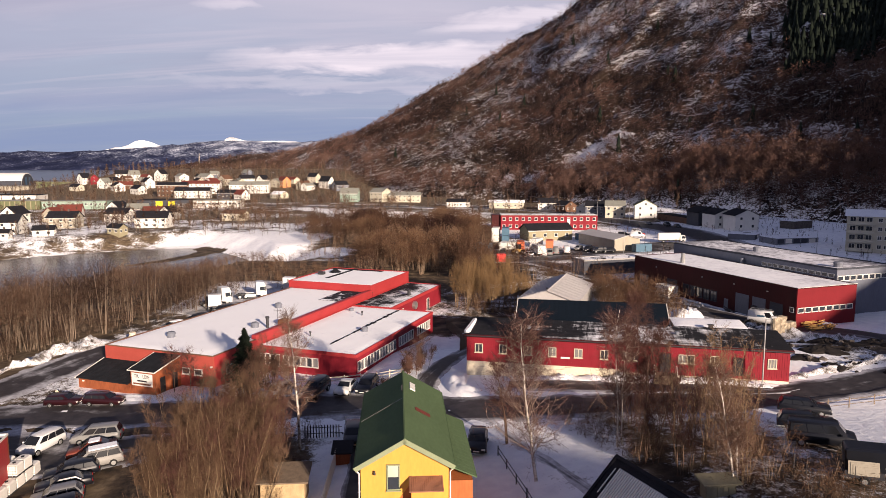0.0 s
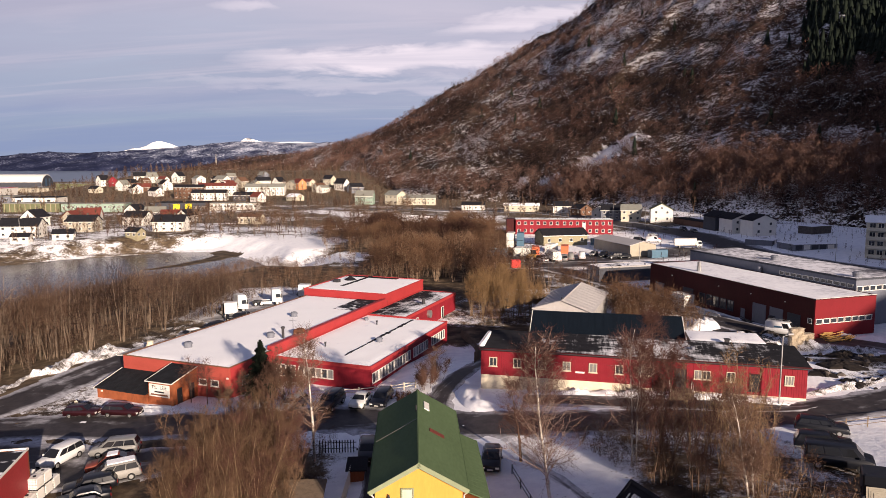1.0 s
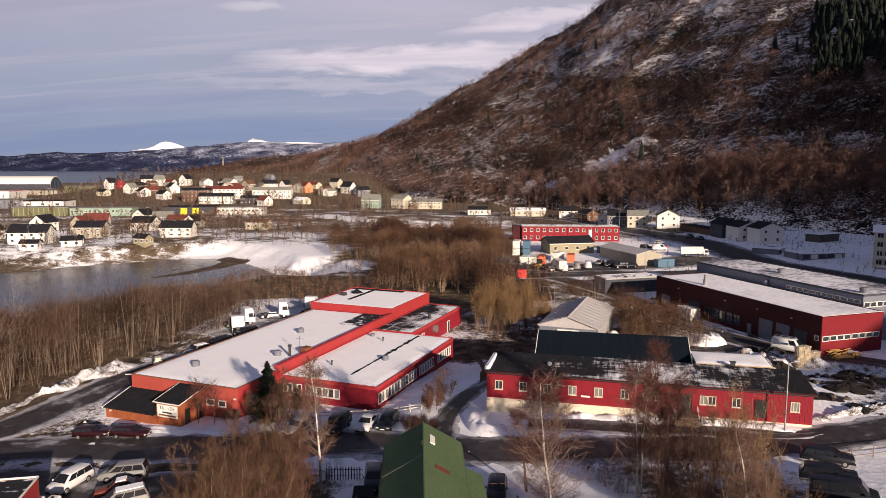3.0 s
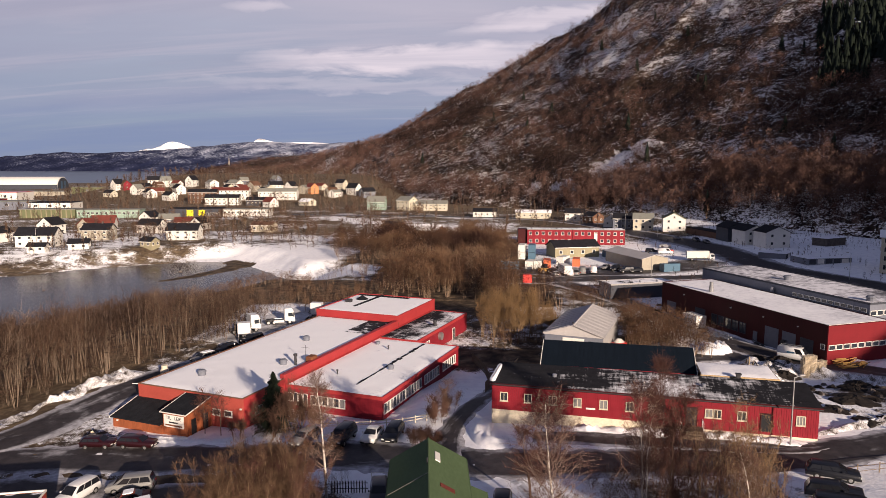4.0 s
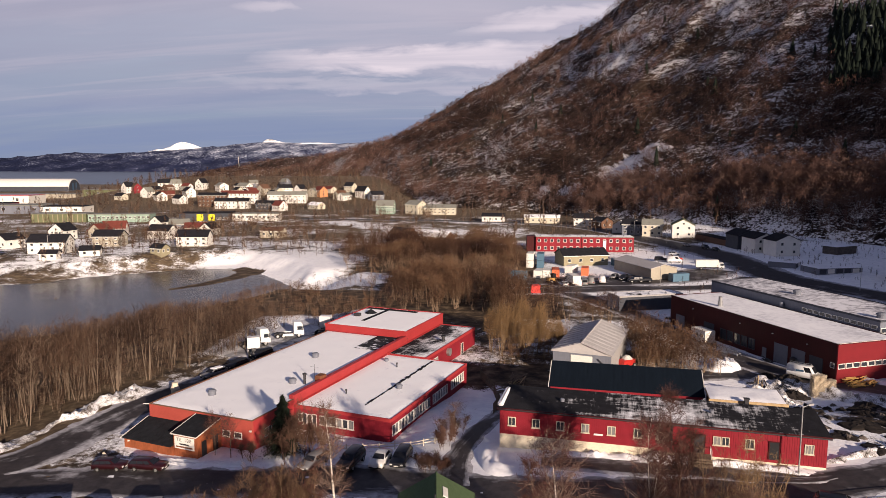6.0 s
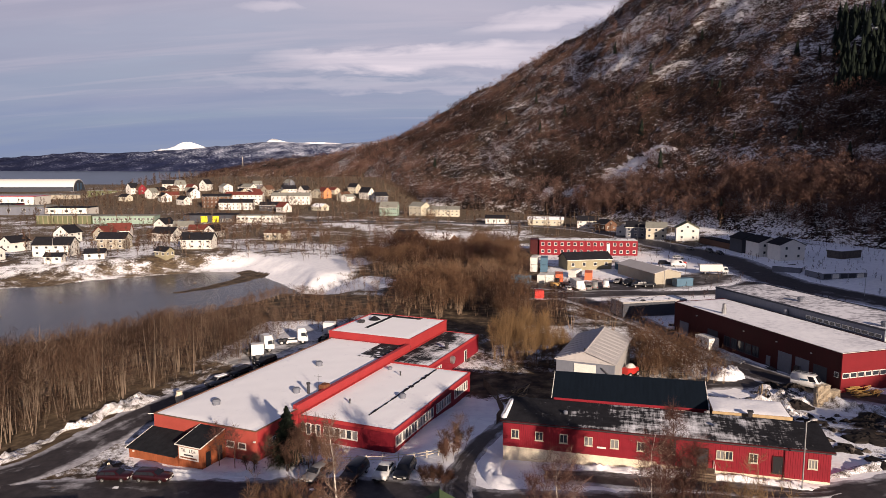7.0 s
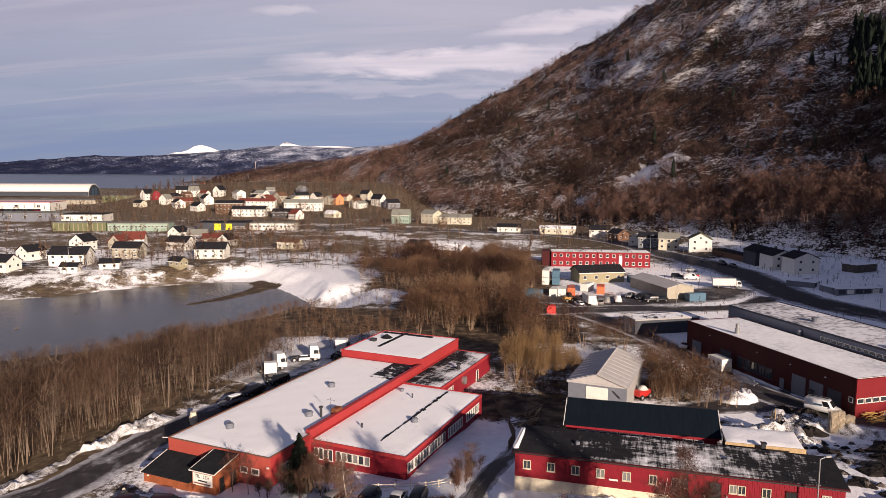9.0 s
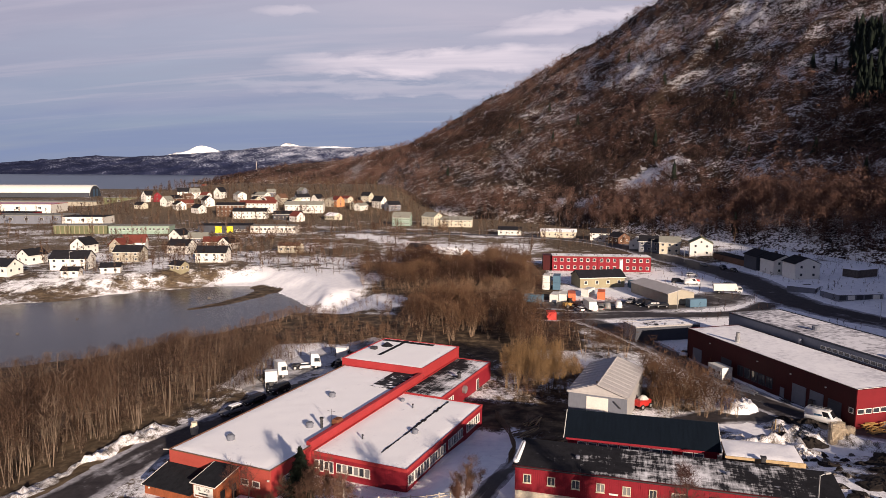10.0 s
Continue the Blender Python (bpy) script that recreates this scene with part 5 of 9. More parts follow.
def hall():
    root = thing("storage_hall", pose(13.5, 122.4, 0, 0, 0, -19.4), "pale metal storage hall with low gable and white roller door", "storage hall")
    W, L, e, r = 10.2, 19.6, 4.9, 6.6
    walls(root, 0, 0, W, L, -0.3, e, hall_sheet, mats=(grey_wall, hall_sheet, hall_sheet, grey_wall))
    for y in (0.0, L - 0.2):
        part("gable", Geo().prism([(0, e), (W, e), (W / 2, r - 0.05)], y, y + 0.2), hall_roof, root)
    part("gable_flashing", Geo().box(-0.2, -0.14, e - 0.25, W + 0.2, -0.02, e + 0.05), hall_roof, root)
    a = math.degrees(math.atan2(r - e, W / 2))
    n = math.hypot(r - e, W / 2) + 0.3
    part("roof", Geo().box(-0.3, -0.35, 0, n - 0.28, L + 0.3, 0.12, pose(0, 0, e - 0.05, 0, -a)), hall_roof, root, "pale snow-dusted roof slope")
    part("roof", Geo().box(-n + 0.28, -0.35, 0, 0.3, L + 0.3, 0.12, pose(W, 0, e - 0.05, 0, a)), hall_roof, root, "pale snow-dusted roof slope")
    for k in range(10):
        for s in (0, 1):
            m = pose(0, 0, e - 0.05, 0, -a) if s == 0 else pose(W, 0, e - 0.05, 0, a) @ pose(-n + 0.3, 0, 0)
            part("roof_seam", Geo().box(-0.25 if s == 0 else 0, 0.2 + k * 2.1, 0.122, n - 0.4, 0.3 + k * 2.1, 0.17, m), hall_roof, root)
    part("ridge_cap", Geo().tube((W / 2, -0.35, r + 0.06), (W / 2, L + 0.3, r + 0.06), 0.12, n=6), hall_roof, root)
    part("roller_door", Geo().box(3.2, -0.08, 0, 7.0, -0.003, 4.3), white_paint, root, "white roller door")
    for k in range(13):
        part("door_slat", Geo().box(3.25, -0.11, 0.2 + k * 0.31, 6.95, -0.083, 0.44 + k * 0.31), white_paint, root)
    part("stay", Geo().tube((8.0, -0.2, 4.0), (9.2, -0.2, 2.9), 0.1, n=6), dark_metal, root)
    roof_pipe(root, W / 2 - 0.2, 0.6, r - 0.1, 0.12, 0.5)


def workshop():
    root = thing("red_workshop", pose(61.9, 120.5, 0, 0, 0, 20.2), "long red workshop, shade in its wall colour, with snowy flat roof and window band", "workshop")
    W, L, H = 14.0, 47.3, 6.95
    # the end wall gets a lit red; red_dark paints shade on the other walls
    red_end = material("sunlit_red_end_wall", (0.16, 0.013, 0.017), 0.6, vary=0.15, scale=0.5)
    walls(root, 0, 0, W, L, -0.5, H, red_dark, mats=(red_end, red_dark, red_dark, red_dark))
    worn_snow = material("worn_roof_snow", (0.7, 0.7, 0.73), 0.8, scale=0.12, bump=0.3, bump_scale=2.0, stops=((0.34, (0.58, 0.58, 0.61)), (0.46, (0.78, 0.78, 0.80)), (0.6, (0.88, 0.88, 0.89))))
    snow_sheet(root, 0.15, 0.15, W - 0.15, L - 0.15, H - 0.02, worn_snow, 0.10, 1.0)
    rim(root, 0, 0, W, L, H + 0.02, red_dark, 0.15, 0.1, 0.04)
    part("flashing", Geo().box(-0.08, -0.08, H + 0.085, W + 0.08, 0.1, H + 0.14).box(-0.08, 0.1, H + 0.085, 0.1, L, H + 0.14), white_paint, root)
    for k in range(8):
        window(root, front(0.95 + k * 1.65, 2.55), 1.5, 0.95, bars=0, sill=False)
        window(root, left_side(1.0 + k * 0.0, 2.55, 0), 0.9, 0.95, bars=0, sill=False) if k == 0 else None
    for y, w, h, mt in ((4.5, 3.0, 3.6, grey_dark), (8.6, 3.2, 3.8, grey_wall), (12.8, 3.4, 3.8, grey_wall), (17.0, 1.1, 2.1, grey_wall), (33.5, 3.4, 3.4, grey_dark), (43.5, 3.2, 3.0, grey_wall)):
        d = part("roller_door", Geo().box(-w / 2, -0.06, 0, w / 2, -0.003, h), mt, root, at=left_side(y, 0, 0))
        for q in range(int(h / 0.5)):
            part("door_slat", Geo().box(-w / 2 + 0.05, -0.09, 0.06 + q * 0.5, w / 2 - 0.05, -0.062, 0.46 + q * 0.5), mt, d)
    for k in range(5):
        window(root, left_side(20.5 + k * 2.1, 0.9, 0), 1.8, 2.2, frame_mat=grey_dark, bars=1, sill=False)
    for y in (6.6, 15.0, 24.0, 39.0):
        part("lamp", Geo().box(-0.25, y - 0.12, 5.3, -0.003, y + 0.12, 5.45), white_paint, root)
    part("exhaust", Geo().tube((2.2, 33.0, H), (2.2, 33.0, H + 1.2), 0.5, n=10).tube((2.2, 33.0, H + 1.2), (2.2, 33.0, H + 2.2), 0.38, n=10), metal, root, "galvanised roof exhaust")
    root2 = thing("grey_workshop", pose(61.9, 120.5, 0, 0, 0, 20.2) @ pose(14.9, 5.0, 0), "long grey workshop behind the red one with snowy roof", "workshop")
    W2, L2, H2 = 15.0, 47.0, 9.0
    walls(root2, 0, 0, W2, L2, -0.5, H2 - 0.1, grey_wall)
    thin_snow = material("thin_grey_snow", (0.5, 0.5, 0.53), 0.8, scale=0.09, bump=0.3, bump_scale=2.0, stops=((0.38, (0.10, 0.10, 0.115)), (0.47, (0.40, 0.40, 0.43)), (0.56, (0.74, 0.74, 0.77))))
    snow_sheet(root2, 0.15, 0.15, W2 - 0.15, L2 - 0.15, H2 - 0.12, thin_snow, 0.10, 1.0)
    rim(root2, 0, 0, W2, L2, H2, grey_dark, 0.2, 0.3, 0.05)
    roof_vent(root2, 6.0, 26.0, H2, 0.9, 1.0)
    roof_vent(root2, 2.5, 2.0, H2, 0.9, 1.0)
    for k in range(9):
        window(root2, front(0.9 + k * 1.62, 6.6), 1.5, 1.0, bars=0, sill=False)
    for k in range(12):
        window(root2, left_side(1.2 + k * 1.5, 7.15, 0), 1.3, 0.8, bars=0, sill=False)
    roof_vent(root2, -0.45, 23.5, 7.1, 0.5, 1.0)
    root3 = thing("low_grey_store", pose(36.2, 178.2, 0, 0, 0, 18), "low grey store with flat pale roof", "store")
    # front's dark grey paints its shadow, left's pale sheet its sunlight
    walls(root3, 0, 0, 18.5, 6.2, -0.5, 3.9, grey_wall, mats=(grey_dark, grey_wall, grey_wall, hall_sheet))
    snow_sheet(root3, 0.1, 0.1, 18.4, 6.1, 3.9, roof_snow_half, 0.08)
    rim(root3, 0, 0, 18.5, 6.2, 3.95, hall_sheet, 0.2, 0.3, 0.05)
    for k in range(3):
        roof_vent(root3, 4 + k * 5, 1.0, 4.0, 0.3, 0.4)


def yellow_house():
    root = thing("yellow_house", pose(-2.45, 43.0, 3.2, 0, 0, 3.7), "yellow boarded house with a green sheet-metal gable roof", "house")
    w, L, e, r = 2.85, 14.7, 6.15, 7.95
    walls(root, -w, 0.35, w, L - 0.35, -0.8, e, yellow_wall, 0.22)
    a = math.degrees(math.atan2(r - e, 3.15))
    for y in (0.35, L - 0.57):
        part("gable", Geo().prism([(-w, e), (w, e), (0, e + w * (r - e) / 3.15)], y, y + 0.22), yellow_wall, root)
    n = math.hypot(r - e, 3.15) + 0.12
    left, right = pose(-3.2, 0, e - 0.06, 0, -a), pose(3.2, 0, e - 0.06, 0, a)
    part("roof", Geo().box(0, 0, 0, n, L, 0.08, left), green_roof, root, "green sheet roof slope")
    part("roof", Geo().box(-n, 0, 0, 0, L, 0.08, right), green_roof, root, "green sheet roof slope")
    for k in range(25):
        part("roof_rib", Geo().box(0, 0.28 + k * 0.585, 0.078, n - 0.05, 0.295 + k * 0.585, 0.082, left), green_roof, root)
        part("roof_rib", Geo().box(-n + 0.05, 0.28 + k * 0.585, 0.078, 0, 0.295 + k * 0.585, 0.082, right), green_roof, root)
    part("ridge_cap", Geo().tube((0, -0.02, r + 0.06), (0, L + 0.02, r + 0.06), 0.09, n=6), green_roof, root)
    barge = material("sage_barge_board", (0.22, 0.25, 0.15), 0.6, vary=0.12)
    part("barge_board", Geo().box(-0.05, -0.07, -0.20, n, -0.004, 0.11, left), barge, root)
    part("barge_board", Geo().box(-n, -0.07, -0.20, 0.05, -0.004, 0.11, right), barge, root)
    for sx in (-1, 1):
        part("gutter", Geo().tube((sx * 3.27, 0, e - 0.08), (sx * 3.27, L, e - 0.08), 0.06, n=6), green_roof, root)
        part("downpipe", Geo().tube((sx * 3.2, 0.05, e - 0.12), (sx * 2.95, 0.28, e - 0.5), 0.05, n=6).tube((sx * 2.95, 0.28, e - 0.5), (sx * 2.95, 0.28, -0.5), 0.05, n=6), white_paint, root)
    part("roof_hatch", Geo().chamfer(-3.15, 10.9, 0.08, -2.65, 12.6, 0.15, 0.03, right), white_paint, root, "white roof hatch")
    part("cable_clip", Geo().tube((-0.12, 9.7, r), (-0.12, 9.7, r + 0.5), 0.05, n=6), dark_metal, root)
    part("patch", Geo().box(-2.75, 6.6, 0.108, -1.5, 7.25, 0.122, right), red_roof, root, "red patch on the roof")
    part("roof_joint", Geo().box(0.1, 7.9, 0.108, n - 0.1, 7.97, 0.125, left), grey_roof, root)
    window(root, front(-0.75, 4.45, 0.35), 0.86, 1.75, pane_mat, barge, bars=0)
    part("blind", Geo().box(-1.08, 0.29, 5.35, -0.42, 0.305, 6.1), cream_paint, root)
    part("wall_lamp", Geo().tube((-1.95, 0.34, 5.7), (-1.95, 0.16, 5.75), 0.04, n=6).tube((-1.95, 0.14, 5.6), (-1.95, 0.14, 5.85), 0.08, 0.05, n=8), dark_metal, root)
    # balcony hood with a ribbed brown roof
    hood = part("porch", Geo().box(0.4, -0.9, -0.5, 2.3, 0.345, 5.0), yellow_wall, root, "yellow porch under a ribbed brown roof")
    hood_mat = material("brown_ribbed_sheet", (0.27, 0.13, 0.085), 0.6, vary=0.25, scale=1.2)
    pr = pose(0.25, -1.15, 4.95, 12)
    part("porch_roof", Geo().box(0, 0, 0, 2.2, 1.6, 0.07, pr), hood_mat, hood)
    for k in range(16):
        part("roof_rib", Geo().box(0.04 + k * 0.138, 0, 0.072, 0.10 + k * 0.138, 1.6, 0.10, pr), hood_mat, hood)
    part("porch_wall", Geo().prism([(-0.85, 3.2), (0.38, 3.2), (0.38, 4.85)], 0.30, 0.348), orange_wall, hood)
    rail = part("balcony_rail", Geo().box(-2.4, -1.2, 2.55, 0.2, -1.1, 2.65).box(-2.4, -1.2, 3.3, 0.2, -1.1, 3.4), white_paint, root)
    for k in range(9):
        part("baluster", Geo().box(-2.35 + k * 0.3, -1.18, 2.65, -2.25 + k * 0.3, -1.12, 3.3), white_paint, rail)
    # lean-to with its lower roof
    lean = part("lean_to", Geo().box(w + 0.003, 0.5, -0.5, 4.45, 9.8, 4.9), orange_wall, root, "orange boarded lean-to")
    ll = pose(3.1, 0.2, 5.95, 0, 24)
    part("lean_roof", Geo().box(0, 0, -0.06, 1.75, 10.0, 0.02, ll), green_roof, lean)
    for k in range(17):
        part("roof_rib", Geo().box(0, 0.2 + k * 0.585, 0.022, 1.7, 0.215 + k * 0.585, 0.028, ll), green_roof, lean)


def corrugated_shed():
    P = Vector((11.7, 45.1, 9.0))
    root = thing("corrugated_shed", pose(P.x, P.y, 0, 0, 0, -65.7), "dark shed with a ribbed pale metal roof", "shed")
    # x runs along the ridge, -y down the slope
    z0 = float(land(13, 43)) - 0.4
    walls(root, 0.3, -3.2, 9.7, -0.4, z0, 5.6, brown_wall)
    m = pose(0, 0, 9.0, 44)
    part("roof", Geo().box(0, -5.0, -0.14, 10, 0, -0.02, m), dark_roof, root)
    part("roof_sheet", Geo().box(0.75, -4.8, -0.018, 9.6, -0.45, 0.015, m), hall_roof, root, "pale ribbed metal sheet")
    for k in range(44):
        part("roof_rib", Geo().box(0.8 + k * 0.2, -4.8, 0.017, 0.91 + k * 0.2, -0.5, 0.07, m), white_paint, root)
    part("verge_board", Geo().box(-0.2, -5.1, -0.25, -0.003, 0.1, 0.1, m), dark_roof, root)
    part("ridge_board", Geo().box(-0.2, 0.003, -0.3, 10.2, 0.25, 0.08, m), dark_roof, root)
    part("flashing", Geo().box(0.42, -2.6, -0.017, 0.5, -0.6, 0.03, m), white_paint, root)


barrack()
back_barrack()
snow_deck()
hall()
workshop()
yellow_house()
corrugated_shed()


def corner_block():
    root = thing("red_garage", pose(-38.4, 59.4, 0, 0, 0, 12.5), "orange-red garage block with patchy snow on its roof", "garage")
    # right wall painted in the sunlit red
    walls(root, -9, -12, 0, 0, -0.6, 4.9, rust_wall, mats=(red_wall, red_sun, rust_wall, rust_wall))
    snow_sheet(root, -8.8, -11.8, -0.2, -0.2, 4.9, roof_snow_bits, 0.08)
    rim(root, -9, -12, 0, 0, 5.0, white_paint, 0.12, 0.12, 0.04)


corner_block()


# ---- storage yard and valley ----
def module_block(x, y, n, label):
    """A two-storey block of red site modules; n modules long."""
    root = thing("module_block", pose(x, y, 0, 0, 0, -1), label, "module building", "red module blocks")
    w = n * 2.75
    walls(root, 0, 0, w, 8.5, -0.3, 6.3, red_wall)
    part("roof", Geo().box(-0.15, -0.15, 6.3, w + 0.15, 8.65, 6.5), grey_roof, root)
    snow_sheet(root, 0, 0, w, 8.5, 6.5, roof_snow_half, 0.05)
    part("floor_band", Geo().box(-0.02, -0.06, 3.05, w + 0.02, -0.003, 3.2), red_wall, root)
    for k in range(n):
        for z in (0.95, 4.1):
            window(root, front(1.37 + k * 2.75, z), 1.25, 1.35, bars=0, frame_mat=white_paint)
    for k in range(n + 1):
        part("joint", Geo().box(k * 2.75 - 0.04, -0.05, 0, k * 2.75 + 0.04, -0.003, 3.04).box(k * 2.75 - 0.04, -0.05, 3.21, k * 2.75 + 0.04, -0.003, 6.29), red_wall, root)
    for k in range(0, n, 2):
        roof_pipe(root, 2 + k * 2.7, 3, 6.5, 0.1, 0.5)
    for z in (1.1, 4.2):
        window(root, left_side(3.5, z, 0), 1.2, 1.2, bars=0)
    return root


module_block(25.0, 302.0, 7, "two-storey block of red site modules with white windows")
b1 = bpy.data.objects["module_block"]
# same red as the block; red_dark puts the shade into its colour
part("end_stair", Geo().box(-3.9, 1.2, -0.3, -0.004, 8.3, 6.4), red_dark, b1, "shaded red stair end")
b2 = module_block(44.5, 301.6, 8, "two-storey block of red site modules with a white door frame")
part("stair_tower", Geo().box(9.0, -0.3, 0, 10.3, -0.07, 4.9), white_paint, b2)


def gable_house(name, m, w, d, e, r, wall, roof, label, category="house", cols=3, rows=1, chimney=True, side_cols=2, pane=None, snow=False):
    """A gabled house: w across its front (the eaves side), d deep, the ridge along x."""
    root = thing(name, m, label, category)
    walls(root, -w / 2, -d / 2, w / 2, d / 2, -1.5, e, wall, 0.2)
    for x in (-w / 2, w / 2 - 0.2):
        part("gable", Geo().prism([(-d / 2, e), (d / 2, e), (0, r - 0.05)], -0.2, 0, pose(x, 0, 0, 0, 0, 90)), wall, root)
    a = math.degrees(math.atan2(r - e, d / 2))
    n = math.hypot(r - e, d / 2) + 0.55
    k_ = 0.45 * math.sin(radians(a))
    part("roof", Geo().box(-w / 2 - 0.4, 0, 0, w / 2 + 0.4, n, 0.16, pose(0, -d / 2 - 0.45, e - k_, a)), roof, root, "roof slope")
    part("roof", Geo().box(-w / 2 - 0.4, 0, 0, w / 2 + 0.4, n, 0.16, pose(0, d / 2 + 0.45, e - k_, a, 0, 180)), roof, root, "roof slope")
    part("eaves_board", Geo().box(-w / 2 - 0.4, -d / 2 - 0.53, e - k_ - 0.12, w / 2 + 0.4, -d / 2 - 0.46, e - k_ + 0.12), white_paint, root)
    if chimney:
        part("chimney", Geo().box(w * 0.12, -0.35, r - 0.5, w * 0.12 + 0.6, 0.35, r + 0.8).box(w * 0.12 - 0.06, -0.42, r + 0.8, w * 0.12 + 0.66, 0.42, r + 0.92), rock_mat, root)
    sh = e / rows
    for q in range(rows):
        for c in range(cols):
            window(root, front(-w / 2 + w * (c + 0.5) / cols, q * sh + sh * 0.36, -d / 2), min(1.3, w / cols * 0.55), min(1.3, sh * 0.45), pane, bars=0)
        for c in range(side_cols):
            y = -d / 2 + d * (c + 0.5) / side_cols
            window(root, left_side(y, q * sh + sh * 0.36, -w / 2), 1.1, min(1.2, sh * 0.45), pane, bars=0)
            window(root, right_side(y, q * sh + sh * 0.36, w / 2), 1.1, min(1.2, sh * 0.45), pane, bars=0)
    if r - e > 2.2 and side_cols:
        window(root, left_side(0, e + 0.2, -w / 2), 0.9, 1.0, pane, bars=0)
        window(root, right_side(0, e + 0.2, w / 2), 0.9, 1.0, pane, bars=0)
    return root


def gz(x, y):
    return float(land(x, y))


def at_ground(x, y, turn=0.0):
    return pose(x, y, gz(x, y), 0, 0, turn)


gable_house("ochre_store", at_ground(39.0, 264.6, 15), 17.5, 9, 3.9, 6.0, ochre_wall, dark_roof, "ochre storage building with dark gable roof", "store", 4, 1, False, 0)
sh = gable_house("long_garage", at_ground(57.2, 241.6, 108), 24, 9.6, 3.7, 4.9, beige_wall, hall_roof, "long beige garage with pale roof and a wide door", "garage", 0, 1, False, 0)
part("garage_door", Geo().box(-1.9, -0.06, 0, 1.9, -0.003, 3.2), beige_wall, sh, at=left_side(0, 0, -12.0))
gable_house("white_house", at_ground(101.5, 352, 78), 10, 10.5, 6.2, 9.0, white_paint, green_wall, "white two-storey house with a green-grey roof", "house", 3, 2)
gable_house("white_house", at_ground(90, 366, -14), 10, 9, 5.8, 8.4, cream_paint, grey_roof, "cream house with a grey-brown roof", "house", 3, 2)
gable_house("white_house", at_ground(82, 377, -14), 10, 9, 5.6, 8.2, grey_wall, dark_roof, "grey-white house with a dark roof", "house", 3, 2)
gable_house("terrace_house", at_ground(117.5, 276, 96), 9.5, 9.5, 5.9, 8.0, white_paint, dark_roof, "white terrace house with dark roof and plain gable wall", "house", 3, 2)
gable_house("terrace_house", at_ground(114.0, 289, 96), 11, 9.0, 5.6, 7.6, white_paint, dark_roof, "white terrace house with dark roof", "house", 3, 2)
gable_house("terrace_house", at_ground(112.0, 302, 96), 11, 9.0, 5.6, 7.8, grey_dark, dark_roof, "grey terrace house with dark roof", "house", 3, 2)
cp = thing("carport", at_ground(108, 322, 100), "long dark open carport with flat roof", "carport")
part("roof", Geo().box(-14, -3, 2.6, 14, 3, 2.9), dark_roof, cp)
part("back_wall", Geo().box(-14, 2.7, 0, 14, 2.95, 2.6), brown_wall, cp)
for k in range(9):
    part("post", Geo().box(-13.9 + k * 3.45, -2.9, -0.3, -13.7 + k * 3.45, -2.7, 2.6), old_wood, cp)
st = thing("stone_store", at_ground(141, 279, 30), "low grey stone store under snow", "store")
walls(st, -6, -3, 6, 3, -0.5, 3.0, rock_mat)
snow_sheet(st, -6.2, -3.2, 6.2, 3.2, 3.0, snow_mat, 0.3)
for x, y, t, l in ((118, 236, 12, 16), (109, 249, 55, 8)):
    g = thing("garage_row", at_ground(x, y, t), "row of low concrete garages under snow", "garage")
    walls(g, -l / 2, -3, l / 2, 6, -0.6, 1.7, grey_wall)
    snow_sheet(g, -l / 2 - 0.3, -3.3, l / 2 + 0.3, 6.3, 1.7, snow_mat, 0.25)
    for k in range(int(l / 3)):
        part("garage_door", Geo().box(-l / 2 + 0.4 + k * 3, -3.07, 0, -l / 2 + 2.8 + k * 3, -3.003, 1.45), white_paint if k % 3 == 1 else grey_dark, g)


def apartment():
    root = thing("apartment_block", at_ground(126.0, 218.0, -30), "pale four-storey apartment block with long balconies", "apartment block")
    walls(root, 0, 0, 24, 12, -1.5, 11.0, cream_paint)
    part("roof", Geo().prism([(-0.6, 11.0), (12.6, 11.0), (6, 12.9)], -0.6, 24.6, pose(24, 0, 0, 0, 0, 90)), snow_mat, root, "snowed low roof")
    for q in range(4):
        z = 0.2 + q * 2.75
        for b in range(2):
            bx = 0.3 + b * 12
            bal = part("balcony", Geo().box(bx, -1.6, z, bx + 7.0, -0.003, z + 0.18).box(bx, -1.6, z + 0.18, bx + 7.0, -1.5, z + 1.1).box(bx, -1.5, z + 0.18, bx + 0.1, -0.003, z + 1.1).box(bx + 6.9, -1.5, z + 0.18, bx + 7.0, -0.003, z + 1.1), cream_paint, root)
            for k in range(3):
                window(root, front(bx + 1.3 + k * 2.2, z + 0.5), 1.7, 1.9, bars=1, sill=False)
            window(root, front(bx + 8.6, z + 0.9), 1.2, 1.3)
            window(root, front(bx + 10.4, z + 0.9), 1.2, 1.3)
        for k in range(3):
            window(root, left_side(2 + k * 4, z + 0.9, 0), 1.3, 1.3)


apartment()


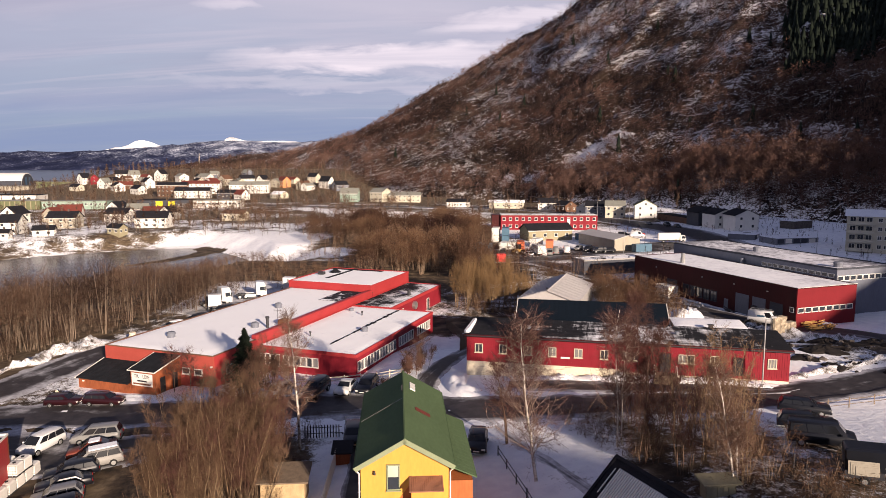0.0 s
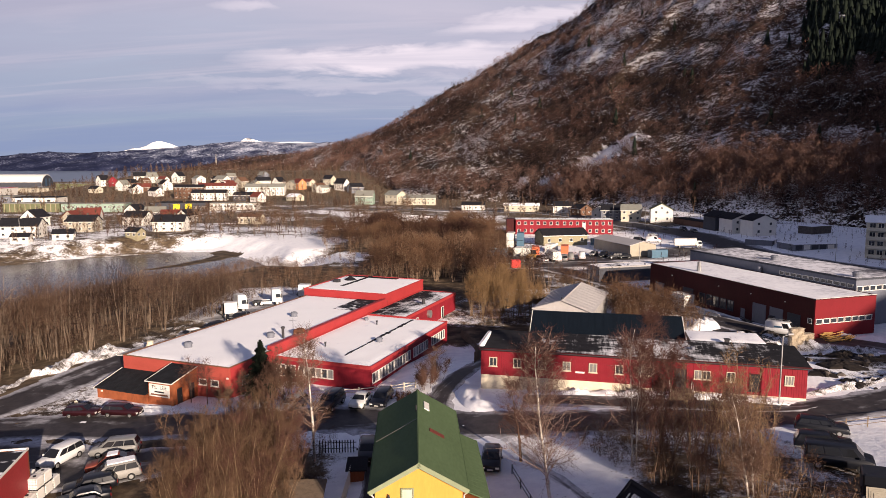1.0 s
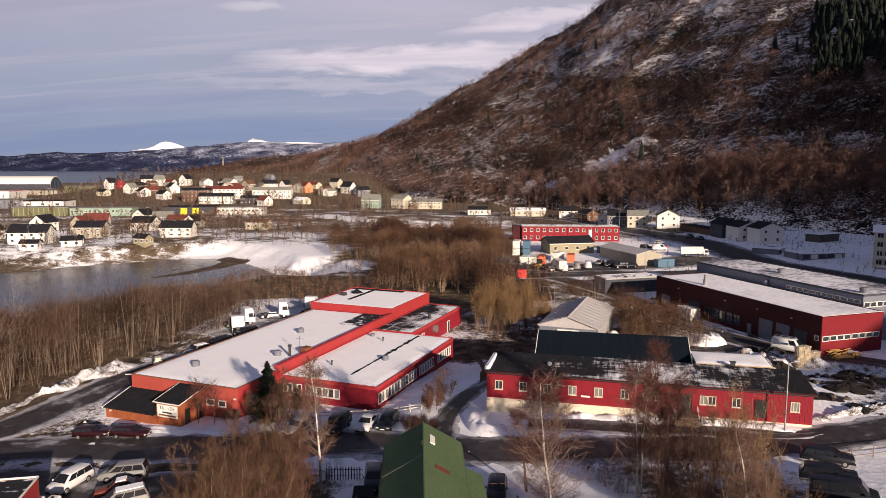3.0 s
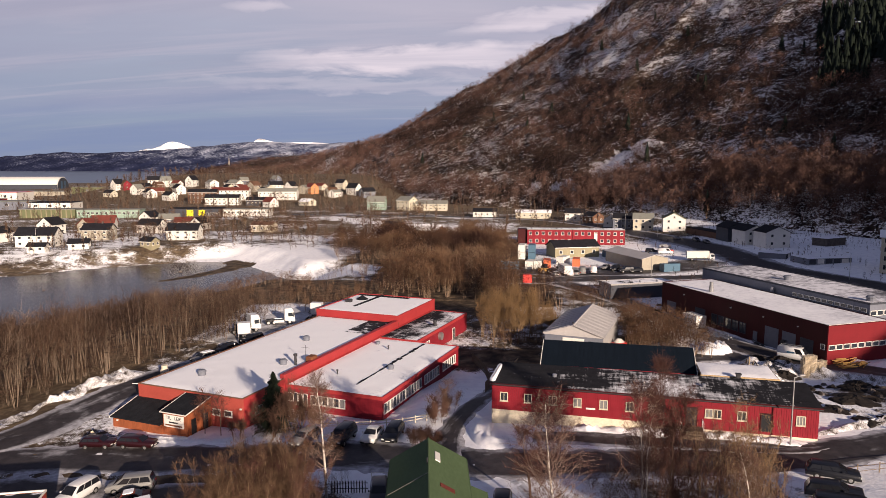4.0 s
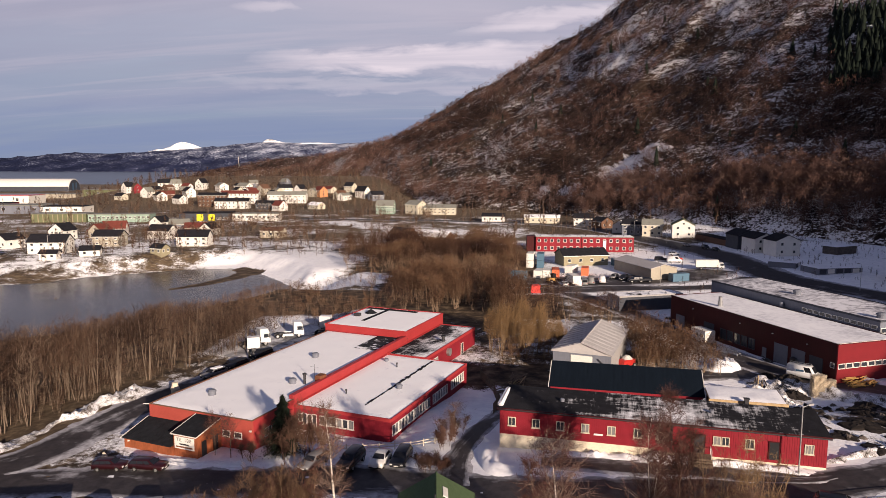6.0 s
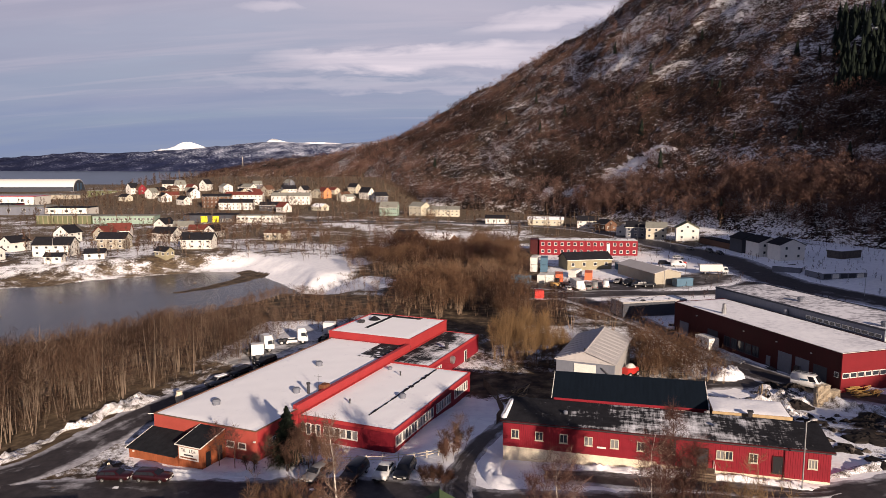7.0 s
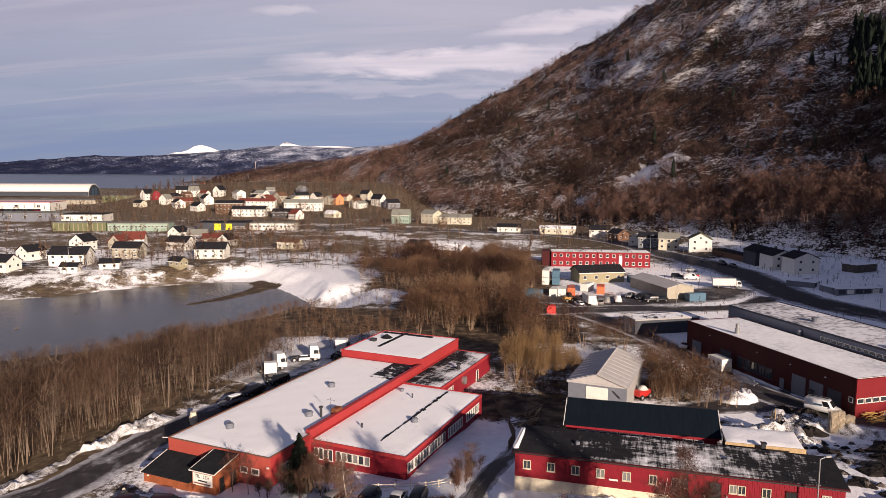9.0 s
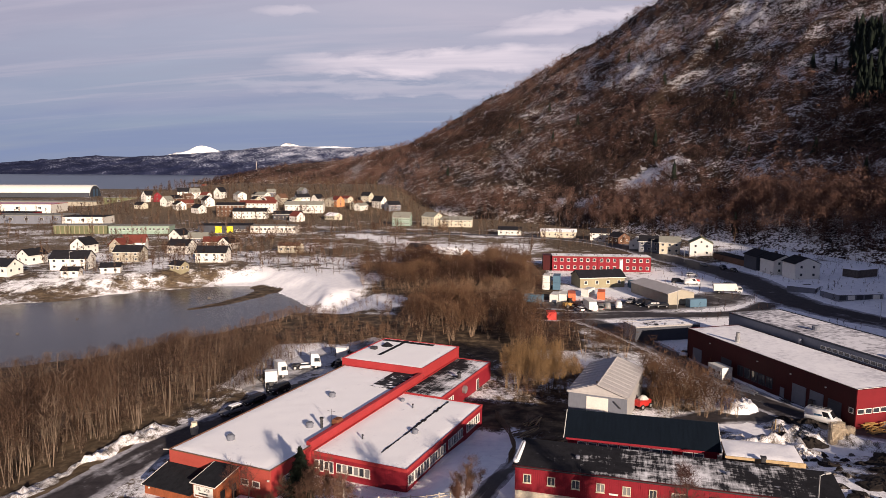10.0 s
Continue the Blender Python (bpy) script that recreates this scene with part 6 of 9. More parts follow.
# ---- vehicles ----
CAR_KINDS = {
    # length, width, height, side outline of the hull, cabin foot and top (x from, x to), belt height
    "hatch": (4.1, 1.72, 1.45, ((0.0, 0.32), (0.0, 0.72), (0.10, 0.80), (1.05, 0.93), (3.95, 0.98), (4.08, 0.80), (4.1, 0.34)), (0.95, 4.0), (1.65, 3.55), 0.93),
    "estate": (4.6, 1.78, 1.48, ((0.0, 0.32), (0.0, 0.72), (0.12, 0.82), (1.2, 0.95), (4.45, 1.0), (4.58, 0.80), (4.6, 0.34)), (1.1, 4.5), (1.85, 4.15), 0.95),
    "saloon": (4.5, 1.76, 1.42, ((0.0, 0.32), (0.0, 0.70), (0.12, 0.80), (1.25, 0.92), (3.7, 0.96), (4.45, 0.92), (4.5, 0.36)), (1.15, 3.85), (1.95, 3.15), 0.92),
    "suv": (4.7, 1.88, 1.82, ((0.0, 0.42), (0.0, 0.92), (0.12, 1.04), (1.15, 1.14), (4.6, 1.18), (4.68, 1.0), (4.7, 0.42)), (1.05, 4.64), (1.65, 4.35), 1.13),
    "minivan": (4.75, 1.86, 1.78, ((0.0, 0.34), (0.0, 0.78), (0.15, 0.92), (0.85, 1.08), (4.6, 1.10), (4.72, 0.86), (4.75, 0.36)), (0.78, 4.7), (1.75, 4.4), 1.06),
    "van": (5.0, 1.95, 2.05, ((0.0, 0.36), (0.0, 0.86), (0.12, 1.0), (0.75, 1.18), (4.92, 1.20), (4.97, 0.9), (5.0, 0.38)), (0.7, 4.98), (1.35, 4.9), 1.18),
    "cargo_van": (5.6, 2.0, 2.45, ((0.0, 0.38), (0.0, 0.90), (0.12, 1.05), (0.85, 1.28), (5.52, 1.30), (5.57, 0.9), (5.6, 0.4)), (0.8, 5.58), (1.55, 5.5), 1.28),
}


def wheel(parent, x, y, r, w=0.2):
    ty = part("tyre", Geo().tube((x, y - w / 2, r), (x, y + w / 2, r), r, n=14), rubber, parent)
    s = -1 if y < 0 else 1
    part("rim", Geo().tube((x, y + s * w * 0.45, r), (x, y + s * (w / 2 + 0.012), r), r * 0.62, r * 0.55, n=12), metal, ty)


def rounded(geo, mat, r):
    """The same solid with its edges rounded off."""
    me = geo.mesh("shell", mat)
    bm = bmesh.new()
    bm.from_mesh(me)
    bmesh.ops.bevel(bm, geom=list(bm.edges), offset=r, segments=2, affect="EDGES", clamp_overlap=True)
    bmesh.ops.recalc_face_normals(bm, faces=bm.faces)
    for f in bm.faces:
        f.smooth = True
    bm.to_mesh(me)
    bm.free()
    return me


def car(kind, m, paint_mat, label, name="car", snow=False, group="", rack=False):
    """A parked vehicle: x runs from its nose to its tail."""
    L, W, H, hull, foot, top, belt = CAR_KINDS[kind]
    root = thing(name, m @ pose(-L / 2, 0, 0), label, "van" if "van" in kind else "car", group)
    h = W / 2
    n = len(hull)
    v = []
    for y, lift in ((-h, 0), (-h * 0.90, 1), (h * 0.90, 1), (h, 0)):
        for x, z in hull:
            nose = 0.14 * (abs(y) > h * 0.95) * ((x < 0.2) - (x > L - 0.2))
            v.append((x + nose, y, z + (0.03 if lift and z > 0.6 else 0) - (0.05 if not lift and z > 0.85 else 0)))
    f = [(r * n + i, r * n + (i + 1) % n, (r + 1) * n + (i + 1) % n, (r + 1) * n + i) for r in range(3) for i in range(n)]
    f += [tuple(range(n)), tuple(range(4 * n - 1, 3 * n - 1, -1))]
    part("body", rounded(Geo().add(v, f), paint_mat, 0.09), None, root)
    # cabin: pillars and roof as one shell, glass set into its sides
    fx0, fx1 = foot
    tx0, tx1 = top
    b0, b1 = h * 0.93, h * 0.76
    zt = H
    cab = Geo().add([(fx0, -b0, belt), (fx1, -b0, belt), (fx1, b0, belt), (fx0, b0, belt), (tx0, -b1, zt - 0.05), (tx1, -b1, zt - 0.05), (tx1, b1, zt - 0.05), (tx0, b1, zt - 0.05),
                     (tx0 + 0.15, -b1 * 0.85, zt), (tx1 - 0.12, -b1 * 0.85, zt), (tx1 - 0.12, b1 * 0.85, zt), (tx0 + 0.15, b1 * 0.85, zt)],
                    [(0, 1, 5, 4), (1, 2, 6, 5), (2, 3, 7, 6), (3, 0, 4, 7), (4, 5, 9, 8), (5, 6, 10, 9), (6, 7, 11, 10), (7, 4, 8, 11), (8, 9, 10, 11)])
    part("cabin", rounded(cab, paint_mat, 0.07), None, root)

    def on_side(s, u0, u1, w0, w1):
        P = lambda u, w: Vector(((fx0 + (tx0 - fx0) * w) * (1 - u) + (fx1 + (tx1 - fx1) * w) * u, s * (b0 + (b1 - b0) * w + 0.012), belt + (zt - 0.05 - belt) * w))
        return [P(u0, w0), P(u1, w0), P(u1, w1), P(u0, w1)]

    def pane(pts):
        c = Vector((L / 2, 0, belt))
        inner = [p + (c - p).normalized() * 0.02 for p in pts]
        part("glass", Geo().add(pts + inner, [(0, 1, 2, 3), (7, 6, 5, 4), (0, 4, 5, 1), (1, 5, 6, 2), (2, 6, 7, 3), (3, 7, 4, 0)]), car_glass, root)

    last = 0.34 if kind == "cargo_van" else 0.97
    cuts = [0.08, 0.36, 0.66, last] if last > 0.5 else [0.08, last]
    for s in (-1, 1):
        for u0, u1 in zip(cuts, cuts[1:]):
            pane(on_side(s, u0 + 0.012, u1 - 0.012, 0.1, 0.86))
    for x_f, x_t, sg in ((fx0, tx0, -1), (fx1, tx1, 1)):
        if kind == "cargo_van" and sg == 1:
            continue
        q = lambda y, w: Vector((x_f + (x_t - x_f) * w + sg * 0.012, y * (b0 + (b1 - b0) * w), belt + (zt - 0.05 - belt) * w + 0.01))
        pane([q(-0.9, 0.08), q(0.9, 0.08), q(0.86, 0.92), q(-0.86, 0.92)])
    r = 0.36 if H > 1.6 else 0.31
    for x in (0.19 * L, 0.80 * L):
        for y in (-h + 0.09, h - 0.09):
            wheel(root, x, y, r)
    zl = hull[1][1] - 0.12
    for y in (-h * 0.72, h * 0.72):
        part("headlight", Geo().chamfer(-0.02, y - 0.17, zl - 0.08, 0.06, y + 0.17, zl + 0.08, 0.02), headlamp, root)
        part("tail_light", Geo().chamfer(L - 0.06, y - 0.12, zl - 0.02, L + 0.015, y + 0.12, zl + 0.22, 0.02), tail_red, root)
        part("mirror", Geo().chamfer(fx0 + 0.35, y / 0.72 * 1.0 + (0.02 if y > 0 else -0.16), belt + 0.02, fx0 + 0.5, y / 0.72 + (0.16 if y > 0 else -0.02), belt + 0.18, 0.02), paint_mat, root)
    part("bumper", Geo().chamfer(-0.05, -h * 0.86, 0.28, 0.1, h * 0.86, 0.46, 0.02), plastic_black, root)
    part("bumper", Geo().chamfer(L - 0.1, -h * 0.86, 0.30, L + 0.05, h * 0.86, 0.48, 0.02), plastic_black, root)
    part("number_plate", Geo().box(-0.065, -0.26, 0.4, -0.052, 0.26, 0.51), white_paint, root)
    if snow:
        part("snow_cover", Geo().chamfer(tx0 + 0.1, -b1 * 0.8, zt + 0.002, tx1 - 0.1, b1 * 0.8, zt + 0.09, 0.04), snow_mat, root)
    if rack:
        for x in np.linspace(tx0 + 0.3, tx1 - 0.3, 4):
            part("roof_rack", Geo().tube((x, -b1, zt + 0.16), (x, b1, zt + 0.16), 0.03, n=5), metal, root)
        for y in (-b1 * 0.8, b1 * 0.8):
            part("roof_rail", Geo().tube((tx0 + 0.2, y, zt + 0.2), (tx1 - 0.2, y, zt + 0.2), 0.035, n=5), metal, root)
    return root


def box_truck(m, label, body=None, box_mat=None, L=7.5, H=3.4):
    body, box_mat = body or car_white, box_mat or white_paint
    root = thing("box_truck", m @ pose(-L / 2, 0, 0), label, "truck", "box trucks")
    part("cab", Geo().prism([(0.0, 0.5), (0.0, 1.3), (0.25, 2.35), (0.45, 2.5), (1.75, 2.55), (1.75, 0.5)], -1.05, 1.05), body, root)
    part("windscreen", Geo().prism([(-0.02, 1.35), (0.22, 2.3), (0.26, 2.3), (0.03, 1.35)], -0.95, 0.95), pane_mat, root)
    for s in (-1, 1):
        part("side_window", Geo().prism([(0.25, 1.4), (0.45, 2.25), (1.4, 2.25), (1.4, 1.4)], s * 1.052, s * 1.07), pane_mat, root)
        part("headlight", Geo().box(-0.03, s * 0.75 - 0.18, 0.75, 0.03, s * 0.75 + 0.18, 0.95), headlamp, root)
        part("mirror", Geo().box(0.2, s * 1.2 - 0.08, 1.6, 0.3, s * 1.2 + 0.08, 2.1), plastic_black, root)
    part("grille", Geo().box(-0.04, -0.6, 0.7, -0.003, 0.6, 1.15), plastic_black, root)
    part("box", Geo().chamfer(1.9, -1.22, 0.95, L, 1.22, H, 0.03), box_mat, root)
    part("chassis", Geo().box(0.4, -0.5, 0.55, L - 0.2, 0.5, 0.94), dark_metal, root)
    for x in (0.95, L - 1.8):
        for y in (-0.95, 0.95):
            wheel(root, x, y, 0.45, 0.28)
    return root


def tractor(m, label, paint_mat, tall=3.5):
    root = thing("truck_tractor", m @ pose(-3, 0, 0), label, "truck", "truck tractors")
    part("cab", Geo().prism([(0.0, 0.6), (-0.05, 1.5), (0.15, 2.7), (0.55, tall), (2.1, tall), (2.1, 0.9)], -1.22, 1.22), paint_mat, root)
    part("windscreen", Geo().prism([(-0.05, 1.6), (0.12, 2.6), (0.16, 2.6), (0.0, 1.6)], -1.1, 1.1), pane_mat, root)
    for s in (-1, 1):
        part("side_window", Geo().prism([(0.3, 1.75), (0.4, 2.55), (1.35, 2.55), (1.35, 1.75)], s * 1.222, s * 1.245), pane_mat, root)
        part("mirror", Geo().box(0.1, s * 1.4 - 0.1, 1.7, 0.25, s * 1.4 + 0.1, 2.6), plastic_black, root)
        part("headlight", Geo().box(-0.06, s * 0.9 - 0.2, 0.85, 0.02, s * 0.9 + 0.2, 1.05), headlamp, root)
        part("side_skirt", Geo().box(2.2, s * 1.15 - 0.05, 0.5, 4.4, s * 1.15 + 0.05, 1.0), paint_mat, root)
    part("grille", Geo().box(-0.09, -0.7, 0.8, -0.052, 0.7, 1.45), plastic_black, root)
    part("chassis", Geo().box(0.6, -0.45, 0.6, 6.2, 0.45, 0.95), dark_metal, root)
    part("fifth_wheel", Geo().tube((4.8, 0, 0.95), (4.8, 0, 1.15), 0.5, n=10), dark_metal, root)
    for x in (1.0, 4.3, 5.5):
        for y in (-1.0, 1.0):
            wheel(root, x, y, 0.5, 0.3)


def gpose(x, y, turn, dz=0.0):
    """A pose on the ground that follows its fall along the heading."""
    c, s = math.cos(radians(turn)), math.sin(radians(turn))
    z0, z1 = gz(x - 1.5 * c, y - 1.5 * s), gz(x + 1.5 * c, y + 1.5 * s)
    return pose(x, y, max(gz(x, y), (z0 + z1) / 2) + 0.07 + dz) @ pose(0, 0, 0, 0, 0, turn) @ pose(0, 0, 0, 0, -math.degrees(math.atan2(z1 - z0, 3)), 0)


# in front of the rental shed
pale_silver = paint("pale_silver_car_paint", (0.58, 0.58, 0.56))
car("hatch", gpose(-45.3, 80.9, 178), car_maroon, "parked maroon hatchback on slushy asphalt")
car("estate", gpose(-40.4, 80.8, 174), car_maroon, "parked dark maroon estate car by the shed")
# left parking yard
car("minivan", gpose(-40.3, 67.5, 76), car_white, "white people carrier with dark windows, parked askew")
car("minivan", gpose(-35.4, 69.0, 12), car_silver, "old silver-grey minibus with side windows")
car_rust = paint("faded_red_paint", (0.16, 0.035, 0.02), 0.6)
car("saloon", gpose(-34.2, 65.6, 20), car_rust, "wrecked rusty red saloon car under snow", snow=True)
car("minivan", gpose(-32.4, 62.6, 28), paint("dirty_white_van_paint", (0.25, 0.24, 0.225), 0.6), "old dirty white van among scrapped cars", snow=True)
car("estate", gpose(-33.6, 60.6, 25), car_black, "dark scrapped estate car in a tight row")
car("saloon", gpose(-32.9, 58.0, 27), car_black, "black scrapped saloon in a tight row")
car("hatch", gpose(-32.2, 55.6, 22), car_grey, "dark grey scrapped hatchback")
car("estate", gpose(-31.4, 53.2, 25), car_black, "black scrapped estate car")
# by the red wing
car("saloon", gpose(-11.4, 79.9, 80), pale_silver, "silver saloon parked nose to the road")
car("estate", gpose(-8.9, 79.9, 80), car_black, "black estate car parked nose to the road")
car("suv", gpose(-14.9, 79.6, 74), car_black, "dark grey off-road car behind bare bushes")
car("estate", gpose(-19.6, 80.2, 68), car_grey, "grey estate car hidden behind bushes")
# round the yellow house
car("hatch", gpose(3.1, 60.4, 84), car_black, "small black car beside the lean-to")
pk = car("estate", gpose(-8.6, 64.6, 96), car_black, "black pickup beside the yellow house")
part("load_rack", Geo().tube((4.3, -0.8, 1.0), (4.3, -0.8, 1.7), 0.04, n=5).tube((4.3, 0.8, 1.0), (4.3, 0.8, 1.7), 0.04, n=5).tube((4.3, -0.8, 1.65), (4.3, 0.8, 1.65), 0.04, n=5), white_paint, pk)
# right-hand row
car("estate", gpose(34.9, 65.4, 158), car_black, "black estate in a row beside the snowy field")
car("estate", gpose(32.5, 60.4, 156), car_black, "black estate car with pale windows in a row")
car("van", gpose(30.9, 54.9, 156), car_black, "black van parked in a row beside a covered trailer")


def covered_trailer():
    root = thing("covered_trailer", gpose(31.6, 47.8, 156), "long black covered trailer with pale lettering", "trailer")
    part("body", Geo().chamfer(-2.6, -1.0, 0.5, 2.6, 1.0, 2.1, 0.12), car_black, root)
    letters(root, "BYG", 0.5, pose(-0.6, 1.02, 1.3, 0, 0, 180), hall_sheet)
    part("text_bar", Geo().box(-1.3, 1.004, 0.85, 0.1, 1.015, 0.95), hall_sheet, root)
    for x in (-0.8, 0.6):
        for y in (-0.95, 0.95):
            wheel(root, x, y, 0.33)
    part("drawbar", Geo().tube((-2.6, 0, 0.55), (-3.8, 0, 0.5), 0.06, n=6), dark_metal, root)
    ld = thing("open_trailer", gpose(29.7, 47.2, 156), "small trailer carrying pale boards", "trailer")
    part("bed", Geo().box(-1.2, -0.85, 0.5, 1.2, 0.85, 0.62), dark_metal, ld)
    part("side", Geo().box(-1.2, -0.85, 0.62, 1.2, -0.8, 1.0).box(-1.2, 0.8, 0.62, 1.2, 0.85, 1.0), dark_metal, ld)
    for k in range(4):
        part("board", Geo().box(-0.9, 0.86 + 0.03 * k, 0.75, 1.0 - 0.15 * k, 0.885 + 0.03 * k, 1.75 - 0.12 * k), beige_wall, ld)
    for y in (-0.9, 0.9):
        wheel(ld, 0, y, 0.32)


covered_trailer()
# trucks behind the works
tractor(gpose(-46.0, 139.5, 215), "white truck tractor half hidden by bare trees", car_white, 3.6)
tractor(gpose(-40.9, 147.5, 200), "white truck tractor parked in the slushy yard", car_white)
tractor(gpose(-44.2, 133.6, -70), "white truck tractor beside a box truck", car_white, 3.1)
tractor(gpose(-34.2, 151.5, -95), "white truck tractor facing the lane", car_white)
car("estate", gpose(-44.5, 124.5, 62), car_black, "black car parked along the works wall")
car("suv", gpose(-41.8, 131.0, 62), car_black, "black off-road car along the works wall")
car("estate", gpose(-46.6, 118.5, 62), car_grey, "dark car along the works wall", snow=True)
car("saloon", gpose(-34.6, 158.0, 30), car_black, "black car in the truck yard")
# storage yard
box_truck(gpose(29.6, 218.0, -80), "white box truck in the storage yard", L=8.5)
car("estate", gpose(26.6, 216.0, -75), car_white, "white car in the storage yard")
car("cargo_van", gpose(39.4, 222.0, -95), car_white, "white delivery van in the storage yard")
car("cargo_van", gpose(35.6, 220.0, -95), car_silver, "grey flatbed van in the storage yard")
car("cargo_van", gpose(31.1, 216.6, -92), car_white, "white delivery van in the storage yard")
car("van", gpose(33.3, 217.8, -95), car_silver, "grey van in a row of delivery vans")
car("estate", gpose(53.4, 224.6, 15), car_black, "black car by the long garage")
car("suv", gpose(86.5, 262.0, 172), car_black, "black car beside the valley road")
car("estate", gpose(80.6, 290.0, 165), car_white, "white car on the snowy lot")
car("suv", gpose(66.0, 246.5, 30), car_black, "black car at the yard's edge")
dg_ = thing("wheel_loader", at_ground(23.8, 221.5, 30), "yellow wheel loader in the storage yard", "loader")
part("body", Geo().chamfer(-1.8, -0.9, 0.7, 0.6, 0.9, 1.7, 0.12), frame_wood, dg_, "yellow engine cover")
part("cab", Geo().chamfer(-0.3, -0.7, 1.7, 0.9, 0.7, 3.0, 0.1), plastic_black, dg_)
part("boom", Geo().tube((0.8, -0.4, 1.5), (2.6, -0.4, 0.6), 0.12, n=6).tube((0.8, 0.4, 1.5), (2.6, 0.4, 0.6), 0.12, n=6), frame_wood, dg_)
part("bucket", Geo().prism([(2.5, 0.1), (3.4, 0.1), (2.6, 1.0)], -1.2, 1.2), dark_metal, dg_)
for x in (-1.1, 1.1):
    for y in (-0.95, 0.95):
        wheel(dg_, x, y, 0.65, 0.45)
box_truck(gpose(82.4, 251.0, 170), "white box truck beside the valley road", L=9.5)
car("cargo_van", gpose(75.2, 270.0, 175), car_white, "white van on the snowy lot")
car("estate", gpose(77.6, 276.0, 170), car_red, "red car on the snowy lot")
car("suv", gpose(71.0, 274.0, 170), car_black, "black car on the snowy lot")
car("suv", gpose(50.4, 224.2, 10), car_black, "black off-road car by the long garage")
car("suv", gpose(47.6, 228.2, 60), car_black, "black car by the storage yard")
car("estate", gpose(45.0, 231.2, 60), car_grey, "grey car by the storage yard")
car("suv", gpose(97.5, 304.0, 95), car_black, "black car parked below the terrace houses")
car("estate", gpose(99.5, 296.5, 95), car_black, "black car parked below the terrace houses")
car("saloon", gpose(93.0, 316.0, 100), car_grey, "dark car by the valley road")
car("suv", gpose(108.6, 251.0, 5), car_black, "black car on the snow by garages")
rv = car("cargo_van", gpose(57.6, 122.9, 140), car_white, "white workshop van with roof rack and logo", rack=True)
for k, s in enumerate((-1, 1)):
    part("logo_bar", Geo().box(2.6, s * 1.0 - 0.012, 1.45, 3.9, s * 1.0 + 0.012, 1.75), car_blue, rv)
car("saloon", gpose(45.5, 166.0, 60), car_white, "white car by the workshop wall")
car("saloon", gpose(49.3, 160.0, 110), car_red, "red car by the workshop wall")


# ---- containers and yard clutter ----
def container(m, mat, label, L=6.06, H=2.6, name="container"):
    root = thing(name, m, label, "container", "yard containers")
    part("body", Geo().box(-L / 2, -1.2, 0.1, L / 2, 1.2, H), mat, root)
    rib = Geo().box(-0.05, -0.03, 0.2, 0.05, 0.0, H - 0.1).mesh("rib", mat)
    for k in range(int(L / 0.3)):
        for s in (-1, 1):
            part("rib", rib, None, root, at=pose(-L / 2 + 0.2 + k * 0.3, s * 1.203, 0, 0, 0, 0 if s < 0 else 180))
    for x in (-L / 2 - 0.02, L / 2 - 0.1):
        for y in (-1.24, 1.12):
            part("corner_post", Geo().box(x, y, 0, x + 0.12, y + 0.12, H + 0.03), mat, root)
    return root


cont_white, cont_blue, cont_orange = paint("white_container", (0.66, 0.65, 0.60), 0.5), paint("blue_container", (0.07, 0.14, 0.20), 0.5), paint("orange_container", (0.60, 0.14, 0.06), 0.5)
container(at_ground(19.4, 256, 80), cont_white, "white container at the bottom of a stack")
container(at_ground(19.4, 256, 80) @ pose(0, 0, 2.65), cont_white, "white container stacked on another")
container(at_ground(23.0, 256, 82), cont_blue, "blue-grey container at the bottom of a stack")
container(at_ground(23.0, 256, 82) @ pose(0, 0, 2.65), cont_blue, "blue-grey container stacked on another")
container(at_ground(13.2, 229.5, -20), cont_blue, "blue container at the wood's edge")
container(at_ground(20.4, 232.5, 75), cont_white, "white container in the storage yard")
container(at_ground(23.2, 233.5, 80), cont_white, "white container in the storage yard")
container(at_ground(26.2, 235.0, 85), cont_orange, "orange container in the storage yard")
container(at_ground(32.6, 243, 60), cont_white, "white container beside the ochre store")
container(at_ground(36.6, 239, 80), cont_orange, "rust-red container beside the ochre store")
container(at_ground(16.9, 203.6, 5), paint("bright_red_skip", (0.72, 0.05, 0.04), 0.5), "bright red steel box by the road", 2.6, 2.4, "steel_box")
container(at_ground(65.0, 227.5, 20), cont_blue, "dark blue container by the long garage")
container(at_ground(53.0, 262, 10), cont_blue, "blue container by a white one")
sc = container(at_ground(48.3, 149.4, 110), cont_white, "white site cabin by the workshop", 4.6, 2.7, "site_cabin")
for x in (-1.5, 0.3, 1.8):
    window(sc, pose(x, 1.24, 1.2, 0, 0, 180), 0.8, 0.8, bars=0, sill=False)


def pallet_stack(x, y, n, turn, label):
    wood = frame_wood if "yellow" in label else pallet_wood
    root = thing("pallet_stack", at_ground(x, y, turn), label, "pallets", "pallet stacks")
    slat, block = Geo().box(-0.6, -0.05, 0, 0.6, 0.05, 0.025).mesh("slat", wood), Geo().box(-0.6, -0.05, 0.0, 0.6, 0.05, 0.055).mesh("bearer", wood)
    for k in range(n):
        for c in range(2):
            for y_ in (-0.36, 0, 0.36):
                part("bearer", block, None, root, at=pose(c * 1.3, y_, k * 0.15))
            for x_ in (-0.5, -0.25, 0, 0.25, 0.5):
                part("slat", slat, None, root, at=pose(c * 1.3 + x_, 0, k * 0.15 + 0.1, 0, 0, 90))


pallet_stack(55.0, 113.6, 24, 20, "tall stack of weathered wooden pallets on snow")
pallet_stack(57.2, 114.6, 16, 24, "stack of weathered wooden pallets on snow")
pallet_stack(48.8, 121.0, 4, 20, "low pallet stack beside the road")


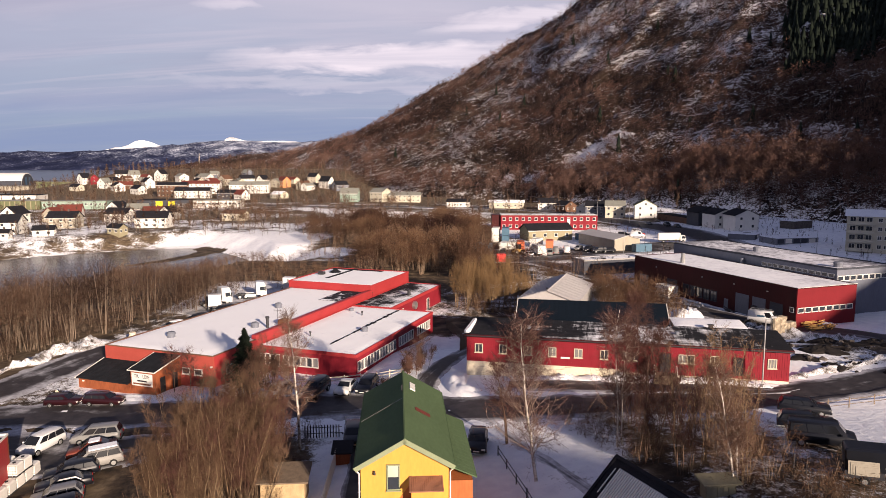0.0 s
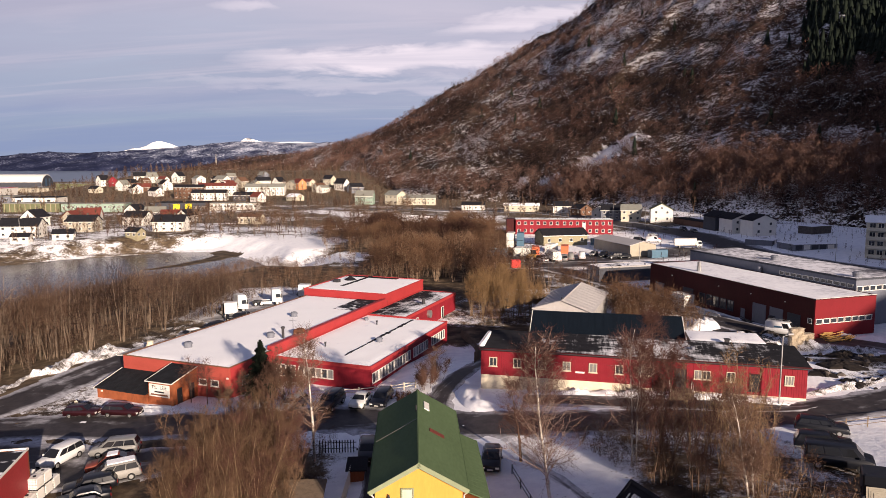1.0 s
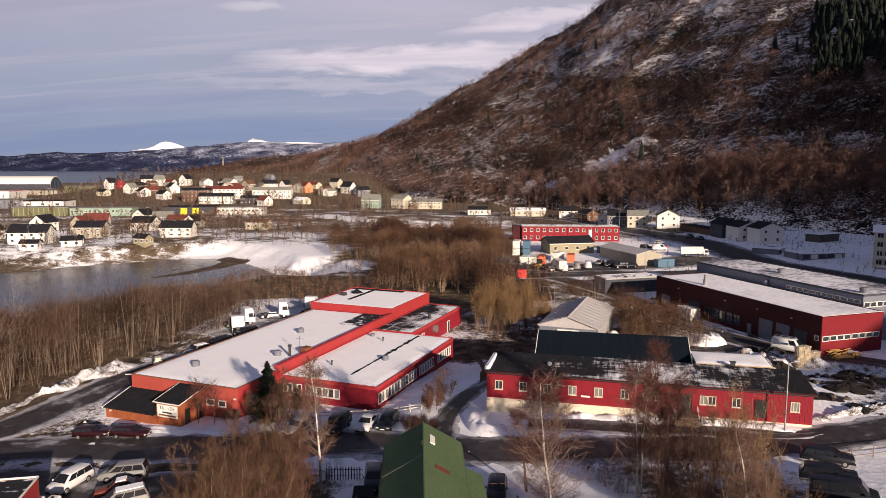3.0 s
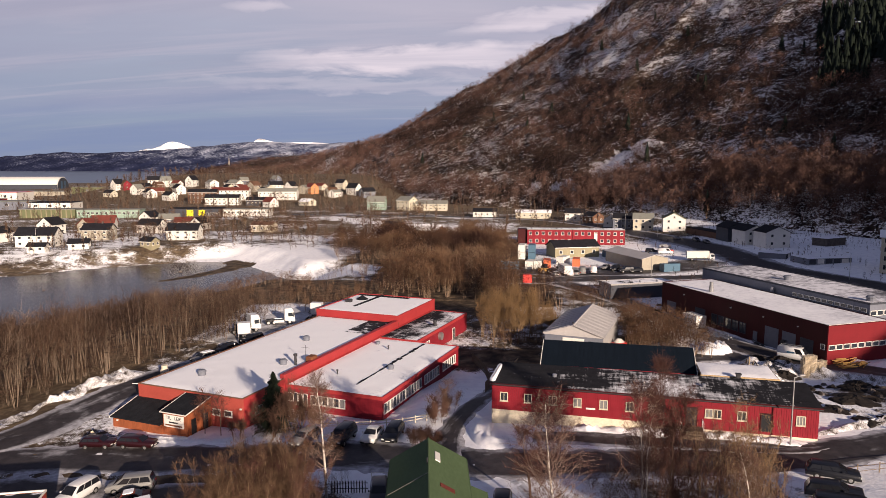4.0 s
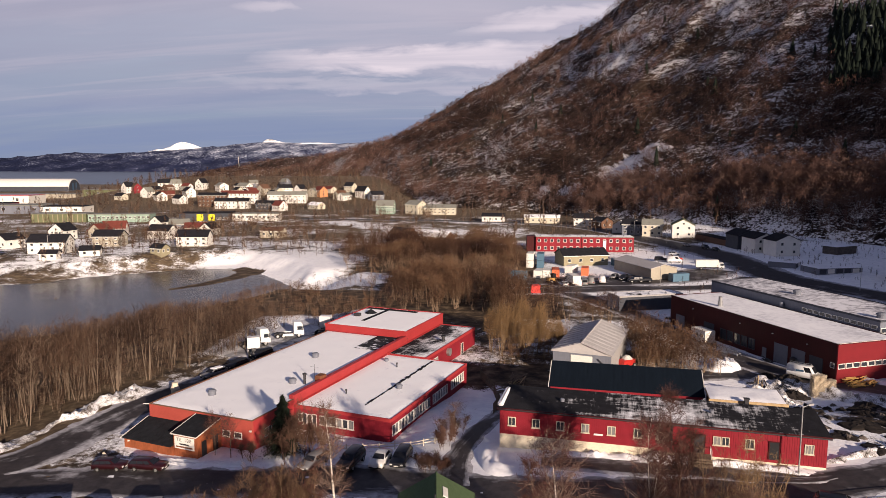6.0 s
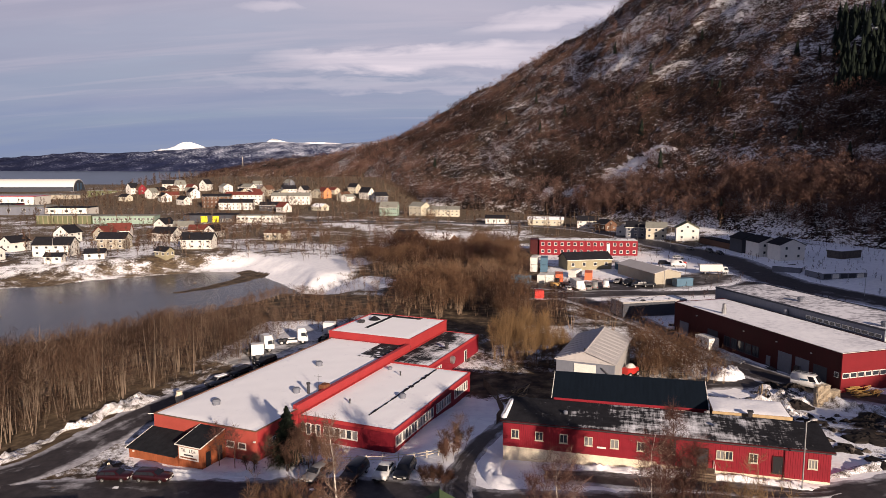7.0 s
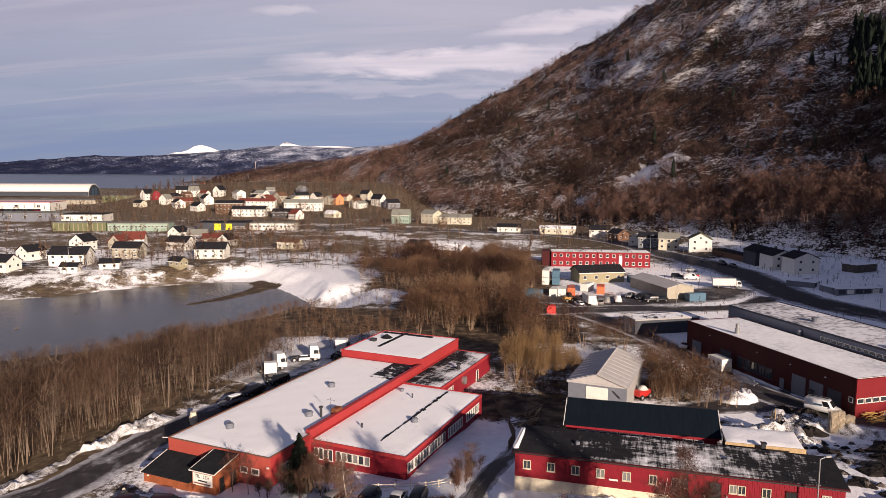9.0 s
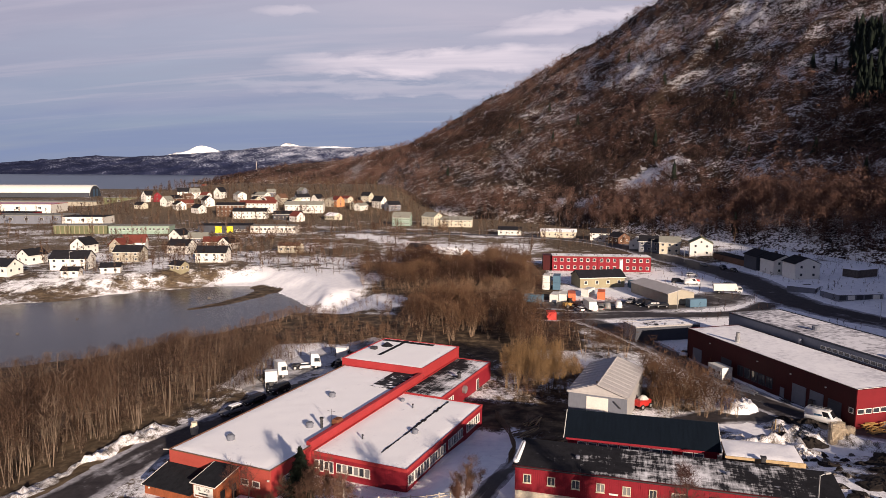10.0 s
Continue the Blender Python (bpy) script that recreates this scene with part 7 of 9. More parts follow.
def timber_pile(x, y, n, turn, label, length=5.0, seed=0, mat=None):
    r_ = random.Random(seed)
    root = thing("timber_pile", at_ground(x, y, turn), label, "timber")
    for k in range(n):
        a = r_.uniform(-0.35, 0.35)
        c = Vector((r_.uniform(-0.6, 0.6), r_.uniform(-1.4, 1.4), 0.1 + (0.8 + 0.02 * n) * k / n * r_.random()))
        d = Vector((math.cos(a), math.sin(a), r_.uniform(-0.06, 0.12))) * length * r_.uniform(0.35, 0.6)
        part("beam", Geo().tube(c - d, c + d, r_.uniform(0.06, 0.13), n=4), mat or (old_wood if k % 3 else raw_wood), root)


timber_pile(64.6, 119.8, 24, 18, "heap of yellow timber frames by the workshop", 2.4, 21, frame_wood)
timber_pile(67.4, 120.9, 20, 35, "heap of yellow timber frames by the workshop", 2.2, 22, frame_wood)
timber_pile(6.0, 113.0, 22, 50, "untidy pile of old timber and planks", 5, 1)
timber_pile(9.0, 109.0, 18, 35, "untidy pile of old timber and planks", 5, 2)
timber_pile(7.0, 118.5, 14, 65, "weathered boards leaning in the shade", 4, 3)
timber_pile(50.4, 140.5, 16, 110, "long steel sections lying along the lane", 6, 4, metal)
timber_pile(52.0, 117.6, 34, 100, "scrap and boards on a spoil heap", 4, 5, dark_metal)
timber_pile(48.6, 118.2, 26, 60, "tangled scrap metal and boards beside the pallets", 4, 12)
timber_pile(56.5, 134.0, 12, 110, "scrap metal at the workshop wall", 2.5, 6, dark_metal)
timber_pile(50.0, 157.0, 12, 110, "red and rusty gear at the workshop wall", 2.5, 7, rust)
timber_pile(31.2, 150.5, 9, 40, "old boards among bushes", 3, 8)

rr = random.Random(5)


def lump(x, y, r, h, mat, name, label, seed, n=22, m_=8):
    """A heap of earth or rubble: a lumpy, broken mound."""
    V = [(0, 0, h * 0.95)]
    rs = random.Random(seed)
    ph = [rs.uniform(0, 6.28) for _ in range(4)]
    for j in range(1, m_ + 1):
        for i in range(n):
            a = 2 * math.pi * i / n
            k_ = 1 + 0.22 * math.sin(3 * a + ph[0]) + 0.14 * math.sin(7 * a + ph[1]) + rs.uniform(-0.09, 0.09)
            q = j / m_
            V.append((math.cos(a) * r * q * k_, math.sin(a) * r * q * k_, h * (1 - q ** 1.6) * (1 + rs.uniform(-0.25, 0.25)) - (0.25 if j == m_ else 0)))
    F = [(0, 1 + i, 1 + (i + 1) % n) for i in range(n)]
    F += [(1 + (j - 1) * n + i, 1 + j * n + i, 1 + j * n + (i + 1) % n, 1 + (j - 1) * n + (i + 1) % n) for j in range(1, m_) for i in range(n)]
    me = bpy.data.meshes.new(name)
    me.from_pydata(V, [], F)
    me.materials.append(mat)
    ob = new(name, me)
    ob.matrix_basis = at_ground(x, y)
    return tagged(ob, label, "heap")


for k, (x, y, r, h, dark) in enumerate(((58.5, 104.0, 2.6, 0.9, 1), (55.0, 99.0, 2.0, 0.6, 1), (52.0, 93.0, 1.6, 0.4, 1), (62.5, 98.5, 1.5, 0.4, 1), (51.5, 113.0, 2.2, 1.1, 1), (48.0, 115.0, 2.0, 1.0, 1), (46.5, 96.5, 1.4, 0.4, 1), (48.8, 87.6, 2.7, 0.4, 1), (44.6, 84.3, 1.7, 0.22, 1), (46.6, 80.4, 1.7, 0.25, 1), (42.9, 87.6, 1.6, 0.3, 1), (54.2, 90.2, 1.8, 0.3, 1), (57.2, 91.2, 1.7, 0.3, 1), (54.6, 121.8, 2.4, 1.1, 1), (51.6, 123.6, 2.0, 0.8, 1),
                                        (41.5, 106.5, 4.5, 1.5, 0), (46.5, 104.5, 3.8, 1.2, 0), (37.5, 108.0, 3.6, 1.4, 0))):
    lump(x, y, r, h, earth_mat if dark else bank_mat, "earth_mound" if dark else "snow_heap", "dark heap of frozen earth on snow" if dark else "sunlit heap of snow and rubble", 30 + k)
for k in range(110):
    a, d = rr.uniform(0, 6.28), rr.uniform(0, 1) ** 0.6
    x, y = 52 + 12 * d * math.cos(a), 93 + 16 * d * math.sin(a)
    s = rr.uniform(0.12, 0.5)
    lump(x, y, s * 1.6, s, earth_mat if k % 3 else rock_mat, "rock", "dark stone lying in trodden snow", 100 + k, 9, 4)


def street_lamp(x, y, H, turn, label):
    root = thing("street_lamp", at_ground(x, y, turn), label, "lamp", "street lamps")
    part("pole", Geo().tube((0, 0, -0.3), (0, 0, H), 0.09, 0.06, n=8), metal, root)
    part("arm", Geo().tube((0, 0, H - 0.05), (0.9, 0, H + 0.15), 0.045, n=6), metal, root)
    part("lamp_head", Geo().chamfer(0.6, -0.16, H + 0.08, 1.35, 0.16, H + 0.24, 0.05), hall_sheet, root)


street_lamp(34.6, 73.6, 7.6, 20, "grey street lamp on a steel pole by the bend")
street_lamp(56.0, 215.5, 8, 90, "grey street lamp at the storage yard")
street_lamp(112.0, 208.5, 8, 180, "grey street lamp on the valley road")
street_lamp(88.0, 330.0, 9, 180, "tall street lamp on the valley road")
street_lamp(73.0, 331.0, 11, 0, "tall lighting mast by the red modules")
street_lamp(-178.0, 280.0, 8, 0, "street lamp by the lakeside houses")


def picket_fence(pts, h, mat, label, gap=0.28, name="picket_fence"):
    root = thing(name, pose(0, 0, 0), label, "fence")
    for a, b in zip(pts, pts[1:]):
        a, b = Vector(a), Vector(b)
        n_ = max(2, int((b - a).length / gap))
        za, zb = gz(*a), gz(*b)
        for q in (0.35, 0.8):
            part("rail", Geo().tube((a.x, a.y, za + h * q), (b.x, b.y, zb + h * q), 0.035, n=4), mat, root)
        for k in range(n_):
            p = a.lerp(b, k / n_)
            z = gz(*p)
            part("picket", Geo().box(p.x - 0.05, p.y - 0.05, z - 0.1, p.x + 0.05, p.y - 0.02, z + h), mat, root)


picket_fence([(-13.6, 66.4), (-9.9, 66.0)], 1.3, plastic_black, "dark picket fence at the garden's end")
picket_fence([(-9.6, 62.0), (-9.3, 52.0), (-9.0, 43.0)], 1.3, white_paint, "pale board fence beside the yellow house", 0.35, "garden_fence")
picket_fence([(4.8, 58.5), (6.3, 50.0), (7.6, 42.0)], 0.9, dark_metal, "low wire fence posts in a snowy garden", 2.5, "wire_fence")
picket_fence([(35.2, 65.6), (40.0, 66.7), (46.0, 68.4), (53.0, 71.5)], 1.1, old_wood, "post fence along the snowy field", 2.4, "field_fence")
picket_fence([(27.6, 62.0), (26.6, 56.0), (26.2, 50.0), (25.8, 44.0)], 1.1, dark_metal, "thin metal railing beside the parked cars", 1.6, "railing")
picket_fence([(2.4, 96.0), (3.6, 104.0), (2.8, 113.0), (0.5, 121.0)], 1.6, old_wood, "old board fence in the shade", 0.4, "board_fence")


def small_shed(x, y, turn, w, d, h, wall, roof, label):
    root = thing("garden_shed", at_ground(x, y, turn), label, "shed")
    walls(root, -w / 2, -d / 2, w / 2, d / 2, -0.4, h, wall, 0.12)
    part("roof", Geo().box(-w / 2 - 0.3, -d / 2 - 0.3, 0, w / 2 + 0.3, d / 2 + 0.4, 0.12, pose(0, 0, h + 0.12, 5)), roof, root)
    for k in range(int(w / 0.4)):
        part("board", Geo().box(-w / 2 + 0.04 + k * 0.4, -d / 2 - 0.03, 0, -w / 2 + 0.36 + k * 0.4, -d / 2 - 0.003, h - 0.1), wall, root)


small_shed(-12.6, 53.2, 4, 3.4, 2.6, 2.2, raw_wood, old_wood, "weathered timber garden shed beside the thicket")
small_shed(19.3, 46.8, 6, 2.2, 0.9, 0.9, ochre_wall, ochre_wall, "low ochre shed in the brushwood")
small_shed(-9.0, 60.2, 4, 1.3, 1.8, 1.0, rust_wall, dark_roof, "small red-brown shed beside the yellow house")


def tank(x, y, turn, label, level=0):
    root = thing("liquid_tank", at_ground(x, y, turn) @ pose(0, 0, 1.16 * level), label, "tank", "white tanks in cages")
    part("bottle", Geo().chamfer(-0.5, -0.6, 0.15, 0.5, 0.6, 1.1, 0.08), white_paint, root)
    part("pallet", Geo().box(-0.5, -0.6, 0, 0.5, 0.6, 0.14), dark_metal, root)
    for k in range(4):
        for s in (-1, 1):
            part("cage_bar", Geo().tube((-0.45 + k * 0.3, s * 0.62, 0.1), (-0.45 + k * 0.3, s * 0.62, 1.12), 0.015, n=4), metal, root)
        part("cage_hoop", Geo().box(-0.53, -0.64, 0.3 + 0.25 * k, 0.53, -0.615, 0.33 + 0.25 * k), metal, root)
    part("cap", Geo().tube((0, 0, 1.1), (0, 0, 1.16), 0.15, n=8), plastic_black, root)


for k in range(10):
    # two tiers along the garage, the upper one short of the ends
    x, y = -39.6 + 1.5 * (k % 2) + 0.02 * k, 62.0 - 1.32 * (k // 2)
    tank(x, y, 2 + 3 * math.sin(k * 2.1), "white plastic tank in a metal cage")
    if 2 <= k < 7:
        tank(x, y, 3 * math.sin(k * 1.3), "white plastic tank in a metal cage stacked on another", 1)
timber_pile(-35.0, 53.0, 14, 20, "red and white scrap beside the garage", 3, 9, rust)
urn = thing("salt_bin", at_ground(-49.2, 108.6, 0), "white round gate marker at the lane's edge", "bin")
part("shell", Geo().tube((0, 0, -0.1), (0, 0, 1.2), 0.5, 0.72, n=14).tube((0, 0, 1.2), (0, 0, 1.9), 0.72, 0.42, n=14).tube((0, 0, 1.9), (0, 0, 2.15), 0.5, 0.5, n=14), plinth, urn)
lump(-47.6, 83.6, 0.5, 1.0, plinth, "boulder", "pale boulder at the parking edge", 77)
mc = thing("tractor_machine", at_ground(27.8, 128.4, 40), "red machine under a white tarpaulin by the hall", "machine")
part("body", Geo().chamfer(-1.6, -0.9, 0.6, 1.6, 0.9, 1.7, 0.2), car_red, mc)
part("tarpaulin", Geo().tube((0.2, 0, 1.7), (0.2, 0, 2.3), 1.0, 0.4, n=10), white_paint, mc)
for x in (-1.1, 1.1):
    for y in (-0.9, 0.9):
        wheel(mc, x, y, 0.5, 0.3)
fl = thing("forklift", at_ground(58.6, 129.2, 30), "dark forklift at the workshop doors", "forklift")
part("body", Geo().chamfer(-1.0, -0.6, 0.3, 0.9, 0.6, 1.1, 0.15), dark_metal, fl)
part("cage", Geo().box(-0.7, -0.5, 1.1, -0.62, 0.5, 2.1).box(0.3, -0.5, 1.1, 0.38, 0.5, 2.1).box(-0.7, -0.5, 2.1, 0.38, 0.5, 2.18), dark_metal, fl)
part("mast", Geo().box(0.95, -0.4, 0.1, 1.05, -0.3, 2.6).box(0.95, 0.3, 0.1, 1.05, 0.4, 2.6), dark_metal, fl)
part("fork", Geo().box(1.05, -0.35, 0.12, 2.1, -0.25, 0.2).box(1.05, 0.25, 0.12, 2.1, 0.35, 0.2), dark_metal, fl)
for x in (-0.6, 0.6):
    for y in (-0.55, 0.55):
        wheel(fl, x, y, 0.3)
# stones in the lake
for k in range(16):
    x = rr.uniform(-190, -75)
    y = rr.uniform(165, 255)
    if float(lake_depth(x, y)) > 4:
        s = rr.uniform(0.2, 0.6)
        ob = lump(x, y, s * 1.4, s, rock_mat, "lake_stone", "dark stone standing out of the lake", 200 + k)
        ob.matrix_basis = pose(x, y, LAKE_Z - 0.05)


# ---- large far buildings ----
def shed_hall(name, x0, y0, x1, y1, depth, H, wall, roof, label, cols=0, pane=None):
    a = math.degrees(math.atan2(y1 - y0, x1 - x0))
    L = math.hypot(x1 - x0, y1 - y0)
    root = thing(name, pose(x0, y0, gz(x0, y0), 0, 0, a), label, "industrial hall")
    walls(root, 0, 0, L, depth, -2, H, wall)
    part("roof", Geo().box(-0.3, -0.3, H, L + 0.3, depth + 0.3, H + 0.3), roof, root)
    for k in range(cols):
        window(root, front((k + 0.5) * L / cols, H * 0.45), min(2.6, L / cols * 0.6), H * 0.3, pane, bars=1, sill=False)
    return root


gh = shed_hall("green_hall", -283, 430, -250, 434.8, 14, 5.2, green_wall, grey_roof, "olive-green ribbed hall beside the railway flats")
for k in range(11):
    part("buttress", Geo().box(1 + k * 3, -0.5, -1, 1.5 + k * 3, -0.003, 5.0), ochre_wall, gh)
shed_hall("green_hall", -249, 435, -211, 440.6, 12, 4.8, teal_wall, grey_roof, "long pale green office wing with window rows", 14)
wh = shed_hall("dark_warehouse", -194.5, 446, -162, 451.3, 16, 5.0, grey_dark, dark_roof, "dark grey warehouse with two yellow gates", 0)
yel = paint("yellow_gate", (0.85, 0.72, 0.02), 0.5)
for x in (11.2, 18.6):
    part("gate", Geo().box(x, -0.08, 0.4, x + 4.2, -0.003, 4.4), yel, wh, "bright yellow gate")
for k in range(5):
    window(wh, front(24.5 + k * 1.7, 1.0), 1.2, 1.6, bars=0)
shed_hall("white_warehouse", -161, 451.6, -131, 455, 12, 4.6, white_paint, grey_roof, "long white warehouse with window row", 11)
shed_hall("flat_store", -322, 500, -292, 504, 20, 5.5, white_paint, dark_roof, "white store with black flat roof", 3)
shed_hall("flat_store", -380, 500, -324, 506, 24, 6.0, grey_wall, grey_roof, "grey flat-roofed store beside the railway", 5)
shed_hall("red_store", -420, 520, -366, 526, 20, 6, red_wall, dark_roof, "red industrial hall with flat roof", 4)
shed_hall("white_store", -520, 594, -400, 606, 30, 8.5, white_paint, car_red, "white industrial hall with red roof trim", 6)
shed_hall("low_store", -560, 720, -430, 730, 24, 5, beige_wall, grey_roof, "low pale hall near the fjord", 4)
shed_hall("low_store", -425, 735, -380, 738, 24, 8, green_wall, grey_roof, "low green hall near the fjord", 4)


def hangar():
    root = thing("hangar", pose(-596, 1010, gz(-596, 1010) - 1, 0, 0, 8), "huge arched hangar with pale roof and dark open end", "hangar")
    R, n_ = 18, 18
    prof = [(R * 1.15 * math.cos(math.pi * k / n_), R * 1.0 * math.sin(math.pi * k / n_)) for k in range(n_ + 1)]
    shell = Geo().prism([(p[0], p[1]) for p in prof], 0, 330, pose(0, 0, 0, 0, 0, 90))
    part("shell", shell, white_paint, root, "pale arched roof")
    part("end_wall", Geo().prism([(p[0] * 0.93, p[1] * 0.93) for p in prof], -0.6, -0.003, pose(0, 0, 0, 0, 0, 90)), grey_dark, root, "dark end wall")
    part("side_band", Geo().box(-330, -21.2, 0, 0, -19.6, 7), grey_dark, root)
    part("door_leaf", Geo().box(0.62, -8, 0, 0.8, -3, 12).box(0.62, 3, 0, 0.8, 8, 12), car_blue, root)


hangar()
mast = thing("lattice_mast", pose(*[float(v) for v in mountain_point(np.array([0.93]), np.array([0.75]))[0]]), "slim pale lattice mast on the wooded ridge", "mast")
part("lattice", Geo().tube((-2, -2, -2), (0, 0, 30), 0.5, 0.3, n=4).tube((2, -2, -2), (0, 0, 30), 0.5, 0.3, n=4).tube((0, 2, -2), (0, 0, 30), 0.5, 0.3, n=4), cream_paint, mast)


# ---- houses across the lake and in the far town ----
gable_house("house", at_ground(-180.6, 286.4, 6), 15.5, 8.5, 4.8, 7.8, white_paint, dark_roof, "white lakeside house with black roof", "house", 4, 2, True, 2)
gable_house("house", at_ground(-206.8, 338.2, 80), 9.0, 9.0, 4.5, 8.0, white_paint, dark_roof, "white house with a black cross gable", "house", 2, 2, True, 2)
gable_house("house", at_ground(-168.9, 312.6, 4), 12.4, 8.5, 4.6, 7.2, beige_wall, dark_roof, "beige two-storey house with dark roof", "house", 3, 2, True, 2)
gable_house("house", at_ground(-170.4, 269.1, 10), 6.5, 5.0, 2.3, 3.6, white_paint, dark_roof, "small white garage with dark roof", "house", 2, 1, True, 2)
gable_house("house", at_ground(-158.6, 277.8, 20), 7.5, 6.0, 2.4, 4.0, white_paint, dark_roof, "small white garage with dark roof", "house", 2, 1, True, 2)
gable_house("house", at_ground(-208.7, 300.7, 70), 9.0, 8.1, 4.0, 6.6, white_paint, dark_roof, "white house with broad dark roof", "house", 2, 1, True, 2)
gable_house("house", at_ground(-198.7, 269.8, -10), 8.6, 8.0, 3.8, 6.5, white_paint, dark_roof, "white house with dark roof near the shore", "house", 2, 1, True, 2)
gable_house("house", at_ground(-189.7, 356.4, 15), 11.4, 8.0, 4.0, 7.6, white_paint, red_roof, "white house with brick-red roof", "house", 3, 1, True, 2)
gable_house("house", at_ground(-191.8, 346.0, 80), 9.0, 7.2, 4.0, 7.0, beige_wall, red_roof, "beige house with red roof", "house", 2, 1, True, 2)
gable_house("house", at_ground(-159.2, 345.2, -12), 12.1, 8.0, 4.0, 6.8, white_paint, dark_roof, "white house with dark roof among trees", "house", 3, 1, True, 2)
gable_house("house", at_ground(-184.8, 398.3, 75), 9.0, 8.3, 3.8, 7.0, white_paint, dark_roof, "white gabled house with black roof", "house", 2, 1, True, 2)
gable_house("house", at_ground(-166.5, 382.8, 15), 10.4, 8.0, 4.0, 6.6, grey_wall, grey_roof, "grey house with grey roof", "house", 3, 1, True, 2)
gable_house("house", at_ground(-151.4, 368.2, 12), 10.6, 8.0, 3.6, 6.0, brown_wall, red_roof, "brown house with dull red roof", "house", 3, 1, True, 2)
gable_house("house", at_ground(-142.2, 363.8, 80), 9.0, 7.0, 3.5, 6.4, white_paint, dark_roof, "small white gabled house", "house", 2, 1, True, 2)
gable_house("house", at_ground(-130.3, 314.9, 5), 14.0, 8.5, 4.4, 7.2, white_paint, dark_roof, "white two-storey house with black roof by the lake", "house", 4, 2, True, 2)
gable_house("house", at_ground(-133.7, 286.9, -20), 6.0, 5.0, 2.6, 4.2, ochre_wall, dark_roof, "ochre boathouse with dark roof", "house", 2, 1, True, 2)
gable_house("house", at_ground(-104.7, 353.1, -6), 11.3, 7.0, 3.6, 5.0, cream_paint, brown_wall, "pale low house half hidden by trees", "house", 3, 1, True, 2)
gable_house("house", at_ground(-20.1, 332.9, -30), 15.9, 9.0, 3.4, 5.6, brown_wall, roof_snow_half, "low brown house with snowy roof", "house", 4, 1, True, 2)
gable_house("house", at_ground(-38.0, 352.4, -28), 10.1, 9.0, 3.0, 5.4, brown_wall, dark_roof, "low brown house with dark roof", "house", 3, 1, True, 2)
gable_house("house", at_ground(10.1, 461.3, -4), 14.7, 9.0, 3.4, 5.4, white_paint, dark_roof, "low white house with dark roof", "house", 4, 1, False, 1)
gable_house("house", at_ground(41.0, 451.9, -6), 22.3, 10.0, 3.8, 5.2, cream_paint, roof_snow_half, "long pale store with snowy roof", "house", 6, 1, False, 1)
gable_house("house", at_ground(64.9, 434.9, -8), 11.8, 9.0, 4.4, 7.0, white_paint, dark_roof, "white house with dark hipped roof", "house", 3, 2, False, 1)
gable_house("house", at_ground(73.1, 416.5, -60), 9.0, 8.6, 4.0, 6.4, brown_wall, dark_roof, "brown house with dark roof", "house", 2, 1, True, 2)
gable_house("house", at_ground(78.9, 388.2, 70), 9.0, 8.7, 4.2, 6.6, white_paint, roof_snow_half, "white house with snowy gable", "house", 2, 1, True, 2)
gable_house("house", at_ground(-69.3, 523.6, -2), 13.0, 12.0, 6.1, 9.9, teal_wall, grey_roof, "pale green hall with grey roof", "house", 8, 2, False, 1)
gable_house("house", at_ground(-46.4, 521.9, -38), 12.5, 10.0, 7.3, 10.1, cream_paint, grey_roof, "cream two-storey house with grey roof", "house", 3, 2, False, 1)
gable_house("house", at_ground(-28.2, 521.5, -2), 23.3, 11.0, 5.0, 7.2, cream_paint, grey_roof, "cream hall with grey roof and green gable", "house", 7, 2, False, 1)
gable_house("house", at_ground(-228.8, 595.8, 8), 23.8, 10.0, 9.8, 12.0, brown_wall, dark_roof, "brown four-storey terrace with balconies", "house", 7, 3, False, 1)
gable_house("house", at_ground(-213.0, 620.7, 5), 32.8, 10.0, 8.5, 11.0, white_paint, red_roof, "long white terrace with red roof", "house", 9, 3, False, 1)
gable_house("house", at_ground(-204.9, 576.7, 6), 27.7, 9.0, 6.1, 8.8, white_paint, dark_roof, "white terrace with dark roof", "house", 8, 2, False, 1)
gable_house("house", at_ground(-171.0, 623.1, 3), 34.0, 10.0, 7.3, 10.1, white_paint, grey_roof, "long white terrace with grey roof", "house", 9, 2, False, 1)
gable_house("house", at_ground(-170.9, 570.3, 3), 22.8, 9.0, 4.9, 7.3, grey_dark, dark_roof, "dark terrace with flat roof", "house", 7, 1, False, 1)
gable_house("house", at_ground(-158.9, 554.9, -38), 9.8, 8.0, 4.4, 7.9, white_paint, red_roof, "small white house with red roof", "house", 3, 1, False, 1)
gable_house("house", at_ground(-228.2, 677.4, -28), 13.0, 9.0, 6.1, 9.1, white_paint, grey_roof, "white house with pale roof", "house", 6, 2, False, 1)
gable_house("house", at_ground(-206.6, 667.9, 60), 9.0, 9.0, 5.6, 9.4, beige_wall, brown_wall, "beige gabled house in the town", "house", 2, 2, False, 1)
gable_house("house", at_ground(-253.1, 682.9, -50), 13.0, 9.0, 5.6, 8.3, white_paint, grey_roof, "long white house with pale roof", "house", 6, 2, False, 1)
gable_house("house", at_ground(-276.9, 692.2, 70), 9.0, 9.0, 6.1, 10.5, white_paint, dark_roof, "tall white gabled house", "house", 2, 2, False, 1)
gable_house("house", at_ground(-273.5, 652.3, -50), 13.0, 9.0, 5.6, 9.4, white_paint, dark_roof, "white house with dark roof", "house", 4, 2, False, 1)
gable_house("house", at_ground(-304.0, 693.5, 40), 9.0, 9.0, 5.6, 9.7, white_paint, grey_roof, "white house with grey roof", "house", 2, 2, False, 1)
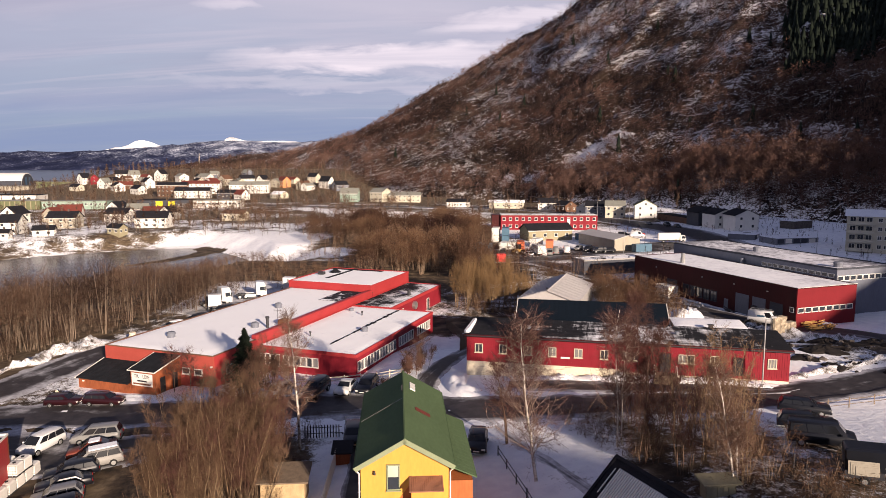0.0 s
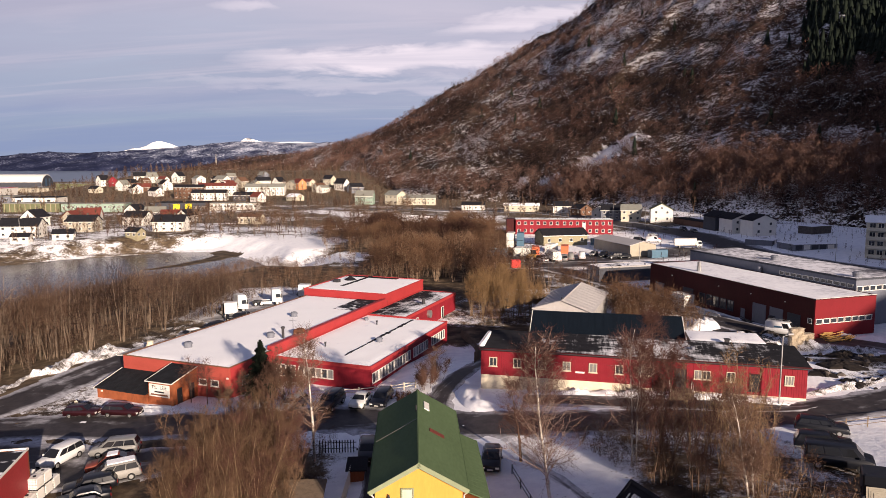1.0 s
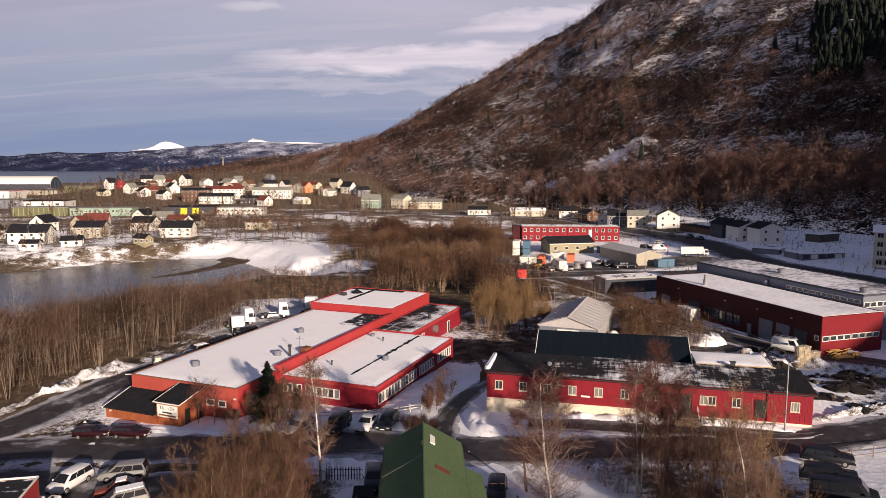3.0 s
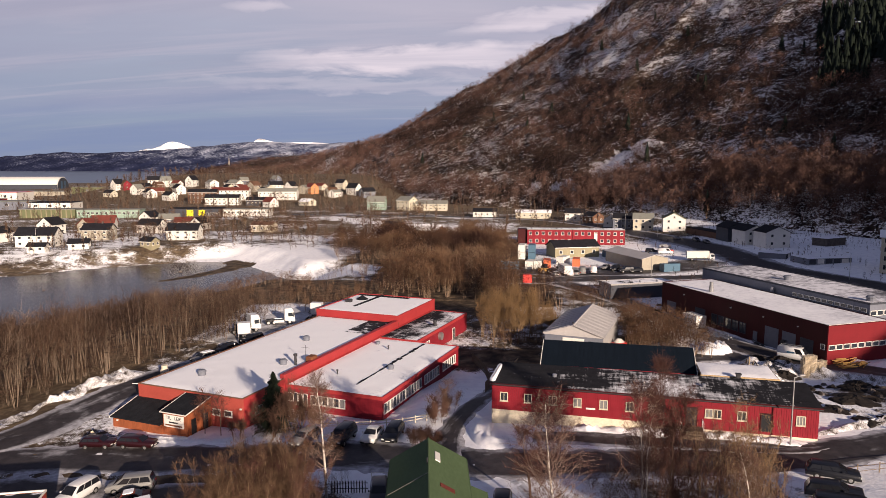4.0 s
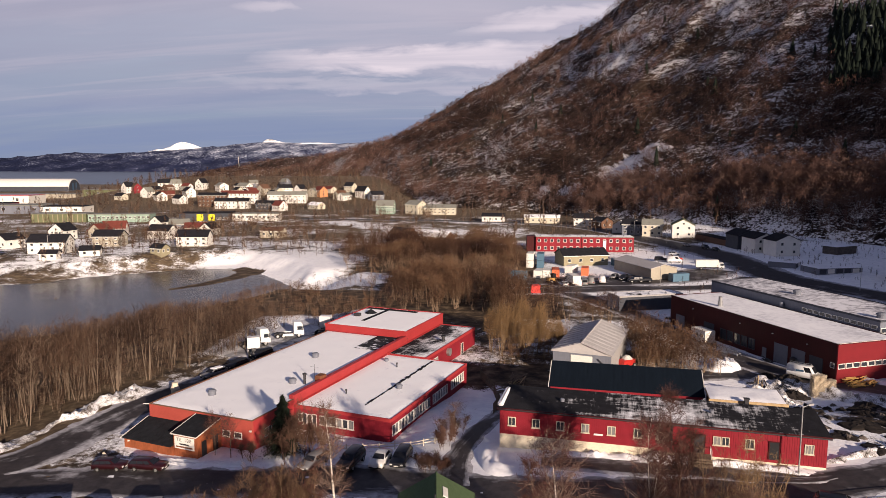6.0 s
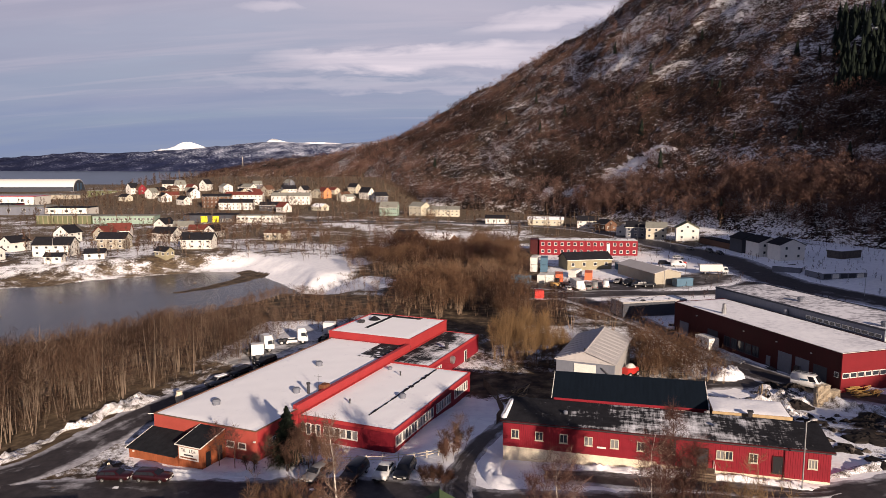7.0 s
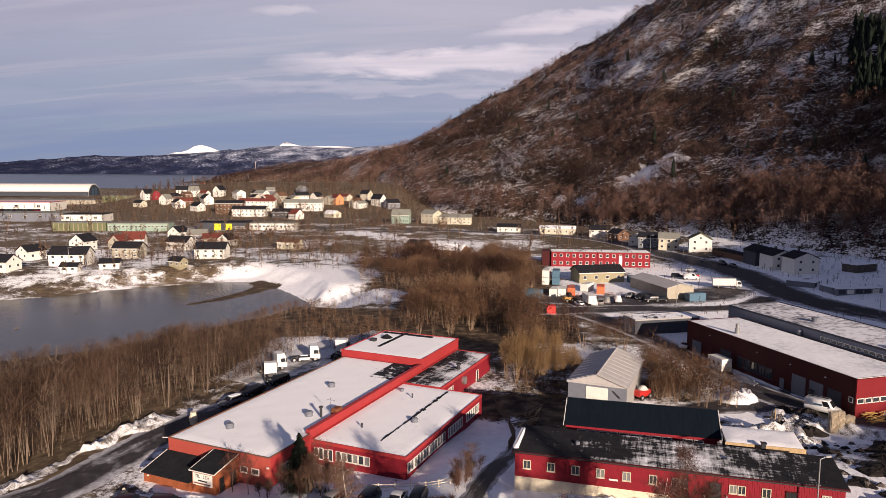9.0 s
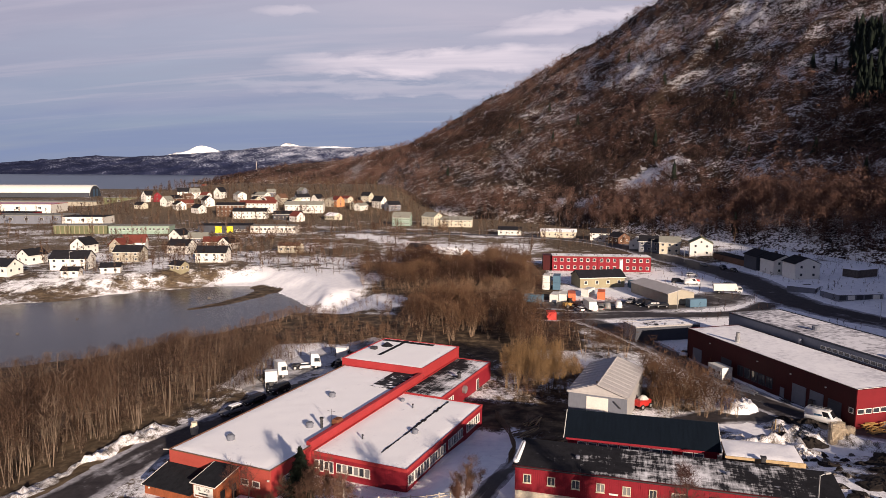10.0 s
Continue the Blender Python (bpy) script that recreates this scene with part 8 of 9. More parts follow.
gable_house("house", at_ground(-316.9, 696.0, 30), 12.3, 8.0, 5.4, 9.2, white_paint, dark_roof, "white house on the town slope", "house", 3, 2, False, 1)
gable_house("house", at_ground(-292.6, 633.0, -50), 13.0, 9.0, 4.9, 7.9, white_paint, dark_roof, "white house with low dark roof", "house", 6, 1, False, 1)
gable_house("house", at_ground(-313.3, 651.7, 70), 9.0, 9.0, 5.1, 9.2, white_paint, grey_roof, "white gabled house in the town", "house", 2, 1, False, 1)
gable_house("house", at_ground(-469.3, 1025.0, 40), 9.0, 9.0, 5.1, 8.9, ochre_wall, brown_wall, "ochre house on the town slope", "house", 2, 1, False, 1)
gable_house("house", at_ground(-335.7, 674.5, -50), 13.0, 8.0, 4.9, 8.7, red_wall, brown_wall, "red house on the town slope", "house", 4, 1, False, 1)
gable_house("house", at_ground(-343.9, 674.7, 60), 9.0, 8.7, 5.6, 10.0, white_paint, dark_roof, "white house on the shore road", "house", 2, 2, False, 1)
gable_house("house", at_ground(-331.2, 636.2, -28), 11.2, 7.0, 3.9, 6.4, cream_paint, dark_roof, "low pale house with dark roof", "house", 3, 1, False, 1)
gable_house("house", at_ground(-568.9, 1343.8, 40), 9.0, 9.0, 6.1, 11.0, red_wall, red_roof, "bright red house on the hilltop", "house", 2, 2, False, 1)
gable_house("house", at_ground(-503.7, 1229.0, -38), 9.9, 8.0, 6.1, 9.6, white_paint, dark_roof, "white house on the hilltop", "house", 3, 2, False, 1)
gable_house("house", at_ground(-748.8, 1898.0, 50), 10.0, 9.0, 6.6, 11.7, white_paint, grey_roof, "white round-roofed house on the hilltop", "house", 3, 2, False, 1)
gable_house("house", at_ground(-186.7, 670.9, 32), 13.0, 8.0, 5.6, 8.9, white_paint, dark_roof, "white house under the wooded ridge", "house", 4, 2, False, 1)
gable_house("house", at_ground(-171.0, 668.2, 60), 9.0, 9.0, 4.9, 9.0, white_paint, dark_roof, "white house with dark gable", "house", 2, 1, False, 1)
gable_house("house", at_ground(-148.7, 658.0, -50), 11.6, 8.0, 5.6, 9.2, orange_house, red_roof, "apricot house with red roof", "house", 3, 2, False, 1)
gable_house("house", at_ground(-108.0, 654.2, -38), 13.0, 8.0, 6.1, 10.7, white_paint, dark_roof, "white house with dark roof below the mountain", "house", 4, 2, False, 1)
gable_house("house", at_ground(-93.8, 641.4, 42), 13.0, 8.0, 4.9, 8.4, grey_wall, dark_roof, "grey house below the mountain", "house", 4, 1, False, 1)
gable_house("house", at_ground(-125.2, 684.2, -28), 9.9, 8.0, 5.6, 9.2, cream_paint, dark_roof, "cream house below the mountain", "house", 3, 2, False, 1)
gable_house("house", at_ground(-127.2, 642.7, 56), 11.3, 8.0, 4.6, 7.9, beige_wall, brown_wall, "beige house below the mountain", "house", 3, 1, False, 1)
gable_house("house", at_ground(-266.1, 614.2, -38), 12.8, 8.0, 4.6, 7.6, white_paint, dark_roof, "white house with dark roof in the town", "house", 3, 1, False, 1)
gable_house("house", at_ground(-133.7, 574.0, -38), 13.0, 8.0, 3.7, 5.9, cream_paint, roof_snow_half, "low pale store with snowy roof", "house", 4, 1, False, 1)
gable_house("house", at_ground(-230.8, 666.4, -40), 8.2, 8.1, 4.5, 7.1, cream_paint, dark_roof, "cream house with dark roof among trees on the town slope", "house", 2, 1, False, 1)
gable_house("house", at_ground(-144.0, 677.4, -40), 11.0, 7.0, 3.7, 6.1, cream_paint, red_roof, "cream house with red roof among trees on the town slope", "house", 2, 1, False, 1)
gable_house("house", at_ground(-219.4, 663.7, 75), 9.4, 7.1, 4.3, 7.1, white_paint, red_roof, "white house with red roof among trees on the town slope", "house", 2, 1, False, 1)
gable_house("house", at_ground(-283.2, 668.8, 20), 9.2, 8.4, 4.2, 7.2, brown_wall, grey_roof, "brown house with grey roof among trees on the town slope", "house", 2, 1, False, 1)
gable_house("house", at_ground(-192.3, 650.0, -40), 8.0, 7.7, 4.0, 6.7, white_paint, dark_roof, "white house with dark roof among trees on the town slope", "house", 2, 1, False, 1)
gable_house("house", at_ground(-306.9, 682.7, 60), 8.7, 8.1, 3.9, 6.3, brown_wall, brown_wall, "brown house with brown roof among trees on the town slope", "house", 2, 1, False, 1)
gable_house("house", at_ground(-290.4, 643.9, 35), 11.5, 7.0, 3.8, 6.9, brown_wall, red_roof, "brown house with red roof among trees on the town slope", "house", 2, 1, False, 1)
gable_house("house", at_ground(-196.5, 708.4, -40), 8.7, 7.6, 5.4, 8.5, grey_wall, grey_roof, "grey house with grey roof among trees on the town slope", "house", 2, 1, False, 1)
gable_house("house", at_ground(-125.9, 641.0, -25), 8.7, 7.4, 3.8, 6.8, brown_wall, brown_wall, "brown house with brown roof among trees on the town slope", "house", 2, 1, False, 1)
gable_house("house", at_ground(-192.1, 665.0, -40), 8.3, 7.9, 4.3, 6.7, cream_paint, grey_roof, "cream house with grey roof among trees on the town slope", "house", 2, 1, False, 1)
gable_house("house", at_ground(-228.9, 705.7, 35), 8.4, 7.9, 4.3, 7.3, grey_wall, grey_roof, "grey house with grey roof among trees on the town slope", "house", 2, 1, False, 1)
gable_house("house", at_ground(-290.0, 687.8, -25), 9.1, 7.3, 3.9, 6.7, white_paint, red_roof, "white house with red roof among trees on the town slope", "house", 2, 1, False, 1)
gable_house("house", at_ground(-313.9, 670.3, 75), 11.3, 7.3, 3.9, 7.0, brown_wall, dark_roof, "brown house with dark roof among trees on the town slope", "house", 2, 1, False, 1)
gable_house("house", at_ground(-226.3, 646.6, -40), 8.4, 7.1, 3.7, 6.9, beige_wall, brown_wall, "beige house with brown roof among trees on the town slope", "house", 2, 1, False, 1)
gable_house("house", at_ground(-215.8, 659.3, 60), 9.7, 7.8, 4.1, 7.2, white_paint, red_roof, "white house with red roof among trees on the town slope", "house", 2, 1, False, 1)
gable_house("house", at_ground(-219.0, 657.9, 60), 10.3, 7.9, 4.0, 6.3, white_paint, dark_roof, "white house with dark roof among trees on the town slope", "house", 2, 1, False, 1)
gable_house("house", at_ground(-237.0, 687.5, -40), 8.9, 7.7, 4.9, 7.2, white_paint, dark_roof, "white house with dark roof among trees on the town slope", "house", 2, 1, False, 1)
gable_house("house", at_ground(-122.7, 639.2, 60), 11.4, 7.1, 4.3, 6.6, white_paint, grey_roof, "white house with grey roof among trees on the town slope", "house", 2, 1, False, 1)
gable_house("house", at_ground(-155.5, 658.2, 75), 9.8, 8.4, 4.8, 7.6, beige_wall, grey_roof, "beige house with grey roof among trees on the town slope", "house", 2, 1, False, 1)


# ---- bare winter trees ----
def unit(v):
    return v / np.maximum(np.linalg.norm(v, axis=-1, keepdims=True), 1e-9)


def prisms(p0, p1, r0, r1):
    """Three-sided tapered sticks as arrays of vertices and quads."""
    d = unit(p1 - p0)
    ref = np.where(np.abs(d[:, 2:3]) > 0.9, np.array([[1.0, 0, 0]]), np.array([[0, 0, 1.0]]))
    u = unit(np.cross(d, ref))
    w = np.cross(d, u)
    ang = np.arange(3) * 2.0944
    ring = np.cos(ang)[None, :, None] * u[:, None] + np.sin(ang)[None, :, None] * w[:, None]
    v = np.concatenate([p0[:, None] + ring * r0[:, None, None], p1[:, None] + ring * r1[:, None, None]], 1)
    f = np.array([(0, 1, 4, 3), (1, 2, 5, 4), (2, 0, 3, 5)])[None] + (np.arange(len(p0)) * 6)[:, None, None]
    return v.reshape(-1, 3), f.reshape(-1, 4)


def spikes(rng, p0, p1, r):
    """Twigs: slim three-cornered blades, each turned its own way."""
    d = unit(p1 - p0)
    s = unit(np.cross(d, rng.normal(size=d.shape))) * r[:, None]
    v = np.stack([p0 - s, p0 + s, p1], 1)
    return v.reshape(-1, 3), np.arange(len(p0) * 3).reshape(-1, 3)


def grow(rng, H, stems=1, limbs=22, subs=5, twigs=5, spread=0.30, base=0.2, r0=0.11, rise=0.75, twig_len=0.8, twig_r=0.014, open_=0.0, droop=0.0, even=0.0, vase=0.0, lean=(0.0, 0.0)):
    """Sticks (p0, p1, r0, r1) of trunk and limbs, and twigs (p0, p1, r)."""
    W0, W1, A, B, T0, T1, TR, K = [], [], [], [], [], [], [], []
    for k in range(stems):
        h = H * (1 if k == 0 else rng.uniform(0.6, 0.95))
        foot = np.array([*(rng.normal(size=2) * 0.18 * (stems > 1) * (1 + stems * 0.08)), 0.0])
        tilt = rng.normal(size=2) * (0.05 if stems == 1 else 0.11 + open_)
        n = 8
        t = np.linspace(0, 1, n)
        fan = rng.uniform(0, 6.283)
        tilt = tilt + np.array(lean)
        tilt = tilt + vase * rng.uniform(0.2, 1.0) * np.array([math.cos(fan), math.sin(fan)])
        foot[:2] += vase * 1.2 * np.array([math.cos(fan), math.sin(fan)])
        wob = np.cumsum(rng.normal(size=(n, 2)) * 0.018 * h, 0) * t[:, None]
        tr = np.column_stack([foot[0] + tilt[0] * h * t + wob[:, 0], foot[1] + tilt[1] * h * t + wob[:, 1], h * t - 0.2 * (t == 0)])
        rad = r0 * (h / H) * (1 - 0.93 * t) + 0.008
        K.append((tr[:-1], tr[1:], rad[:-1], rad[1:]))
        m = max(3, int(limbs * (1 if k == 0 else 0.7)))
        lt = np.sort(rng.uniform(base, 0.98, m))
        p = np.stack([np.interp(lt, t, tr[:, j]) for j in range(3)], 1)
        az = np.arange(m) * 2.4 + rng.uniform(0, 6.28) + rng.normal(size=m) * 0.4
        el = rng.normal(rise, 0.18, m)
        d = unit(np.column_stack([np.cos(az) * np.cos(el), np.sin(az) * np.cos(el), np.sin(el)]))
        ln = h * spread * ((1.12 - lt) * (1 - even) + 0.45 * even) * rng.uniform(0.5, 1.3, m) + 0.25
        q = p + d * ln[:, None] * 0.5
        d2 = unit(d + np.array([0, 0, 0.45 - droop]))
        e = q + d2 * ln[:, None] * 0.5
        lr = np.interp(lt, t, rad) * (0.45 if stems > 1 else 0.28)
        W0 += [p, q]
        W1 += [q, e]
        A += [lr, lr * 0.6]
        B += [lr * 0.6, lr * 0.2]
        # side shoots
        i = np.repeat(np.arange(m), subs)
        s = rng.uniform(0.15, 1.0, len(i))
        sp = np.where((s < 0.5)[:, None], p[i] + (q - p)[i] * (s * 2)[:, None], q[i] + (e - q)[i] * (s * 2 - 1)[:, None])
        sd = unit(d[i] * 0.7 + rng.normal(size=(len(i), 3)) * 0.55 + np.array([0, 0, 0.30 - droop]))
        sl = ln[i] * rng.uniform(0.22, 0.55, len(i)) + 0.2
        se = sp + sd * sl[:, None]
        W0.append(sp), W1.append(se), A.append(np.full(len(i), twig_r * 0.8)), B.append(np.full(len(i), twig_r * 0.35))
        # fine twigs, also on the limb ends
        j = np.repeat(np.arange(len(i)), twigs)
        u_ = rng.uniform(0.1, 1.0, len(j))
        tp = sp[j] + (se - sp)[j] * u_[:, None]
        td = unit(sd[j] * 0.6 + rng.normal(size=(len(j), 3)) * 0.5 + np.array([0, 0, 0.28 - 1.5 * droop]))
        te = tp + td * (twig_len * rng.uniform(0.4, 1.2, len(j)))[:, None]
        T0.append(tp), T1.append(te), TR.append(np.full(len(j), twig_r * 0.55))
    c = np.concatenate
    return tuple(c([q[j] for q in K]) for j in range(4)), (c(W0), c(W1), c(A), c(B)), (c(T0), c(T1), c(TR))


def tree(x, y, H, bark_mat, twig_mat, label, seed, name="birch_tree", limb_mat=None, **kw):
    rng = np.random.default_rng(seed)
    stem, wood, tw = grow(rng, H, **kw)
    root = thing(name, at_ground(x, y, 0 if "lean" in kw else rng.uniform(0, 360)), label, "tree" if H > 3.5 else "shrub")
    part("trunk", raw_mesh("trunk", *prisms(*stem), bark_mat, True), None, root)
    part("branchwork", raw_mesh("branchwork", *prisms(*wood), limb_mat or bark_mat, True), None, root)
    part("crown", raw_mesh("crown", *spikes(rng, *tw), twig_mat), None, root)
    return root


birch_limb = material("pale_birch_limbs", (0.27, 0.205, 0.165), 0.85, vary=0.4, scale=2.0)
thicket_twig = material("thicket_twigs", (0.112, 0.068, 0.041), 0.85, vary=0.3, scale=0.6, per_object=0.25)
willow_bark = material("pale_willow_bark", (0.235, 0.165, 0.10), 0.85, vary=0.3, scale=3.0)
birch_kw = dict(limbs=52, subs=9, twigs=13, twig_r=0.014, twig_len=0.9, spread=0.30, base=0.22, r0=0.16, rise=0.7, droop=0.10)
shrub_kw = dict(stems=14, limbs=13, subs=5, twigs=8, spread=0.24, base=0.34, r0=0.048, rise=1.05, open_=0.0, vase=0.22, even=0.6, twig_r=0.0135, twig_len=0.7)
tree(-13.5, 63.5, 13.0, birch_bark, twig_tan, "tall slender birch with white bark by a garden fence", 1, limb_mat=birch_limb, **{**birch_kw, "r0": 0.17, "limbs": 60, "twigs": 9, "spread": 0.22, "base": 0.28, "even": 0.35, "lean": (-0.03, 0.0)})
tree(7.4, 52.8, 13.2, birch_bark, twig_red, "leaning white-barked birch in a snowy garden", 2, limb_mat=birch_limb, **{**birch_kw, "limbs": 84, "spread": 0.38, "r0": 0.16, "base": 0.16, "even": 0.45, "lean": (-0.15, 0.0)})
tree(15.5, 58.5, 12.0, birch_bark, twig_red, "tall birch with bare reddish twigs", 3, limb_mat=birch_limb, **{**birch_kw, "stems": 2, "limbs": 46, "r0": 0.095, "even": 0.3})
tree(19.0, 62.5, 12.0, bark, twig_red, "bare birch with dark multiple stems", 4, **{**birch_kw, "stems": 3, "r0": 0.10})
tree(20.8, 47.4, 8.8, birch_bark, twig_tan, "birch with pale trunk above a brushwood slope", 5, limb_mat=birch_limb, **{**birch_kw, "stems": 2, "r0": 0.085, "limbs": 34, "even": 0.4, "lean": (-0.14, 0.0)})
tree(5.8, 61.0, 7.5, bark, twig_red, "young bare birch in a snowy garden", 6, **{**birch_kw, "limbs": 24})
tree(-2.9, 86.6, 4.6, bark, twig_tan, "small bare tree beside the red wing", 7, **{**birch_kw, "limbs": 18, "r0": 0.05, "spread": 0.5, "twigs": 6})
for k, (x, y, h) in enumerate(((-33.6, 84.9, 5.6), (-31.2, 84.0, 5.8), (-26.0, 84.2, 3.4), (-21.0, 83.0, 4.8), (-24.0, 82.6, 3.6), (-18.8, 82.4, 4.4), (-28.8, 83.2, 2.0), (-23.2, 84.2, 6.0), (-21.6, 84.4, 5.6))):
    tree(x, y, h, bark, twig_red if k < 2 else twig_tan, ("small bare tree in front of the red works" if h > 5 else "bare bush in front of the red works") if x < -10 else "bare brown bush beside the narrow lane", 20 + k, "young_tree" if h > 5 else "bush",
         **({**birch_kw, "limbs": 22, "r0": 0.06, "subs": 5} if h > 5 and x < -30 else {**shrub_kw, "stems": 10 if h > 4 else 6}))
for k, (x, y, h) in enumerate(((-5.6, 77.2, 1.6), (-3.9, 83.4, 2.4), (-3.3, 86.2, 2.8), (-4.3, 76.6, 1.4))):
    tree(x, y, h, bark, twig_brush if k % 2 else twig_tan, "bare brown bush beside the narrow lane" if x < 0 else "bare brown bush in a snowy garden", 140 + k, "bush", **{**shrub_kw, "vase": 0.45, "stems": 12, "r0": 0.025})
for k in range(28):
    # the thicket fills an oval of the plan beside the garden
    a, d = k * 2.399, math.sqrt((k + 0.5) / 28)
    x, y = -18.7 + 5.2 * d * math.cos(a), 56.0 + 8.2 * d * math.sin(a)
    h = (9.0 - 2.8 * d ** 3 + 0.8 * math.sin(k * 1.9)) * (1 - 0.14 * max(0, -math.cos(a)) * d)
    tree(x, y, h, willow_bark if y < 53 or k % 4 == 0 else bark, (twig_red, thicket_twig, thicket_twig)[k % 3], "tall multi-stemmed bare willow in a dense thicket", 40 + k, "willow_tree", limb_mat=thicket_twig, **{**shrub_kw, "r0": 0.036, "twig_r": 0.0115, "stems": 15, "twigs": 9})
for k, (x, y, h) in enumerate(((20.6, 52.4, 9.4), (22.8, 56.0, 9.8), (17.8, 56.8, 8.6), (22.6, 60.4, 8.6), (22.0, 50.0, 8.4), (16.2, 53.5, 8.0), (19.5, 55.0, 9.4), (22.8, 53.4, 9.8), (20.8, 59.6, 8.4), (18.0, 50.0, 6.0), (21.6, 48.2, 7.6), (17.2, 61.2, 6.0))):
    tree(x, y, h, bark if x < 20 else willow_bark, twig_red if x < 20 else (twig_gold if k % 2 else twig_tan), "bare multi-stemmed willow on the brushwood slope", 70 + k, "willow_tree", **{**shrub_kw, "stems": 7, "limbs": 11})


def spruce(x, y, H, label, seed, width=0.26):
    rng = np.random.default_rng(seed)
    root = thing("spruce_tree", at_ground(x, y), label, "tree")
    part("trunk", Geo().tube((0, 0, -0.2), (0, 0, H), 0.04 * H / 3, 0.01, n=6), bark, root)
    n = int(420 * H)
    t = rng.uniform(0.03, 1, n) ** 0.8
    az = rng.uniform(0, 6.283, n)
    r = H * width * (1 - t) * (0.75 + 0.25 * np.sin(t * H * 7)) * rng.uniform(0.55, 1.1, n)
    p0 = np.column_stack([np.cos(az) * r * 0.15, np.sin(az) * r * 0.15, H * t + 0.1])
    p1 = np.column_stack([np.cos(az) * r, np.sin(az) * r, H * t - r * 0.28])
    # branchlets fill the boughs out to their tips
    q = np.repeat(np.arange(n), 2)
    b0 = p0[q] + (p1 - p0)[q] * rng.uniform(0.35, 1.0, len(q))[:, None]
    b1 = b0 + unit(unit((p1 - p0)[q]) + rng.normal(size=(len(q), 3)) * 0.5) * rng.uniform(0.15, 0.4, len(q))[:, None]
    V = np.concatenate([p0, b0]), np.concatenate([p1, b1])
    part("crown", raw_mesh("crown", *spikes(rng, V[0], V[1], np.full(len(V[0]), 0.07)), needle), None, root)


spruce(-24.8, 85.6, 7.6, "dark green spruce at the corner of the red works", 90, 0.60)


# ---- woods: joined stands of many trees ----
def stand_material(name, tones):
    """Twigs whose colour runs from tree to tree by the stand's own tone."""
    m = material(name, tones[0], 0.9, vary=0.2, scale=0.08, spec=0.1)
    nt = m.node_tree
    b = nt.nodes["Principled BSDF"]
    at, r = nt.nodes.new("ShaderNodeAttribute"), nt.nodes.new("ShaderNodeValToRGB")
    at.attribute_name = "tone"
    for k, c in enumerate(tones):
        e = r.color_ramp.elements[k] if k < 2 else r.color_ramp.elements.new(0.5)
        e.position, e.color = k / (len(tones) - 1), (*c, 1)
    nt.links.new(at.outputs["Fac"], r.inputs[0])
    nt.links.new(r.outputs[0], b.inputs["Base Color"])
    return m


def stand(name, places, heights, tones, models, mat, label, rng, kind="stuff"):
    """Many trees in one mesh: models are (verts, tris, is_trunk) for a tree one metre high."""
    V, F, T, off = [], [], [], 0
    pick = rng.integers(0, len(models), len(places))
    rot = rng.uniform(0, 6.283, len(places))
    for q, (mv, mf, mt) in enumerate(models):
        s = np.where(pick == q)[0]
        if not len(s):
            continue
        c, si = np.cos(rot[s]), np.sin(rot[s])
        wid = heights[s] * rng.uniform(0.85, 1.2, len(s))
        X = (mv[None, :, 0] * c[:, None] - mv[None, :, 1] * si[:, None]) * wid[:, None] + places[s, 0:1]
        Y = (mv[None, :, 0] * si[:, None] + mv[None, :, 1] * c[:, None]) * wid[:, None] + places[s, 1:2]
        Z = mv[None, :, 2] * heights[s][:, None] + places[s, 2:3]
        V.append(np.stack([X, Y, Z], -1).reshape(-1, 3))
        F.append((mf[None] + (np.arange(len(s)) * len(mv))[:, None, None]).reshape(-1, 3) + off)
        T.append(np.where(mt[None], 1.0, np.clip(tones[s], 0, 0.8)[:, None]).ravel())
        off += len(s) * len(mv)
    me = raw_mesh(name, np.concatenate(V), np.concatenate(F), mat)
    a = me.attributes.new("tone", "FLOAT", "POINT")
    a.data.foreach_set("value", np.concatenate(T).astype(np.float32))
    return tagged(new(name, me), label, "woods", kind=kind)


